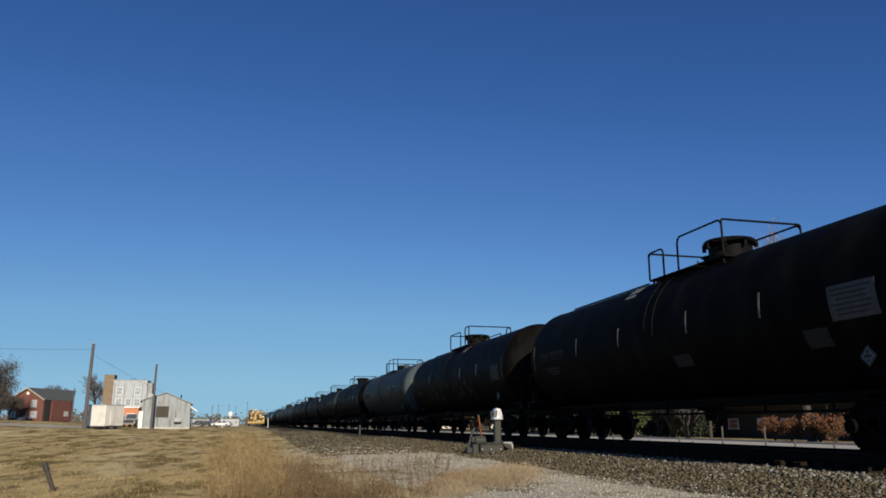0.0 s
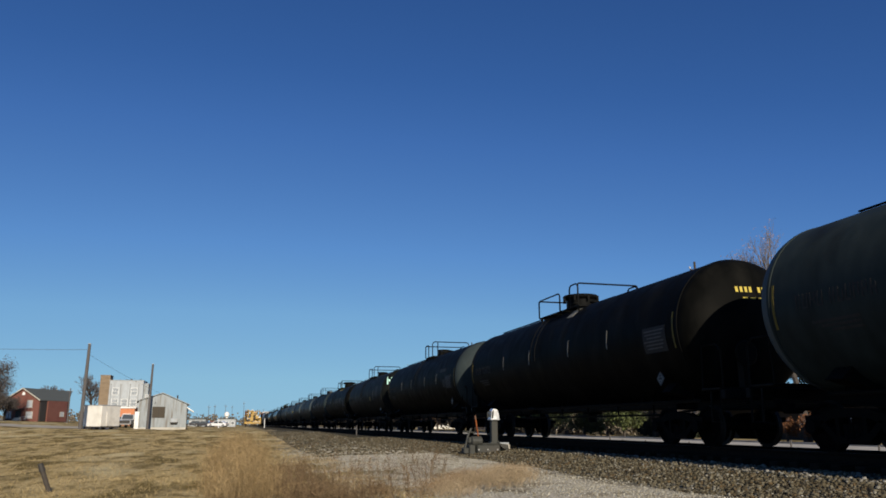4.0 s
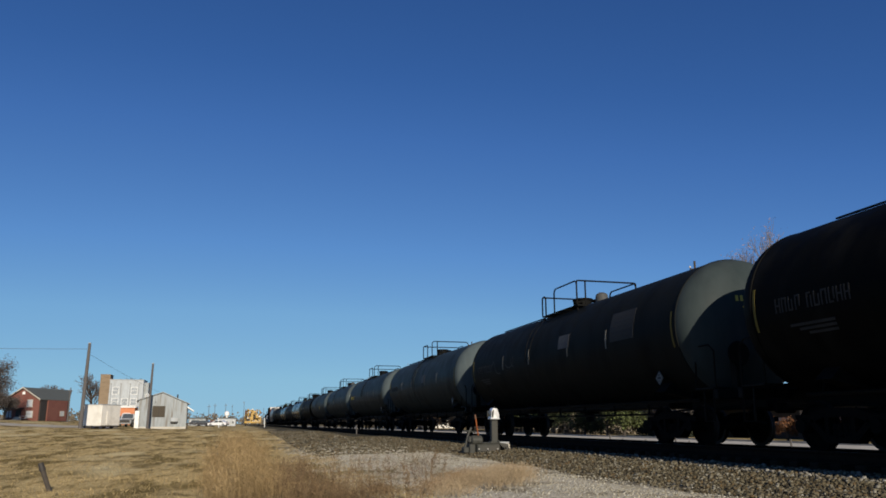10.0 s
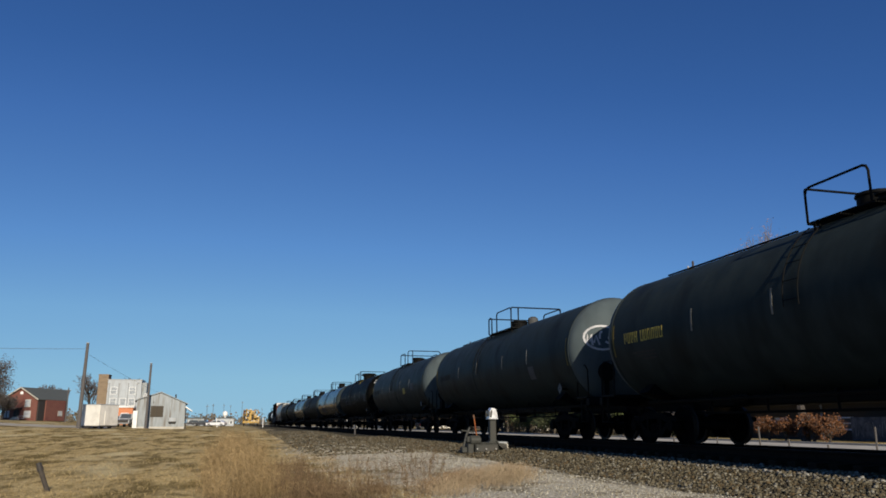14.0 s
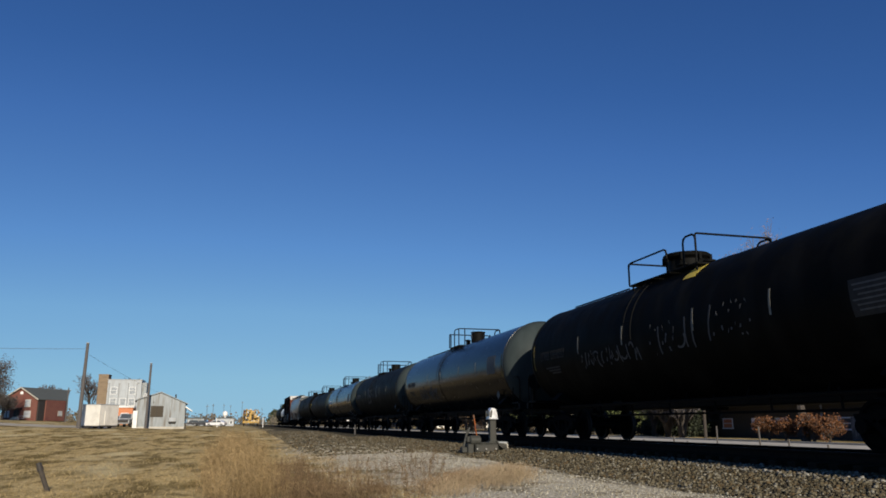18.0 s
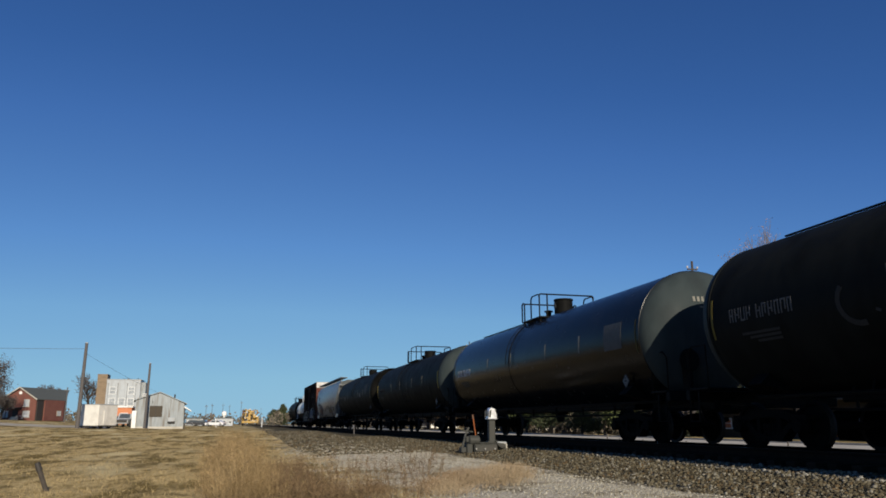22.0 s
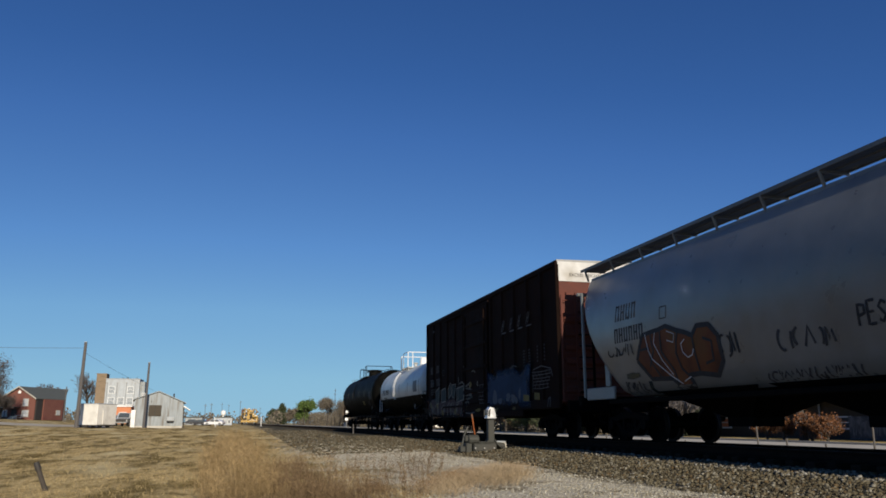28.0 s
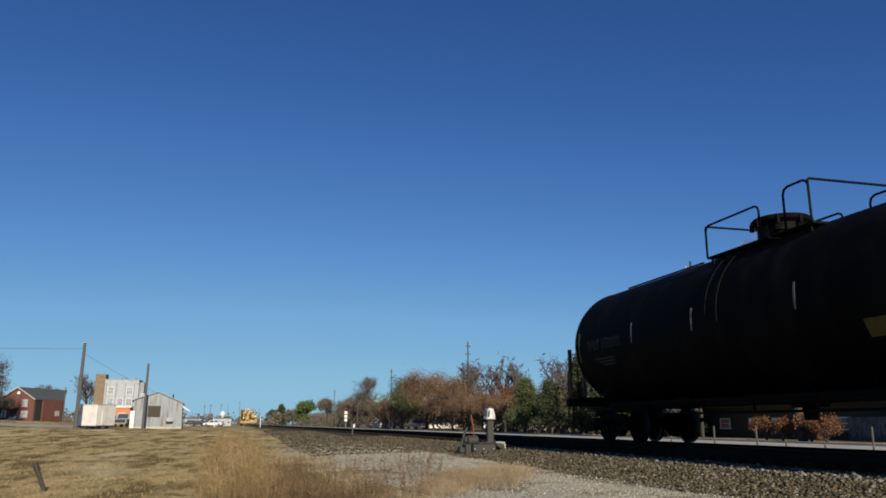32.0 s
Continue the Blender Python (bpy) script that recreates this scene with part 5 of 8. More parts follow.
def vehicle(name, label, x, y, rot, mat, kind="car", size=1.0):
    v = thing(name, label, kind, pose(x, y, gz(x, y), 0, 0, rot), "parked vehicles")
    if kind == "pickup":
        body = [(-2.6, 0.5), (2.5, 0.5), (2.6, 0.95), (1.2, 1.1), (0.7, 1.75), (-0.7, 1.78), (-0.9, 1.15), (-2.6, 1.15)]
        glassp = [(0.62, 1.2), (0.5, 1.68), (-0.6, 1.7), (-0.75, 1.2)]
    else:
        body = [(-2.2, 0.35), (2.2, 0.35), (2.25, 0.75), (1.2, 0.9), (0.5, 1.42), (-1.0, 1.44), (-1.8, 0.98), (-2.2, 0.95)]
        glassp = [(1.0, 0.92), (0.45, 1.36), (-0.95, 1.38), (-1.6, 0.96)]
    part("body", Shape().prism(body, -0.88, 0.88, "x"), mat, v)
    for s in (-1, 1):
        part("side_window", Shape().prism(glassp, s * 0.885 - 0.01, s * 0.885 + 0.01, "x"), glass, v)
    part("windscreen", Shape().add([(-0.7, body[3][0] - 0.03, body[3][1] + 0.06), (0.7, body[3][0] - 0.03, body[3][1] + 0.06), (0.62, body[4][0] + 0.09, body[4][1] - 0.06), (-0.62, body[4][0] + 0.09, body[4][1] - 0.06),
         (-0.7, body[3][0] + 0.0, body[3][1] + 0.09), (0.7, body[3][0] + 0.0, body[3][1] + 0.09), (0.62, body[4][0] + 0.12, body[4][1] - 0.03), (-0.62, body[4][0] + 0.12, body[4][1] - 0.03)],
         [(0, 1, 2, 3), (4, 5, 6, 7), (0, 1, 5, 4), (2, 3, 7, 6), (1, 2, 6, 5), (3, 0, 4, 7)]), glass, v)
    for yy in (-1.5, 1.5):
        for s in (-1, 1):
            wl = part("wheel", Shape().lathe([(0.2, -0.11), (0.33, -0.11), (0.35, 0), (0.33, 0.11), (0.2, 0.11)], "x", 16, (s * 0.82, yy, 0.35)), rubber, v)
            part("rim", Shape().lathe([(0.05, -0.115), (0.2, -0.112), (0.2, 0.112), (0.05, 0.115)], "x", 12, (s * 0.82, yy, 0.35)), galv, wl)
    for s in (-1, 1):
        part("headlight", Shape().box((s * 0.62, body[2][0] - 0.03, 0.75), (0.3, 0.08, 0.14), bev=0.02), white_paint, v)
        part("tail_light", Shape().box((s * 0.72, body[0][0] - 0.01, 0.9), (0.2, 0.05, 0.2), bev=0.01), car_red, v)
    part("bumper", Shape().box((0, body[0][0] - 0.05, 0.55), (1.7, 0.12, 0.18), bev=0.03), galv, v)
    return v


def rail_machine():
    m = thing("track_machine", "yellow track maintenance machine standing beside the rails", "machine", pose(2.75, 150, gz(2.75, 150) + 0.15))
    part("chassis", Shape().box((0, 2, 0.75), (3.0, 6, 0.4), bev=0.05), yellow_machine, m)
    c = part("cab", Shape().prism([(-0.5, 0.9), (0.8, 0.9), (0.8, 2.5), (0.5, 2.8), (-0.5, 2.8)], 0.2, 2.4), yellow_machine, m)
    part("cab_window", Shape().box((0.35, 0.18, 2.3), (0.5, 0.04, 0.4)), glass, c)
    part("engine_hood", Shape().box((-1.0, 3.0, 1.7), (0.9, 2.4, 1.4), bev=0.08).box((-1.0, 1.2, 1.3), (0.8, 1.2, 0.8), bev=0.1), yellow_machine, m)
    part("counterweight", Shape().box((1.2, 1.5, 1.35), (0.7, 2.0, 0.9), bev=0.1), yellow_machine, m)
    part("grille", Shape().box((-0.95, 0.5, 1.75), (0.6, 0.1, 0.4), bev=0.02), dark_trim, m)
    part("mast", Shape().box((-0.85, 0.4, 2.2), (0.25, 0.25, 1.5)).box((-0.4, 0.4, 2.9), (1.1, 0.22, 0.2)), yellow_machine, m)
    part("boom", Shape().tube([(-0.85, 0.3, 2.9), (-1.4, 0.3, 2.3), (-1.35, 0.2, 1.2)], 0.14, 8).tube([(0.9, 0.6, 1.8), (1.35, 0.5, 2.5), (1.1, 0.5, 3.0)], 0.12, 8), yellow_machine, m)
    part("exhaust", Shape().tube([(0.9, 3.4, 2.3), (0.9, 3.4, 3.2)], 0.07, 8), dark_trim, m)
    for s in (-1, 1):
        part("beacon", Shape().lathe([(0.1, 0), (0.1, 0.15), (0.04, 0.2)], "z", 8, (s * 0.4 + 0.1, 1.0, 2.82)), graff_orange, c)
        for q in (0.2, 3.8):
            part("wheel", Shape().lathe([(0.1, -0.09), (0.42, -0.09), (0.45, 0), (0.42, 0.09), (0.1, 0.09)], "x", 18, (s * 1.25, q, 0.42)), rubber, m)
    mr = random.Random(9)
    for k in range(30):
        part("fitting", Shape().box((mr.uniform(-1.4, 1.4), mr.uniform(-0.45, 0.1), mr.uniform(0.9, 3.1)), (mr.uniform(0.15, 0.5), 0.3, mr.uniform(0.15, 0.45)), bev=0.03), (yellow_machine, dark_trim, rust, dark_trim, yellow_machine, cream)[k % 6], m)
    part("white_guard", Shape().box((0.7, -0.35, 0.75), (1.5, 0.06, 0.5)), cream, m)


brick_house()
white_trailer()
grain_block()
metal_shed()
low_building("orange_shop", "small orange-walled shop with flat roof", -19.3, 150, 2.6, 3.0, 5, orange_wall, white_paint, 0, 1)
low_building("metal_shop", "low weathered metal shop row on the main street", -10.5, 222, 4.4, 2.0, 9, shed_metal, shingle, 0, 4)
low_building("pale_shop", "low pale shop with a dark roof", -3.0, 240, 5.0, 2.2, 9, pale_metal, shingle, 0, 3)
low_building("far_store", "low white store at the edge of town", -26.0, 190, 8.0, 3.6, 8, pale_metal, galv, 0, 3)
for hx, hy, hw in ((46, 122, 10), (47, 152, 14), (46, 190, 12)):
    low_building("street_house", "low pale house glimpsed between the street trees", hx, hy, hw, 2.4, 7, cream, shingle, -90, 3)
power_pole(-15.05, 84.3, 8.55, 0.6, 0.2)
power_pole(-10.55, 101.2, 7.95, 0.4, 0.17)
power_pole(-40.6, 150, 6.0, 0, 0.25, 0, "pale short wooden pole beside the brick house")
power_pole(-31.3, 162, 6.6, 0, 0.14, 1, "thin grey pole with a lamp arm behind the house")
for px, py, ph in ((-8.7, 250, 6.5), (-7.2, 260, 7.0), (2.2, 320, 9.5), (-2.4, 340, 8.5), (-4.5, 300, 8.0), (13.0, 420, 9.0), (19.5, 430, 9.0)):
    power_pole(px, py, ph, 0, 0.09, 1, "distant utility pole with a short crossarm")
for px, py, ph in ((31, 156.6, 12.2), (31, 102.1, 12.3), (31, 47.1, 12.5), (33, 111, 9.0), (31, 250, 11.8)):
    power_pole(px, py, ph, 0, 0.11, 2, "tall dark utility pole with stacked insulator brackets", wood=bark)
power_pole(-47, 80, 7.9, 0, 0.18)
wire((-15.15, 84.3, 8.65), (-46.9, 80, 8.6), 0.3)
wire((-14.9, 84.3, 8.15), (-10.0, 118, 5.2), 0.2, 0.012)
wire((-10.55, 101.2, 8.0), (-15.5, 150, 6.6), 0.3, 0.012)
pk = vehicle("pickup_truck", "silver pickup truck with a dark grille parked behind the trailer", -14.1, 113, 172, car_silver, "pickup")
part("grille", Shape().box((0, 2.60, 0.78), (1.5, 0.06, 0.34), bev=0.02), dark_trim, pk)
part("front_bumper", Shape().box((0, 2.66, 0.5), (1.76, 0.16, 0.2), bev=0.04), galv, pk)
vehicle("parked_car", "dark hatchback car parked beside the pickup", -15.6, 118, 175, car_dark)
vehicle("parked_car", "dark car parked on the main street", -8.5, 212, 80, car_dark)
vehicle("parked_car", "red car parked by the pale shop", -6.2, 214, 85, car_red)
vehicle("parked_car", "dark car parked before the metal shop", -10.9, 216, 95, car_dark)
vehicle("parked_car", "white car parked near the crossing", -4.3, 190, 70, car_white)
vehicle("parked_car", "dark car parked at the street corner", -28.2, 178, 90, car_dark)
vehicle("parked_car", "dark car parked among the street trees", 32.0, 158, 15, car_dark)
vehicle("parked_car", "pale car parked beneath the brown trees", 33.5, 187, 5, car_white)
vehicle("pickup_truck", "dark pickup parked under the street trees", 30.8, 133, 10, car_dark, "pickup")
rail_machine()
# added trees, not known to stand here: they close sky gaps between the cars
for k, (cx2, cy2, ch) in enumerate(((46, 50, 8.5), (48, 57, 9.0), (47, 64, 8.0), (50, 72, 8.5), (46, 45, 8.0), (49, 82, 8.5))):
    evergreen("cedar_tree", "added cedar behind the brown building, shade in its leaf colour", cx2, cy2, ch, 6.5, 60 + k, shaded_leaf, 3500, 0.2, 1.2)
wt = thing("water_tower", "small white bulb-shaped water tower on a stem", "water tower", pose(-3.9, 300, gz(-3.9, 300)))
part("stem", Shape().tube([(0, 0, 0), (0, 0, 3.4)], 0.35, 12), white_paint, wt)
part("tank", Shape().lathe([(0.25, 3.3), (0.75, 3.6), (0.95, 4.2), (0.8, 4.9), (0.15, 5.3)], "z", 18), white_paint, wt, smooth=True)
for px, py in ((-3.2, 148), (4.9, 149)):
    mp = thing("marker_post", "slim white marker post at the crossing", "post", pose(px, py, gz(px, py), 0, -8 if px < -1 else 0, 0), "marker posts")
    part("shaft", Shape().tube([(0, 0, 0), (0, 0, 1.6)], 0.06, 8), white_paint, mp)
    part("cap", Shape().lathe([(0.07, 1.6), (0.07, 1.68), (0.02, 1.72)], "z", 8), white_paint, mp)

# streets
def strip(name, label, x0, x1, y0, y1, mat, lift, nx=12, ny=12):
    gx, gy = np.meshgrid(np.linspace(x0, x1, nx), np.linspace(y0, y1, ny))
    v = np.stack([gx.ravel(), gy.ravel(), ground_z(gx, gy).ravel() + lift], 1)
    i = (np.arange(ny - 1)[:, None] * nx + np.arange(nx - 1)[None, :]).ravel()
    tagged(new(name, big_mesh(name, v, np.stack([i, i + 1, i + nx + 1, i + nx], 1), mat, True)), label, "road", kind="structure")


strip("road", "pale worn concrete street beyond the track", 20.5, 29.0, -60, 900, concrete, 0.03, 4, 60)
strip("road_2", "grey asphalt side street before the brick house", -70, -13.5, 85, 99, asphalt, 0.03, 60, 24)
kerb = Shape().box((29.1, 420, 0.25), (0.18, 960, 0.16))
tagged(new("kerb", kerb.mesh("kerb", concrete)), "pale concrete kerb along the street", "kerb", kind="structure")

# trees beyond the street
tree("bare_tree", "tall bare deciduous tree with fine grey twigs", 30.6, 197, 13.4, 0.62, 91, dark_twig, 3000, 0.07, levels=5, twig_r=0.022, upright=0.6, clear=0.12, loose=0.02)
tree("bare_tree", "broad dark leafless tree beside the tall one", 31.2, 205, 9.4, 1.0, 47, brown_brush, 10500, 0.117, levels=4, twig_r=0.04, clear=0.05, loose=0.08)
tree("oak_tree", "oak tree holding russet brown leaves", 30.5, 124, 9.0, 0.95, 12, oak_leaf, 21000, 0.0866, levels=4, loose=0.07)
tree("oak_tree", "smaller oak tree with rust-brown leaves", 31.5, 112, 7.4, 0.9, 13, oak_leaf, 14000, 0.0819, levels=4, loose=0.07)
tree("street_tree", "olive-green leafy tree beside russet oaks", 31, 140, 7.6, 0.9, 14, olive_leaf, 12600, 0.0994, levels=4, loose=0.08)
tree("cedar_tree", "dark green tree rising among russet oaks", 31.6, 147, 9.4, 0.95, 15, cedar_leaf, 14000, 0.105, levels=4)
for k, (x, y, h) in enumerate(((36, 118, 11.0), (37, 103, 10.5), (35, 95, 9.0), (38, 88, 9.8), (36, 82, 7.6), (40, 132, 11.5), (38, 76, 8.4), (33, 170, 8.0), (33, 215, 8.5), (34, 180, 7.0))):
    tree("bare_tree", "slender bare tree with pale grey branches", x, y, h, 0.55, 30 + k, levels=4, twig_r=0.012, upright=0.9, sprays=260)
for k, (ox, oy, oh) in enumerate(((30.2, 118, 5.4), (30.4, 108, 4.6), (30.0, 101, 5.2), (30.6, 93, 4.4), (29.9, 86, 4.8), (30.5, 142, 5.5), (30.3, 150, 5.0), (30.6, 160, 5.6), (30.2, 205, 6.0))):
    tree("street_tree", "slim street tree with thin brown leaves and a bare trunk", ox, oy, oh, 0.75, 70 + k, oak_leaf, 5200, 0.06, levels=4, clear=0.34, loose=0.05)
tree("oak_tree", "young oak with copper leaves", 32, 90, 5.6, 0.8, 16, orange_leaf, 5000, 0.08, levels=4)
tree("oak_tree", "young oak with brown leaves at the street", 31, 96, 5.0, 0.8, 17, oak_leaf, 6300, 0.0936, levels=4)
evergreen("cedar_tree", "bushy olive-green cedar at the street edge", 30, 78, 5.6, 5.0, 18, olive_leaf, 14000, 0.0936, 1.2, 0.2)
evergreen("cedar_tree", "dark green cedar with a narrow crown", 29.5, 70, 5.0, 4.0, 19, cedar_leaf, 14000, 0.0819, 1.2, 0.2)
evergreen("cedar_tree", "tall dark green cedar at the street edge", 31, 66.5, 7.2, 4.6, 20, cedar_leaf, 16800, 0.0936, 0.8)
evergreen("cedar_tree", "olive-green cedar beside the utility pole", 31, 62, 6.2, 4.4, 21, cedar_leaf, 6300, 0.129, 1.2, 0.2)
evergreen("cedar_tree", "olive-green cedar with drooping boughs", 30, 57, 4.8, 3.4, 22, olive_leaf, 6300, 0.129, 1.2, 0.2)
tree("street_tree", "bright green leafy tree in the distance", 30, 355, 10.6, 0.8, 23, green_leaf, 8400, 0.328, levels=4, twig_r=0.04, clear=0.03)
tree("bare_tree", "dense brown bare tree beside the street", 30, 262, 9.0, 1.0, 24, brown_brush, 11900, 0.129, levels=4, twig_r=0.05, clear=0.1)
tree("bare_tree", "dense brown bare tree with a round crown", 31, 238, 8.2, 1.0, 25, brown_brush, 11900, 0.129, levels=4, twig_r=0.05, clear=0.1)
tree("bare_tree", "low brown bare tree in a thicket", 32, 222, 8.0, 1.0, 26, brown_brush, 10500, 0.129, levels=4, twig_r=0.04, clear=0.1)
tree("bare_tree", "brown thicket of bare saplings by the street", 31, 165, 6.0, 1.0, 27, brown_brush, 7700, 0.105, levels=4, twig_r=0.03, clear=0.05)
tree("bare_tree", "brown bare saplings below the tall tree", 31, 182, 6.6, 1.0, 28, brown_brush, 7700, 0.105, levels=4, twig_r=0.03, clear=0.05)
evergreen("dark_conifer", "far dark conifer beside the line", 30, 520, 13.0, 10, 29, cedar_leaf, 5000, 0.55, 0.8)
evergreen("dark_conifer", "far dark rounded tree beside the line", 30, 640, 11.0, 14, 30, cedar_leaf, 5000, 0.6, 1.3)
tree("bare_tree", "far grey bare tree by the line", 34, 560, 12.0, 1.0, 31, brown_brush, 4000, 0.5, levels=4, twig_r=0.1, clear=0.05)
tree("bare_tree", "far grey-brown tree by the line", 32, 440, 8.5, 1.0, 32, brown_brush, 4000, 0.42, levels=4, twig_r=0.08, clear=0.05)
tree("tall_tree", "tall tree with fine reddish twigs above the train", 33.5, 40.4, 14.2, 0.34, 33, pink_twig, 2400, 0.05, levels=5, twig_r=0.010, upright=1.1, clear=0.6, loose=0.014)
for k, (ox, oy, oh) in enumerate(((33.2, 43.4, 1.5), (33.0, 41.6, 1.4), (33.4, 39.6, 1.7), (33.2, 38.1, 1.6))):
    tree("orange_bush", "low bush with rust-orange autumn leaves by the street", ox, oy, oh, 1.2, 34 + k, orange_leaf, 3600, 0.055, levels=4, trunks=3, clear=0.12, twig_r=0.01)
for k, (bx0, by0, bh) in enumerate(((-44.6, 150, 10.6), (-42.9, 154, 8.2), (-46.0, 146, 11.5))):
    tree("bare_tree", "dark leafless tree beside the brick house", bx0, by0, bh, 0.85, 36 + 5 * k, dark_twig, 8500, 0.13, levels=4, twig_r=0.03, clear=0.02)
    tree("bare_bush", "dark leafless bush at the foot of the trees", bx0 + 3.0, by0 - 1, 0.52 * bh, 1.0, 61 + k, dark_twig, 6000, 0.10, levels=4, twig_r=0.03, trunks=3, clear=0.0)
tree("bare_tree", "bare tree with fine bluish twigs behind the trailer", -42.3, 252, 14.2, 0.7, 37, levels=5, twig_r=0.008, sprays=200)
tree("bare_tree", "bare tree behind the brick house roof", -38.3, 180, 7.6, 0.8, 38, levels=5, twig_r=0.02)
tree("bare_tree", "bare tree behind the white building", -31, 260, 13.5, 0.8, 39, levels=4, twig_r=0.05)

# the shrubs' shade is in their leaf colour
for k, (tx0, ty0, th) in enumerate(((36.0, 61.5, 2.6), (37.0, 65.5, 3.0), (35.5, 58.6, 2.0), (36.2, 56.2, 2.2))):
    evergreen("dark_shrub", "dense shrub beside the brown building, shade in its dark green leaves", tx0, ty0, th, 3.4, 81 + k, shaded_leaf, 6000, 0.10, 1.3)
for k, (tx0, ty0) in enumerate(((33.6, 56.2), (33.2, 53.6), (34.0, 59.0))):
    tree("bare_sapling", "pale many-stemmed leafless sapling by the street", tx0, ty0, 3.4, 0.45, 86 + k, levels=4, trunks=4, twig_r=0.012, sprays=160)

# far woods along the skyline
rng = np.random.default_rng(4)
wx = np.concatenate([rng.uniform(-420, 30, 900), rng.uniform(36, 420, 700)])
wy = np.concatenate([rng.uniform(420, 620, 900), rng.uniform(300, 620, 700)])
wh = rng.uniform(0, 1, len(wx)) * (3.5 + 2.5 * np.sin(wx * 0.05) ** 2)
wpts = np.stack([wx, wy, ground_z(wx, wy) + wh], 1)
v, f = leaves(rng, wpts, 16000, 0.9, 1.2)
tagged(new("far_woods", big_mesh("far_woods", v, f, brown_brush)), "distant brown leafless woods along the skyline", "woods", kind="stuff")

# buildings and fence beyond the street, seen under the cars
def brown_hall():
    b = thing("brown_building", "long low brown building with overhanging pale roof", "building", pose(38, 30, gz(38, 40)))
    w = part("wall", Shape().box((5, 13.2, 1.35), (10, 30.4, 2.7)), brown_board, b)
    part("roof", Shape().prism([(-1.6, 2.55), (11, 2.55), (11, 2.8), (5, 4.0), (-1.6, 2.75)], -3, 29.4), shingle, b)
    # white and orange panes: the brightness of lit windows is put into their colour
    for q, mt in ((24.5, orange_wall), (20.3, white_paint), (18.2, white_paint), (12.0, glass), (5.0, glass)):
        window(w, (0, q, 1.08), 1.2 if q != 20.3 else 2.3, 0.7, mt, None, "x")
    part("downspout", Shape().tube([(-0.1, 14, 0), (-0.1, 14, 2.5)], 0.07, 6), pale_metal, b)


brown_hall()
gw = thing("painted_wall", "dark block wall covered with pale spray paint", "wall", pose(37.0, 38.0, gz(37, 40)))
wl = part("wall", Shape().box((0, 0.6, 0.72), (0.25, 3.6, 1.44)), mural_wall, gw)
r5 = random.Random(77)
scribble(r5, lambda u, v, o: (-0.125 - o, 0.6 - u, 0.72 + v), 3.2, 1.1, 11, 0.09, placard_face, wl, "pale sprayed stroke")
part("post", Shape().box((-0.05, -1.4, 0.9), (0.4, 0.4, 1.8)), tan_brick, gw)
gr = thing("green_roof_building", "far building with a pale green metal roof", "building", pose(52, 262, 0.2))
part("wall", Shape().box((0, 4, 4), (14, 8, 8)), brown_board, gr)
part("roof", Shape().prism([(-8, 8), (8, 8), (0, 11)], -1, 9), green_roof, gr)
fence = thing("post_fence", "row of short weathered posts along the street", "fence", pose(19.5, 0, 0.2))
fr = random.Random(6)
for k in range(10):
    y = 20 + k * 2.1 + fr.uniform(-0.7, 0.7)
    part("post", Shape().tube([(0, y, 0), (fr.uniform(-0.03, 0.03), y, fr.choice((0.3, 0.35, 0.5, 0.95)))], 0.035, 6), pole_wood, fence)
for k, (x, y) in enumerate(((31.5, 228), (30.5, 205), (30.5, 172))):
    ub = thing("utility_box", "small pale utility box at the street edge", "utility box", pose(x, y, gz(x, y)), "utility boxes")
    part("cabinet", Shape().box((0, 0, 0.55), (0.9, 0.8, 1.1), bev=0.04), (pale_metal, white_paint)[k % 2], ub)
    part("lid", Shape().box((0, 0, 1.14), (1.0, 0.9, 0.08), bev=0.02), galv, ub)
for x, y, h in ((15.05, 108, 2.7), (9.2, 62, 0.75)):
    sg = thing("track_sign", "narrow white sign on a post beside the track", "sign", pose(x, y, gz(x, y)), "track signs")
    part("post", Shape().tube([(0, 0, 0), (0, 0, h)], 0.05, 6), galv if h > 1 else pole_wood, sg)
    if h > 1:
        for k in range(3):
            part("sign_plate", Shape().box((0, -0.06, h - 0.15 - k * 0.5), (0.4, 0.03, 0.34), bev=0.005), white_paint, sg)


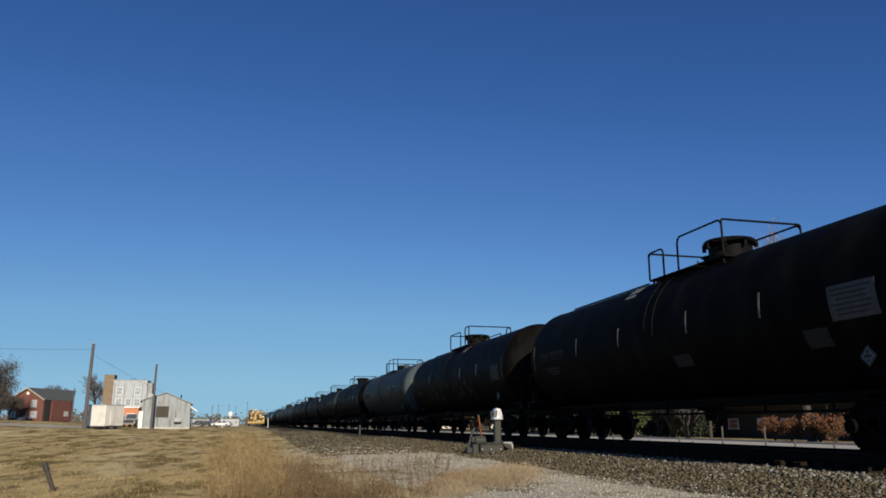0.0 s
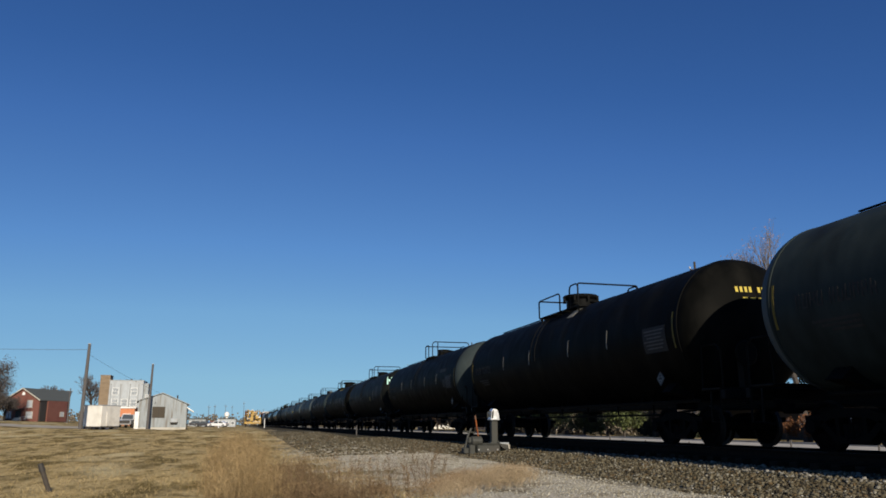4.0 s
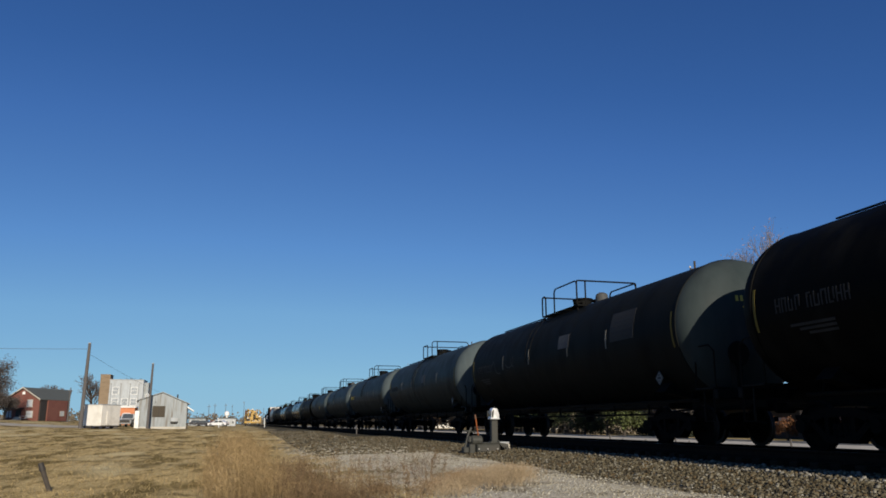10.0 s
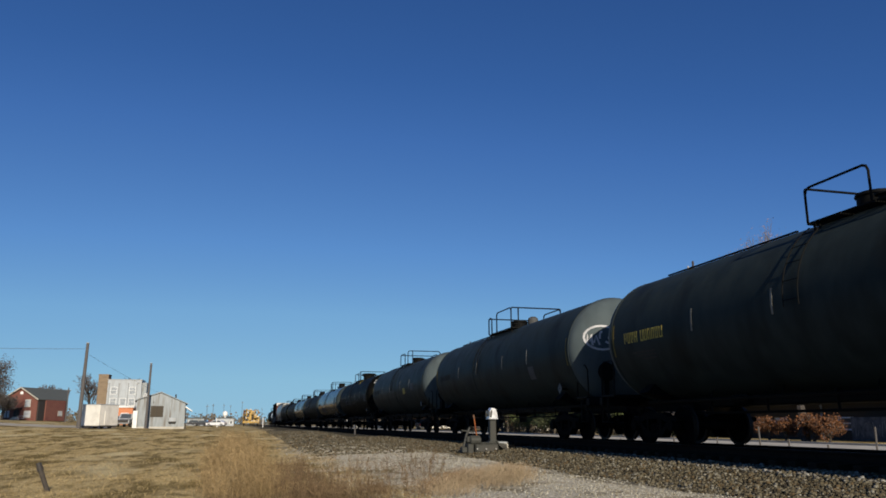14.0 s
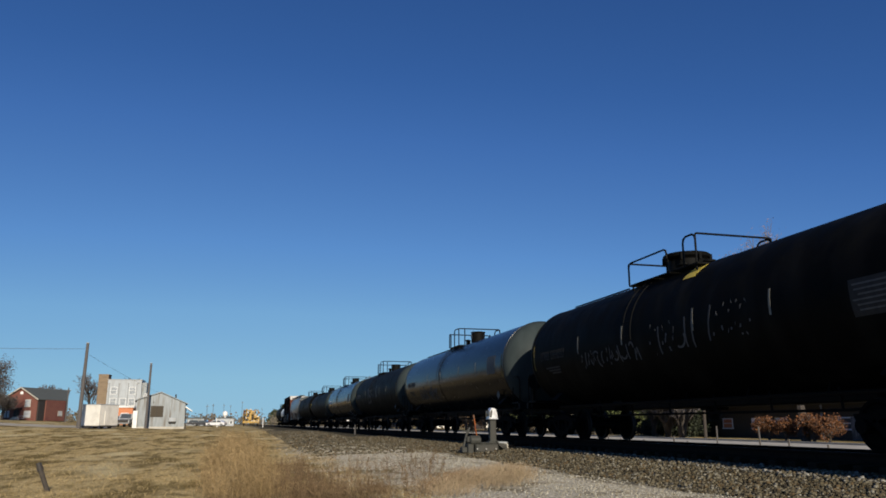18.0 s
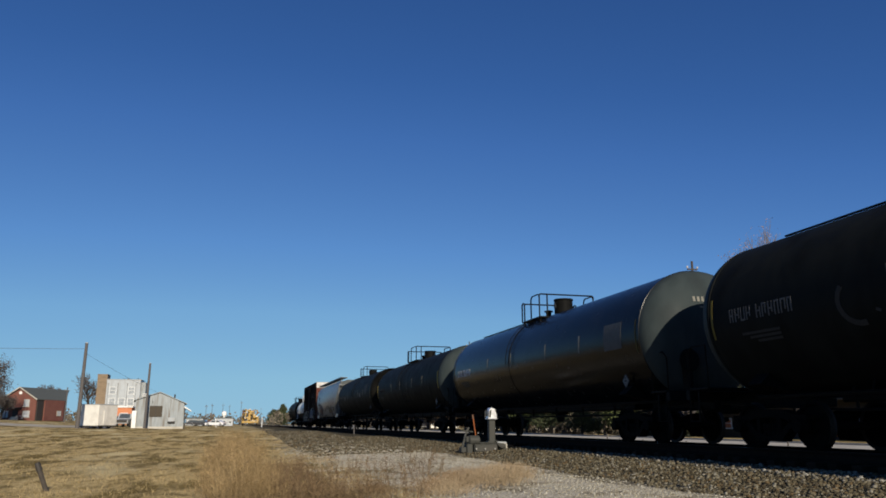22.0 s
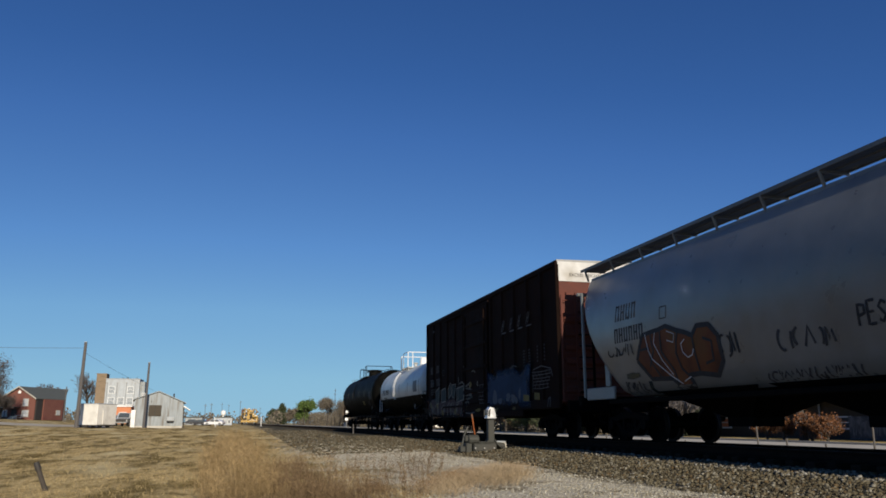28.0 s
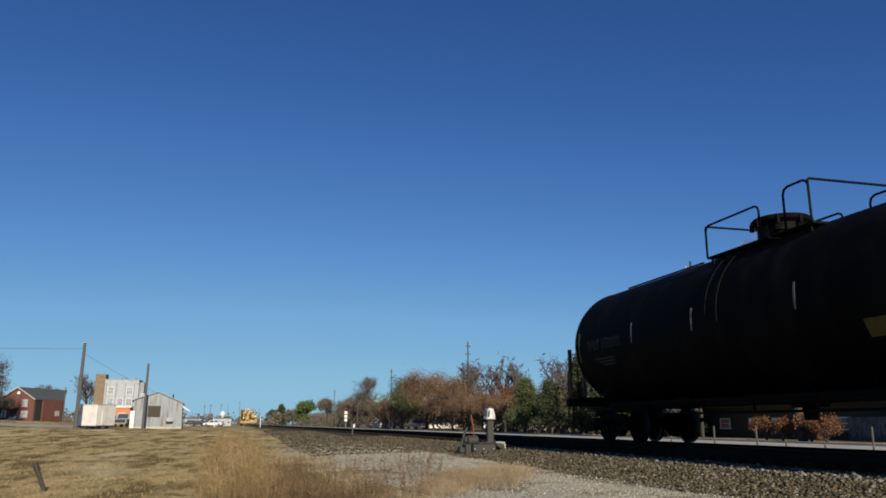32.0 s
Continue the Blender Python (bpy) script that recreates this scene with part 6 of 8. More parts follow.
def hopper_car(label, length):
    """A round-sided covered hopper with a roof walk, its origin on the rail under its middle."""
    rng = random.Random(5)
    half = length / 2
    hs = half - 0.75
    car = thing("hopper_car", label, "hopper car", group="cars of the freight train")
    # side section: bulging from the sill to the eave
    sec = [(-1.18, 1.18)] + [(-1.63 + (z - 2.75) ** 2 / 9.0, z) for z in (1.32, 1.6, 1.95, 2.3, 2.65, 3.0, 3.35, 3.7, 4.0, 4.25, 4.45, 4.6)] + [(-1.0, 4.70), (-0.5, 4.78), (0, 4.80)]
    full = sec + [(-x, z) for x, z in sec[-2::-1]]
    n = len(full)
    body = Shape()
    # ends rounded in plan at the corners: three stations at each end
    st = [(-hs + 0.02, 0.90), (-hs + 0.10, 0.965), (-hs + 0.28, 1.0), (hs - 0.28, 1.0), (hs - 0.10, 0.965), (hs - 0.02, 0.90)]
    slope = lambda z: 2.1 * max(0.0, (4.1 - z) / 2.8) ** 1.4      # the ends run in towards the sill
    pts = [(x * k, y - math.copysign(slope(z), y), z) for y, k in st for x, z in full]
    fs = [(i * n + j, i * n + j + 1, (i + 1) * n + j + 1, (i + 1) * n + j) for i in range(len(st) - 1) for j in range(n - 1)]
    fs += [tuple(range(n)), tuple((len(st) - 1) * n + j for j in range(n))]
    b = part("body", body.add(pts, fs), hopper_paint, car, smooth=True)
    part("side_sill", Shape().box((-1.34, 0, 1.06), (0.08, 2 * hs - 2.6, 0.12), bev=0.02).box((1.34, 0, 1.06), (0.08, 2 * hs - 2.6, 0.12), bev=0.02), truck_steel, b)
    for sd in (-1, 1):
        for sg in (-1, 1):
            part("end_skirt", Shape().box((sd * 1.40, sg * (hs - 0.9), 1.30), (0.06, 1.7, 0.34), bev=0.02), hopper_paint, b)
            part("end_stanchion", Shape().box((sd * 1.42, sg * (hs - 1.42), 1.78), (0.06, 0.26, 0.62), bev=0.015), hopper_paint, b)
    for sd in (-1, 1):
        part("eave_rail", Shape().box((sd * 1.14, 0, 4.66), (0.10, 2 * hs - 0.3, 0.10), bev=0.02), hopper_paint, b)
    # sloping ends, end posts and ladders
    for sg in (-1, 1):
        e = part("end_frame", Shape().box((0, sg * (half - 0.35), 1.12), (2.9, 0.18, 0.30), bev=0.02).box((0, sg * (half - 1.2), 1.0), (0.45, 1.9, 0.4), bev=0.03), truck_steel, car)
        for sd in (-1, 1):
            part("corner_post", Shape().box((sd * 1.42, sg * (hs + 0.06), 2.75), (0.07, 0.08, 3.1), bev=0.02), hopper_paint, e)
            # the ladder's dark steel stands in for the shade at the car's ends
            lad = Shape()
            for k in range(9):
                lad.tube([(sd * 1.40, sg * (half - 0.34), 1.4 + k * 0.34), (sd * 0.95, sg * (half - 0.34), 1.4 + k * 0.34)], 0.016, 5)
            lad.box((sd * 0.95, sg * (half - 0.36), 2.75), (0.06, 0.05, 3.1))
            part("ladder", lad, truck_steel, e)
        part("end_crossbar", Shape().box((0, sg * (half - 0.40), 4.30), (2.9, 0.10, 0.10), bev=0.02), hopper_paint, e)
    # roof walk on brackets, with hatches
    rw = part("roof_walk", Shape().box((-1.27, 0, 5.02), (0.035, 2 * half - 0.8, 0.08)), walk_steel, car, "open grid roof walk")
    part("walk_stringer", Shape().box((-0.64, 0, 5.02), (0.035, 2 * half - 0.8, 0.08)), walk_steel, rw)
    part("walk_stringer", Shape().box((-0.95, 0, 5.02), (0.03, 2 * half - 0.8, 0.05)), walk_steel, rw)
    slat = Shape().box((-0.955, 0, 5.03), (0.59, 0.024, 0.042)).mesh("walk_slat", walk_steel)
    for k in range(int((2 * half - 0.9) / 0.07)):
        part("walk_slat", slat, walk_steel, rw, at=pose(0, -half + 0.45 + k * 0.07, 0))
    part("far_roof_walk", Shape().box((0.95, 0, 5.02), (0.62, 2 * half - 0.8, 0.05)), walk_steel, car)
    for k in range(13):
        yy = -half + 0.7 + (2 * half - 1.4) * k / 12
        part("walk_bracket", Shape().tube([(-1.27, yy, 4.98), (-1.17, yy, 4.66)], 0.035, 5).box((-0.95, yy, 4.97), (0.68, 0.06, 0.05)), hopper_paint, rw)
    for k in range(4):
        part("hatch", Shape().lathe([(0.42, 4.7), (0.42, 4.90), (0.38, 4.93), (0.1, 4.95)], "z", 20, (0, -hs + (k + 0.5) * hs / 2, 0)), hopper_paint, car)
    # discharge bays
    for k in range(3):
        yy = (k - 1) * 4.1
        part("discharge_bay", Shape().add([(x, yy + sy, z) for z, wx, wy in ((1.25, 1.3, 1.9), (0.62, 0.4, 0.45), (0.42, 0.4, 0.45)) for x, sy in ((-wx, -wy), (wx, -wy), (wx, wy), (-wx, wy))],
             [(0, 1, 5, 4), (1, 2, 6, 5), (2, 3, 7, 6), (3, 0, 4, 7), (4, 5, 9, 8), (5, 6, 10, 9), (6, 7, 11, 10), (7, 4, 8, 11), (8, 9, 10, 11)]), truck_steel, car)

    def put(y):
        def go(u, v, out):
            z = v
            for (x0, z0), (x1, z1) in zip(sec, sec[1:]):
                if z0 <= z <= z1:
                    return (x0 + (x1 - x0) * (z - z0) / (z1 - z0) - out, y - u, z)
            return (-1.62 - out, y - u, z)
        return go

    def blob(y, z, w, h, mat, seed):
        r2 = random.Random(seed)
        p = put(y)
        n2 = 36
        ring = [(w / 2 * k * math.cos(a), z + h / 2 * k * math.sin(a)) for a, k in wobble(r2, n2)]
        s = Shape()
        lv = [0, 0.33, 0.66, 1.0]
        o = 0.004 + 0.0015 * (seed % 5)
        s.add([p(u * k, z + (v - z) * k, o) for k in lv for u, v in ring], [(i * n2 + j, i * n2 + (j + 1) % n2, (i + 1) * n2 + (j + 1) % n2, (i + 1) * n2 + j) for i in range(3) for j in range(n2)])
        s.add([p(u, v, 0.0) for u, v in ring] + [p(u, v, o) for u, v in ring], [(j, (j + 1) % n2, n2 + (j + 1) % n2, n2 + j) for j in range(n2)])
        part("spray_paint", s, mat, b, "sprayed colour patch on the side")

    def letters(y, z, size, count, mat):
        """Marks not to be lettered: two uprights and a cross bar for each."""
        for i in range(count):
            u = i * size * 0.68
            for q in (0.0, 0.34):
                bar(b, mat, put(y), [(u + size * q, z - size / 2), (u + size * (q + 0.13), z - size / 2), (u + size * (q + 0.13), z + size / 2), (u + size * q, z + size / 2)], 0.008)
            v = z + (0.36, -0.05, -0.48, 0.36, -0.05)[i % 5] * size
            bar(b, mat, put(y), [(u + size * 0.13, v), (u + size * 0.34, v), (u + size * 0.34, v + size * 0.12), (u + size * 0.13, v + size * 0.12)], 0.0075)

    def stroke(pts, width, mat, out=0.008):
        fine = [(a[0] + (c[0] - a[0]) * k / 4, a[1] + (c[1] - a[1]) * k / 4) for a, c in zip(pts, pts[1:]) for k in range(4)] + [pts[-1]]
        part("spray_stroke", Shape().add(*ribbon([(-y, z) for y, z in fine], put(0), width, out)), mat, b)

    def sheet(y0, y1, z0, z1, mat, label, inside=None, out=0.004):
        """Paint laid on the curved side as a fine grid, cut to an outline if one is given."""
        g, sh = put(0), Shape()
        ny, nz = max(2, int(abs(y1 - y0) / 0.06)), max(2, int((z1 - z0) / 0.06))
        for i in range(ny):
            for j in range(nz):
                a, c = y0 + (y1 - y0) * i / ny, y0 + (y1 - y0) * (i + 1) / ny
                e, f = z0 + (z1 - z0) * j / nz, z0 + (z1 - z0) * (j + 1) / nz
                if inside is None or inside((a + c) / 2, (e + f) / 2):
                    sh.add([g(-a, e, out), g(-c, e, out), g(-c, f, out), g(-a, f, out)], [(0, 1, 2, 3)])
        part("spray_paint", sh, mat, b, label)

    def within(ring):
        def go(y, z):
            hit = False
            for (ya, za), (yb, zb) in zip(ring, ring[1:]):
                if (za > z) != (zb > z) and y < ya + (yb - ya) * (z - za) / (zb - za):
                    hit = not hit
            return hit
        return go
    letters(7.42, 3.33, 0.42, 4, black_mark)
    letters(7.46, 2.74, 0.38, 6, black_mark)
    stroke([(5.16, 2.92), (4.88, 2.92), (4.88, 3.2), (5.16, 3.2), (5.16, 2.92)], 0.025, graff_grey)
    # rust-orange piece with a black outline and thin pale lines
    ring = ((6.41, 2.02), (6.02, 2.61), (5.64, 2.65), (5.27, 2.67), (4.92, 2.72), (4.45, 2.56), (4.16, 2.49), (3.88, 2.39), (3.67, 2.58), (3.24, 2.56), (2.96, 2.30), (2.93, 1.77), (3.22, 1.48), (3.84, 1.56), (4.31, 1.54),
            (4.19, 1.34), (4.43, 1.24), (4.80, 1.35), (5.02, 1.51), (5.89, 1.54), (6.41, 2.02))
    sheet(6.45, 2.9, 1.24, 2.74, rust_piece, "rust-orange sprayed piece", within(ring))
    stroke(ring, 0.11, black_mark)
    for pts in (((5.64, 2.65), (5.57, 2.19), (5.85, 1.83)), ((5.19, 2.62), (5.22, 2.15), (4.83, 1.68), (4.80, 1.35)), ((4.45, 2.56), (4.61, 2.07), (4.51, 1.71), (4.31, 1.54)), ((3.88, 2.39), (3.87, 1.99), (3.84, 1.56)), ((6.17, 2.26), (5.78, 2.28), (5.74, 1.92), (5.44, 1.54)), ((3.5, 2.3), (3.2, 2.2), (3.25, 1.8), (3.55, 1.75))):
        stroke(pts, 0.06, black_mark, 0.0085)
    for pts in (((5.88, 2.62), (5.79, 2.22), (5.69, 2.01), (5.01, 1.57), (4.64, 1.37)), ((4.89, 2.60), (4.58, 2.50), (4.65, 2.31), (4.92, 2.39)), ((5.41, 2.62), (5.51, 2.38), (5.25, 1.96), (4.92, 1.59)),
                ((3.89, 2.10), (3.98, 1.97), (4.17, 1.93), (4.34, 2.07), (4.35, 2.25), (4.18, 2.34)), ((4.55, 1.42), (4.24, 1.51))):
        stroke(pts, 0.022, white_mark, 0.0095)
    # faded mustard and maroon work further on, with black tags between
    yellow_haze = spray_material("yellow_haze", ((0.30, (0.070, 0.068, 0.055)), (0.46, (0.10, 0.085, 0.042)), (0.60, (0.085, 0.080, 0.058)), (0.72, (0.11, 0.088, 0.036))), 1.2, 0.66, (1, 1, 1))
    for y0, y1, z0, z1 in ((-2.9, -4.9, 1.3, 2.6), (-4.2, -5.6, 1.4, 2.3), (-5.9, -8.2, 1.5, 2.5), (7.3, 6.2, 1.5, 1.85)):
        sheet(y0, y1, z0, z1, yellow_haze, "faded mustard sprayed haze", out=0.002 + 0.001 * (y0 < -4) + 0.001 * (y0 < -5))
    for y, z, w, h, mat, sd in ((-5.40, 1.93, 1.12, 0.92, black_mark, 10), (-5.72, 1.42, 0.80, 0.50, black_mark, 15), (-5.40, 1.93, 1.02, 0.82, graff_maroon, 11), (-5.72, 1.42, 0.70, 0.40, graff_maroon, 16)):
        blob(y, z, w, h, mat, sd)
    stroke([(-5.0, 2.1), (-5.3, 1.75), (-5.6, 1.7), (-5.95, 1.85)], 0.05, black_mark, 0.012)
    stroke([(-5.15, 2.25), (-5.45, 2.28), (-5.7, 2.1)], 0.02, placard_grey, 0.012)
    sheet(-5.65, -6.15, 1.72, 1.90, mustard_plate, "mustard sprayed block", out=0.011)
    sprayed_word(rng, lambda u, v, o: put(0)(u, v, o + 0.003), "PESK", 0.83, 2.02, 0.34, 0.21, 0.045, black_mark, b)
    sprayed_word(rng, lambda u, v, o: put(0)(u, v, o + 0.003), "PLEASH", 1.82, 2.06, 0.34, 0.235, 0.045, black_mark, b)
    for y, z, w, h, nst, mt, wd in ((7.15, 2.34, 1.3, 0.34, 7, black_mark, 0.04), (6.75, 1.38, 1.1, 0.34, 8, black_mark, 0.045), (0.45, 1.98, 1.4, 0.4, 6, graff_grey, 0.05), (0.5, 1.36, 2.4, 0.22, 16, graff_grey, 0.04), (2.6, 2.1, 0.6, 0.5, 4, black_mark, 0.05)):
        scribble(rng, lambda u, v, o, g=put(y), z=z: g(u, z + v, o + 0.008), w, h, nst, wd, mt, b, "sprayed stroke on the side")
    sheet(6.12, 5.95, 1.2, 1.5, teal_paint, "teal sprayed smear", out=0.006)
    add_trucks(car, half - 2.6)
    add_couplers(car, half)
    return car


def box_car(label, length):
    """A tall ribbed boxcar, its origin on the rail under its middle."""
    rng = random.Random(8)
    half = length / 2
    hs = half - 0.75
    w, z0, z1 = 1.55, 1.10, 5.61
    car = thing("box_car", label, "boxcar", group="cars of the freight train")
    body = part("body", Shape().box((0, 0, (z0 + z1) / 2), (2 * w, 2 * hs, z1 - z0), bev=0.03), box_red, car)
    # thin sheets that carry the shaded copy of the red
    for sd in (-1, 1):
        part("side_sheet", Shape().box((sd * (w + 0.004), 0, (z0 + z1) / 2), (0.012, 2 * hs - 0.02, z1 - z0 - 0.04)), box_red_shaded, body)
    part("roof", Shape().prism([(-w - 0.03, z1 - 0.04), (w + 0.03, z1 - 0.04), (w + 0.03, z1 + 0.02), (0, z1 + 0.05), (-w - 0.03, z1 + 0.02)], -hs - 0.02, hs + 0.02), galv, body)
    for sd in (-1, 1):
        part("side_sill", Shape().box((sd * (w + 0.03), 0, z0 - 0.02), (0.10, 2 * hs, 0.30), bev=0.02).box((sd * (w + 0.03), 0, z0 - 0.22), (0.08, 2 * hs - 6.4, 0.34), bev=0.03), box_red_shaded, body)
        part("top_chord", Shape().box((sd * (w + 0.03), 0, z1 - 0.10), (0.10, 2 * hs, 0.18), bev=0.02), box_red_shaded, body)
    # side posts on both halves, door in the middle
    for sd in (-1, 1):
        for k in range(14):
            yy = -hs + 0.08 + (2 * hs - 0.16) * k / 13
            if abs(yy) < 1.9:
                continue
            part("side_post", Shape().prism([(sd * w, yy - 0.16), (sd * (w + 0.075), yy - 0.08), (sd * (w + 0.075), yy + 0.08), (sd * w, yy + 0.16)], z0 + 0.1, z1 - 0.15, "z"), box_red_shaded, body)
        d = part("sliding_door", Shape().box((sd * (w + 0.06), 0, (z0 + z1) / 2 - 0.05), (0.07, 3.3, z1 - z0 - 0.5), bev=0.02), box_red_shaded, car)
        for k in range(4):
            part("door_rib", Shape().box((sd * (w + 0.11), 0, z0 + 0.7 + k * 0.95), (0.06, 3.2, 0.16), bev=0.03), box_red_shaded, d)
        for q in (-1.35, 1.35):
            part("lock_bar", Shape().tube([(sd * (w + 0.13), q, z0 + 0.3), (sd * (w + 0.13), q, z1 - 0.5)], 0.03, 6), box_red_shaded, d)
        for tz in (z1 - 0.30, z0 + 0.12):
            part("door_track", Shape().box((sd * (w + 0.08), 1.6, tz), (0.11, 7.0, 0.08)), box_red_shaded, body)
    # ends: ribs, white band on top with the notice
    for sg in (-1, 1):
        for k in range(6):
            part("end_rib", Shape().box((0, sg * (hs + 0.03), z0 + 0.4 + k * 0.44), (2 * w - 0.3, 0.10, 0.22), bev=0.06), box_red, body)
        wb = part("height_band", Shape().box((0, sg * (hs + 0.012), 5.25), (2 * w, 0.02, 0.64)), band_white, body, "white excess-height band")
        if sg < 0:
            cu = bpy.data.curves.new("height_notice", "FONT")
            cu.body, cu.size, cu.align_x, cu.align_y, cu.extrude = "EXCESS HEIGHT CAR", 0.15, "CENTER", "CENTER", 0.003
            cu.materials.append(black_mark)
            t = new("height_notice", cu)
            t.parent = wb
            t.matrix_basis = pose(-0.45, -hs - 0.026, 5.14, 90, 0, 0)
            ls = Shape()
            for k in range(4):
                ls.box((0.95, -hs - 0.015, 4.15 - k * 0.07), (0.55 - 0.08 * (k % 2), 0.006, 0.035))
            part("stencil_lines", ls, white_mark, body)
        e = part("end_sill", Shape().box((0, sg * (half - 0.5), 1.0), (2.9, 0.16, 0.34), bev=0.02).box((0, sg * (half - 1.3), 0.98), (0.45, 1.8, 0.36)), truck_steel, car)
        lad = Shape()
        for k in range(8):
            lad.tube([(-w + 0.05, sg * (half - 0.60), 1.35 + k * 0.42), (-w + 0.5, sg * (half - 0.60), 1.35 + k * 0.42)], 0.016, 5)
        lad.box((-w + 0.03, sg * (half - 0.60), 2.8), (0.05, 0.05, 3.3)).box((-w + 0.52, sg * (half - 0.60), 2.8), (0.05, 0.05, 3.3))
        part("ladder", lad, box_red, e)
    part("underframe", Shape().box((0, 0, 0.92), (0.8, 2 * hs - 1, 0.3)).box((-0.8, 1.5, 0.75), (0.5, 1.2, 0.4), bev=0.08).tube([(-0.9, -3, 0.8), (-0.9, 4, 0.8)], 0.03, 6), truck_steel, car)

    def flat(y, z):
        return lambda u, v, out: (-w - 0.082 - out, y - u, z + v)

    def letters(y, z, size, widths, mat, slant=0.0):
        u = 0
        for wd in widths:
            if wd:
                k = slant * size / 2
                bar(body, mat, flat(y, z), [(u - k, -size / 2), (u + wd * 0.85 - k, -size / 2), (u + wd * 0.85 + k, size / 2), (u + k, size / 2)])
                u += wd * 1.15
            else:
                u += size * 0.5
    def stroke(pts, width, mat, out=0.008):
        """A sprayed line through (along, up) places; it lies over the door where it crosses it."""
        fine = [(a[0] + (b[0] - a[0]) * k / 3, a[1] + (b[1] - a[1]) * k / 3) for a, b in zip(pts, pts[1:]) for k in range(3)] + [pts[-1]]
        out += 0.022 if abs(pts[0][0]) < 1.7 else 0.0
        part("spray_stroke", Shape().add(*ribbon([(-y, z) for y, z in fine], flat(0, 0), width, out)), mat, body)

    def field(pts, mat, out, label="sprayed colour field"):
        g, k = flat(0, 0), len(pts)
        out += 0.022 if abs(pts[0][0]) < 1.7 else 0.0
        part("spray_paint", Shape().add([g(-y, z, out) for y, z in pts] + [g(-y, z, out + 0.003) for y, z in pts], [tuple(range(k, 2 * k))] + [(j, (j + 1) % k, k + (j + 1) % k, k + j) for j in range(k)]), mat, body, label)

    def patch(y, z, pw, ph, mat, seed, out=0.004):
        ring = [(y + pw / 2 * k * math.cos(a), z + ph / 2 * k * math.sin(a)) for a, k in wobble(random.Random(seed), 24)]
        field(ring, mat, out + 0.0006 * (seed % 4))

    def courses(y0, y1, z0, z1, rows, mat):
        """A little brick wall in sprayed lines."""
        dz = (z1 - z0) / rows
        for r in range(rows + 1):
            a, b = y0 + rng.uniform(-0.12, 0.12), y1 + rng.uniform(-0.12, 0.12)
            stroke([(a, z0 + r * dz), ((a + b) / 2, z0 + r * dz + rng.uniform(-0.03, 0.03)), (b, z0 + r * dz)], 0.022, mat)
            y = y0 - (0.12 if r % 2 else 0.26)
            while r < rows and y > y1:
                stroke([(y, z0 + r * dz), (y + 0.01, z0 + (r + 1) * dz)], 0.02, mat, 0.0092)
                y -= rng.uniform(0.24, 0.36)

    def stencil(y, z, size, count, mat, lean=0.0):
        """Marks too small or not to be lettered: two uprights and a cross bar for each."""
        for i in range(count):
            u, k = i * size * 0.66, lean * size / 2
            for q in (0.0, 0.34):
                bar(body, mat, flat(y, z), [(u + size * q - k, -size / 2), (u + size * (q + 0.10) - k, -size / 2), (u + size * (q + 0.10) + k, size / 2), (u + size * q + k, size / 2)])
            v = (0.38, -0.04, -0.46)[(i + count + int(abs(y) * 7)) % 3] * size
            bar(body, mat, flat(y, z), [(u + size * 0.10, v), (u + size * 0.34, v), (u + size * 0.34, v + size * 0.09), (u + size * 0.10, v + size * 0.09)], 0.0055)

    for k in range(4):
        letters(-3.45 - 0.86 * k, 3.80, 0.05, (0.55,), grey_mark, 0.5)
        stencil(-3.5 - 0.86 * k, 4.07, 0.40, 1, grey_mark, 0.5)
    stencil(7.61, 3.09, 0.36, 2, grey_mark)
    stencil(6.45, 3.09, 0.36, 2, grey_mark)
    stencil(7.61, 2.45, 0.36, 3, grey_mark)
    stencil(6.45, 2.45, 0.36, 3, grey_mark)
    for yy, zz in ((5.3, 2.98), (5.3, 2.72)):
        letters(yy, zz, 0.03, (0.36,), faint_mark)
    for yy in (5.30, 5.02):
        letters(yy, 2.85, 0.28, (0.03,), faint_mark)
    letters(7.2, 5.06, 0.10, (0.36,), faint_mark)
    for k in range(3):
        letters(7.55, 2.12 - 0.11 * k, 0.06, (0.2, 0.3, 0.24)[k:] + (0.28,), faint_mark)
    for yy in (-5.65, -6.15):                              # columns of fine stencilled lines
        for k in range(6):
            letters(yy, 2.95 - 0.10 * k, 0.05, (0.10, 0.09), faint_mark)
    for k in range(5):
        letters(-6.95, 3.0 - 0.12 * k, 0.06, (0.10,), faint_mark)
        letters(-7.55, 3.0 - 0.12 * k, 0.06, (0.12,), faint_mark)
    letters(1.70, 2.92, 0.10, (0.12, 0.1), grey_mark)
    for k in range(4):
        letters(-0.21 - 0.28 * k, 2.87, 0.06, (0.19,), faint_mark)
    # first piece: teal letter faces with pale outlines over maroon, mustard blots and pale flashes
    dim_piece = spray_material("dim_piece", ((0.32, (0.012, 0.006, 0.007)), (0.45, (0.036, 0.012, 0.016)), (0.55, (0.05, 0.026, 0.03)), (0.66, (0.022, 0.012, 0.014)), (0.74, (0.05, 0.04, 0.042))), 2.0, 0.30)
    part("spray_paint", Shape().box((-w - 0.084, 4.9, 1.22), (0.004, 7.2, 1.05)), dim_piece, body, "faded maroon ground of a sprayed piece")
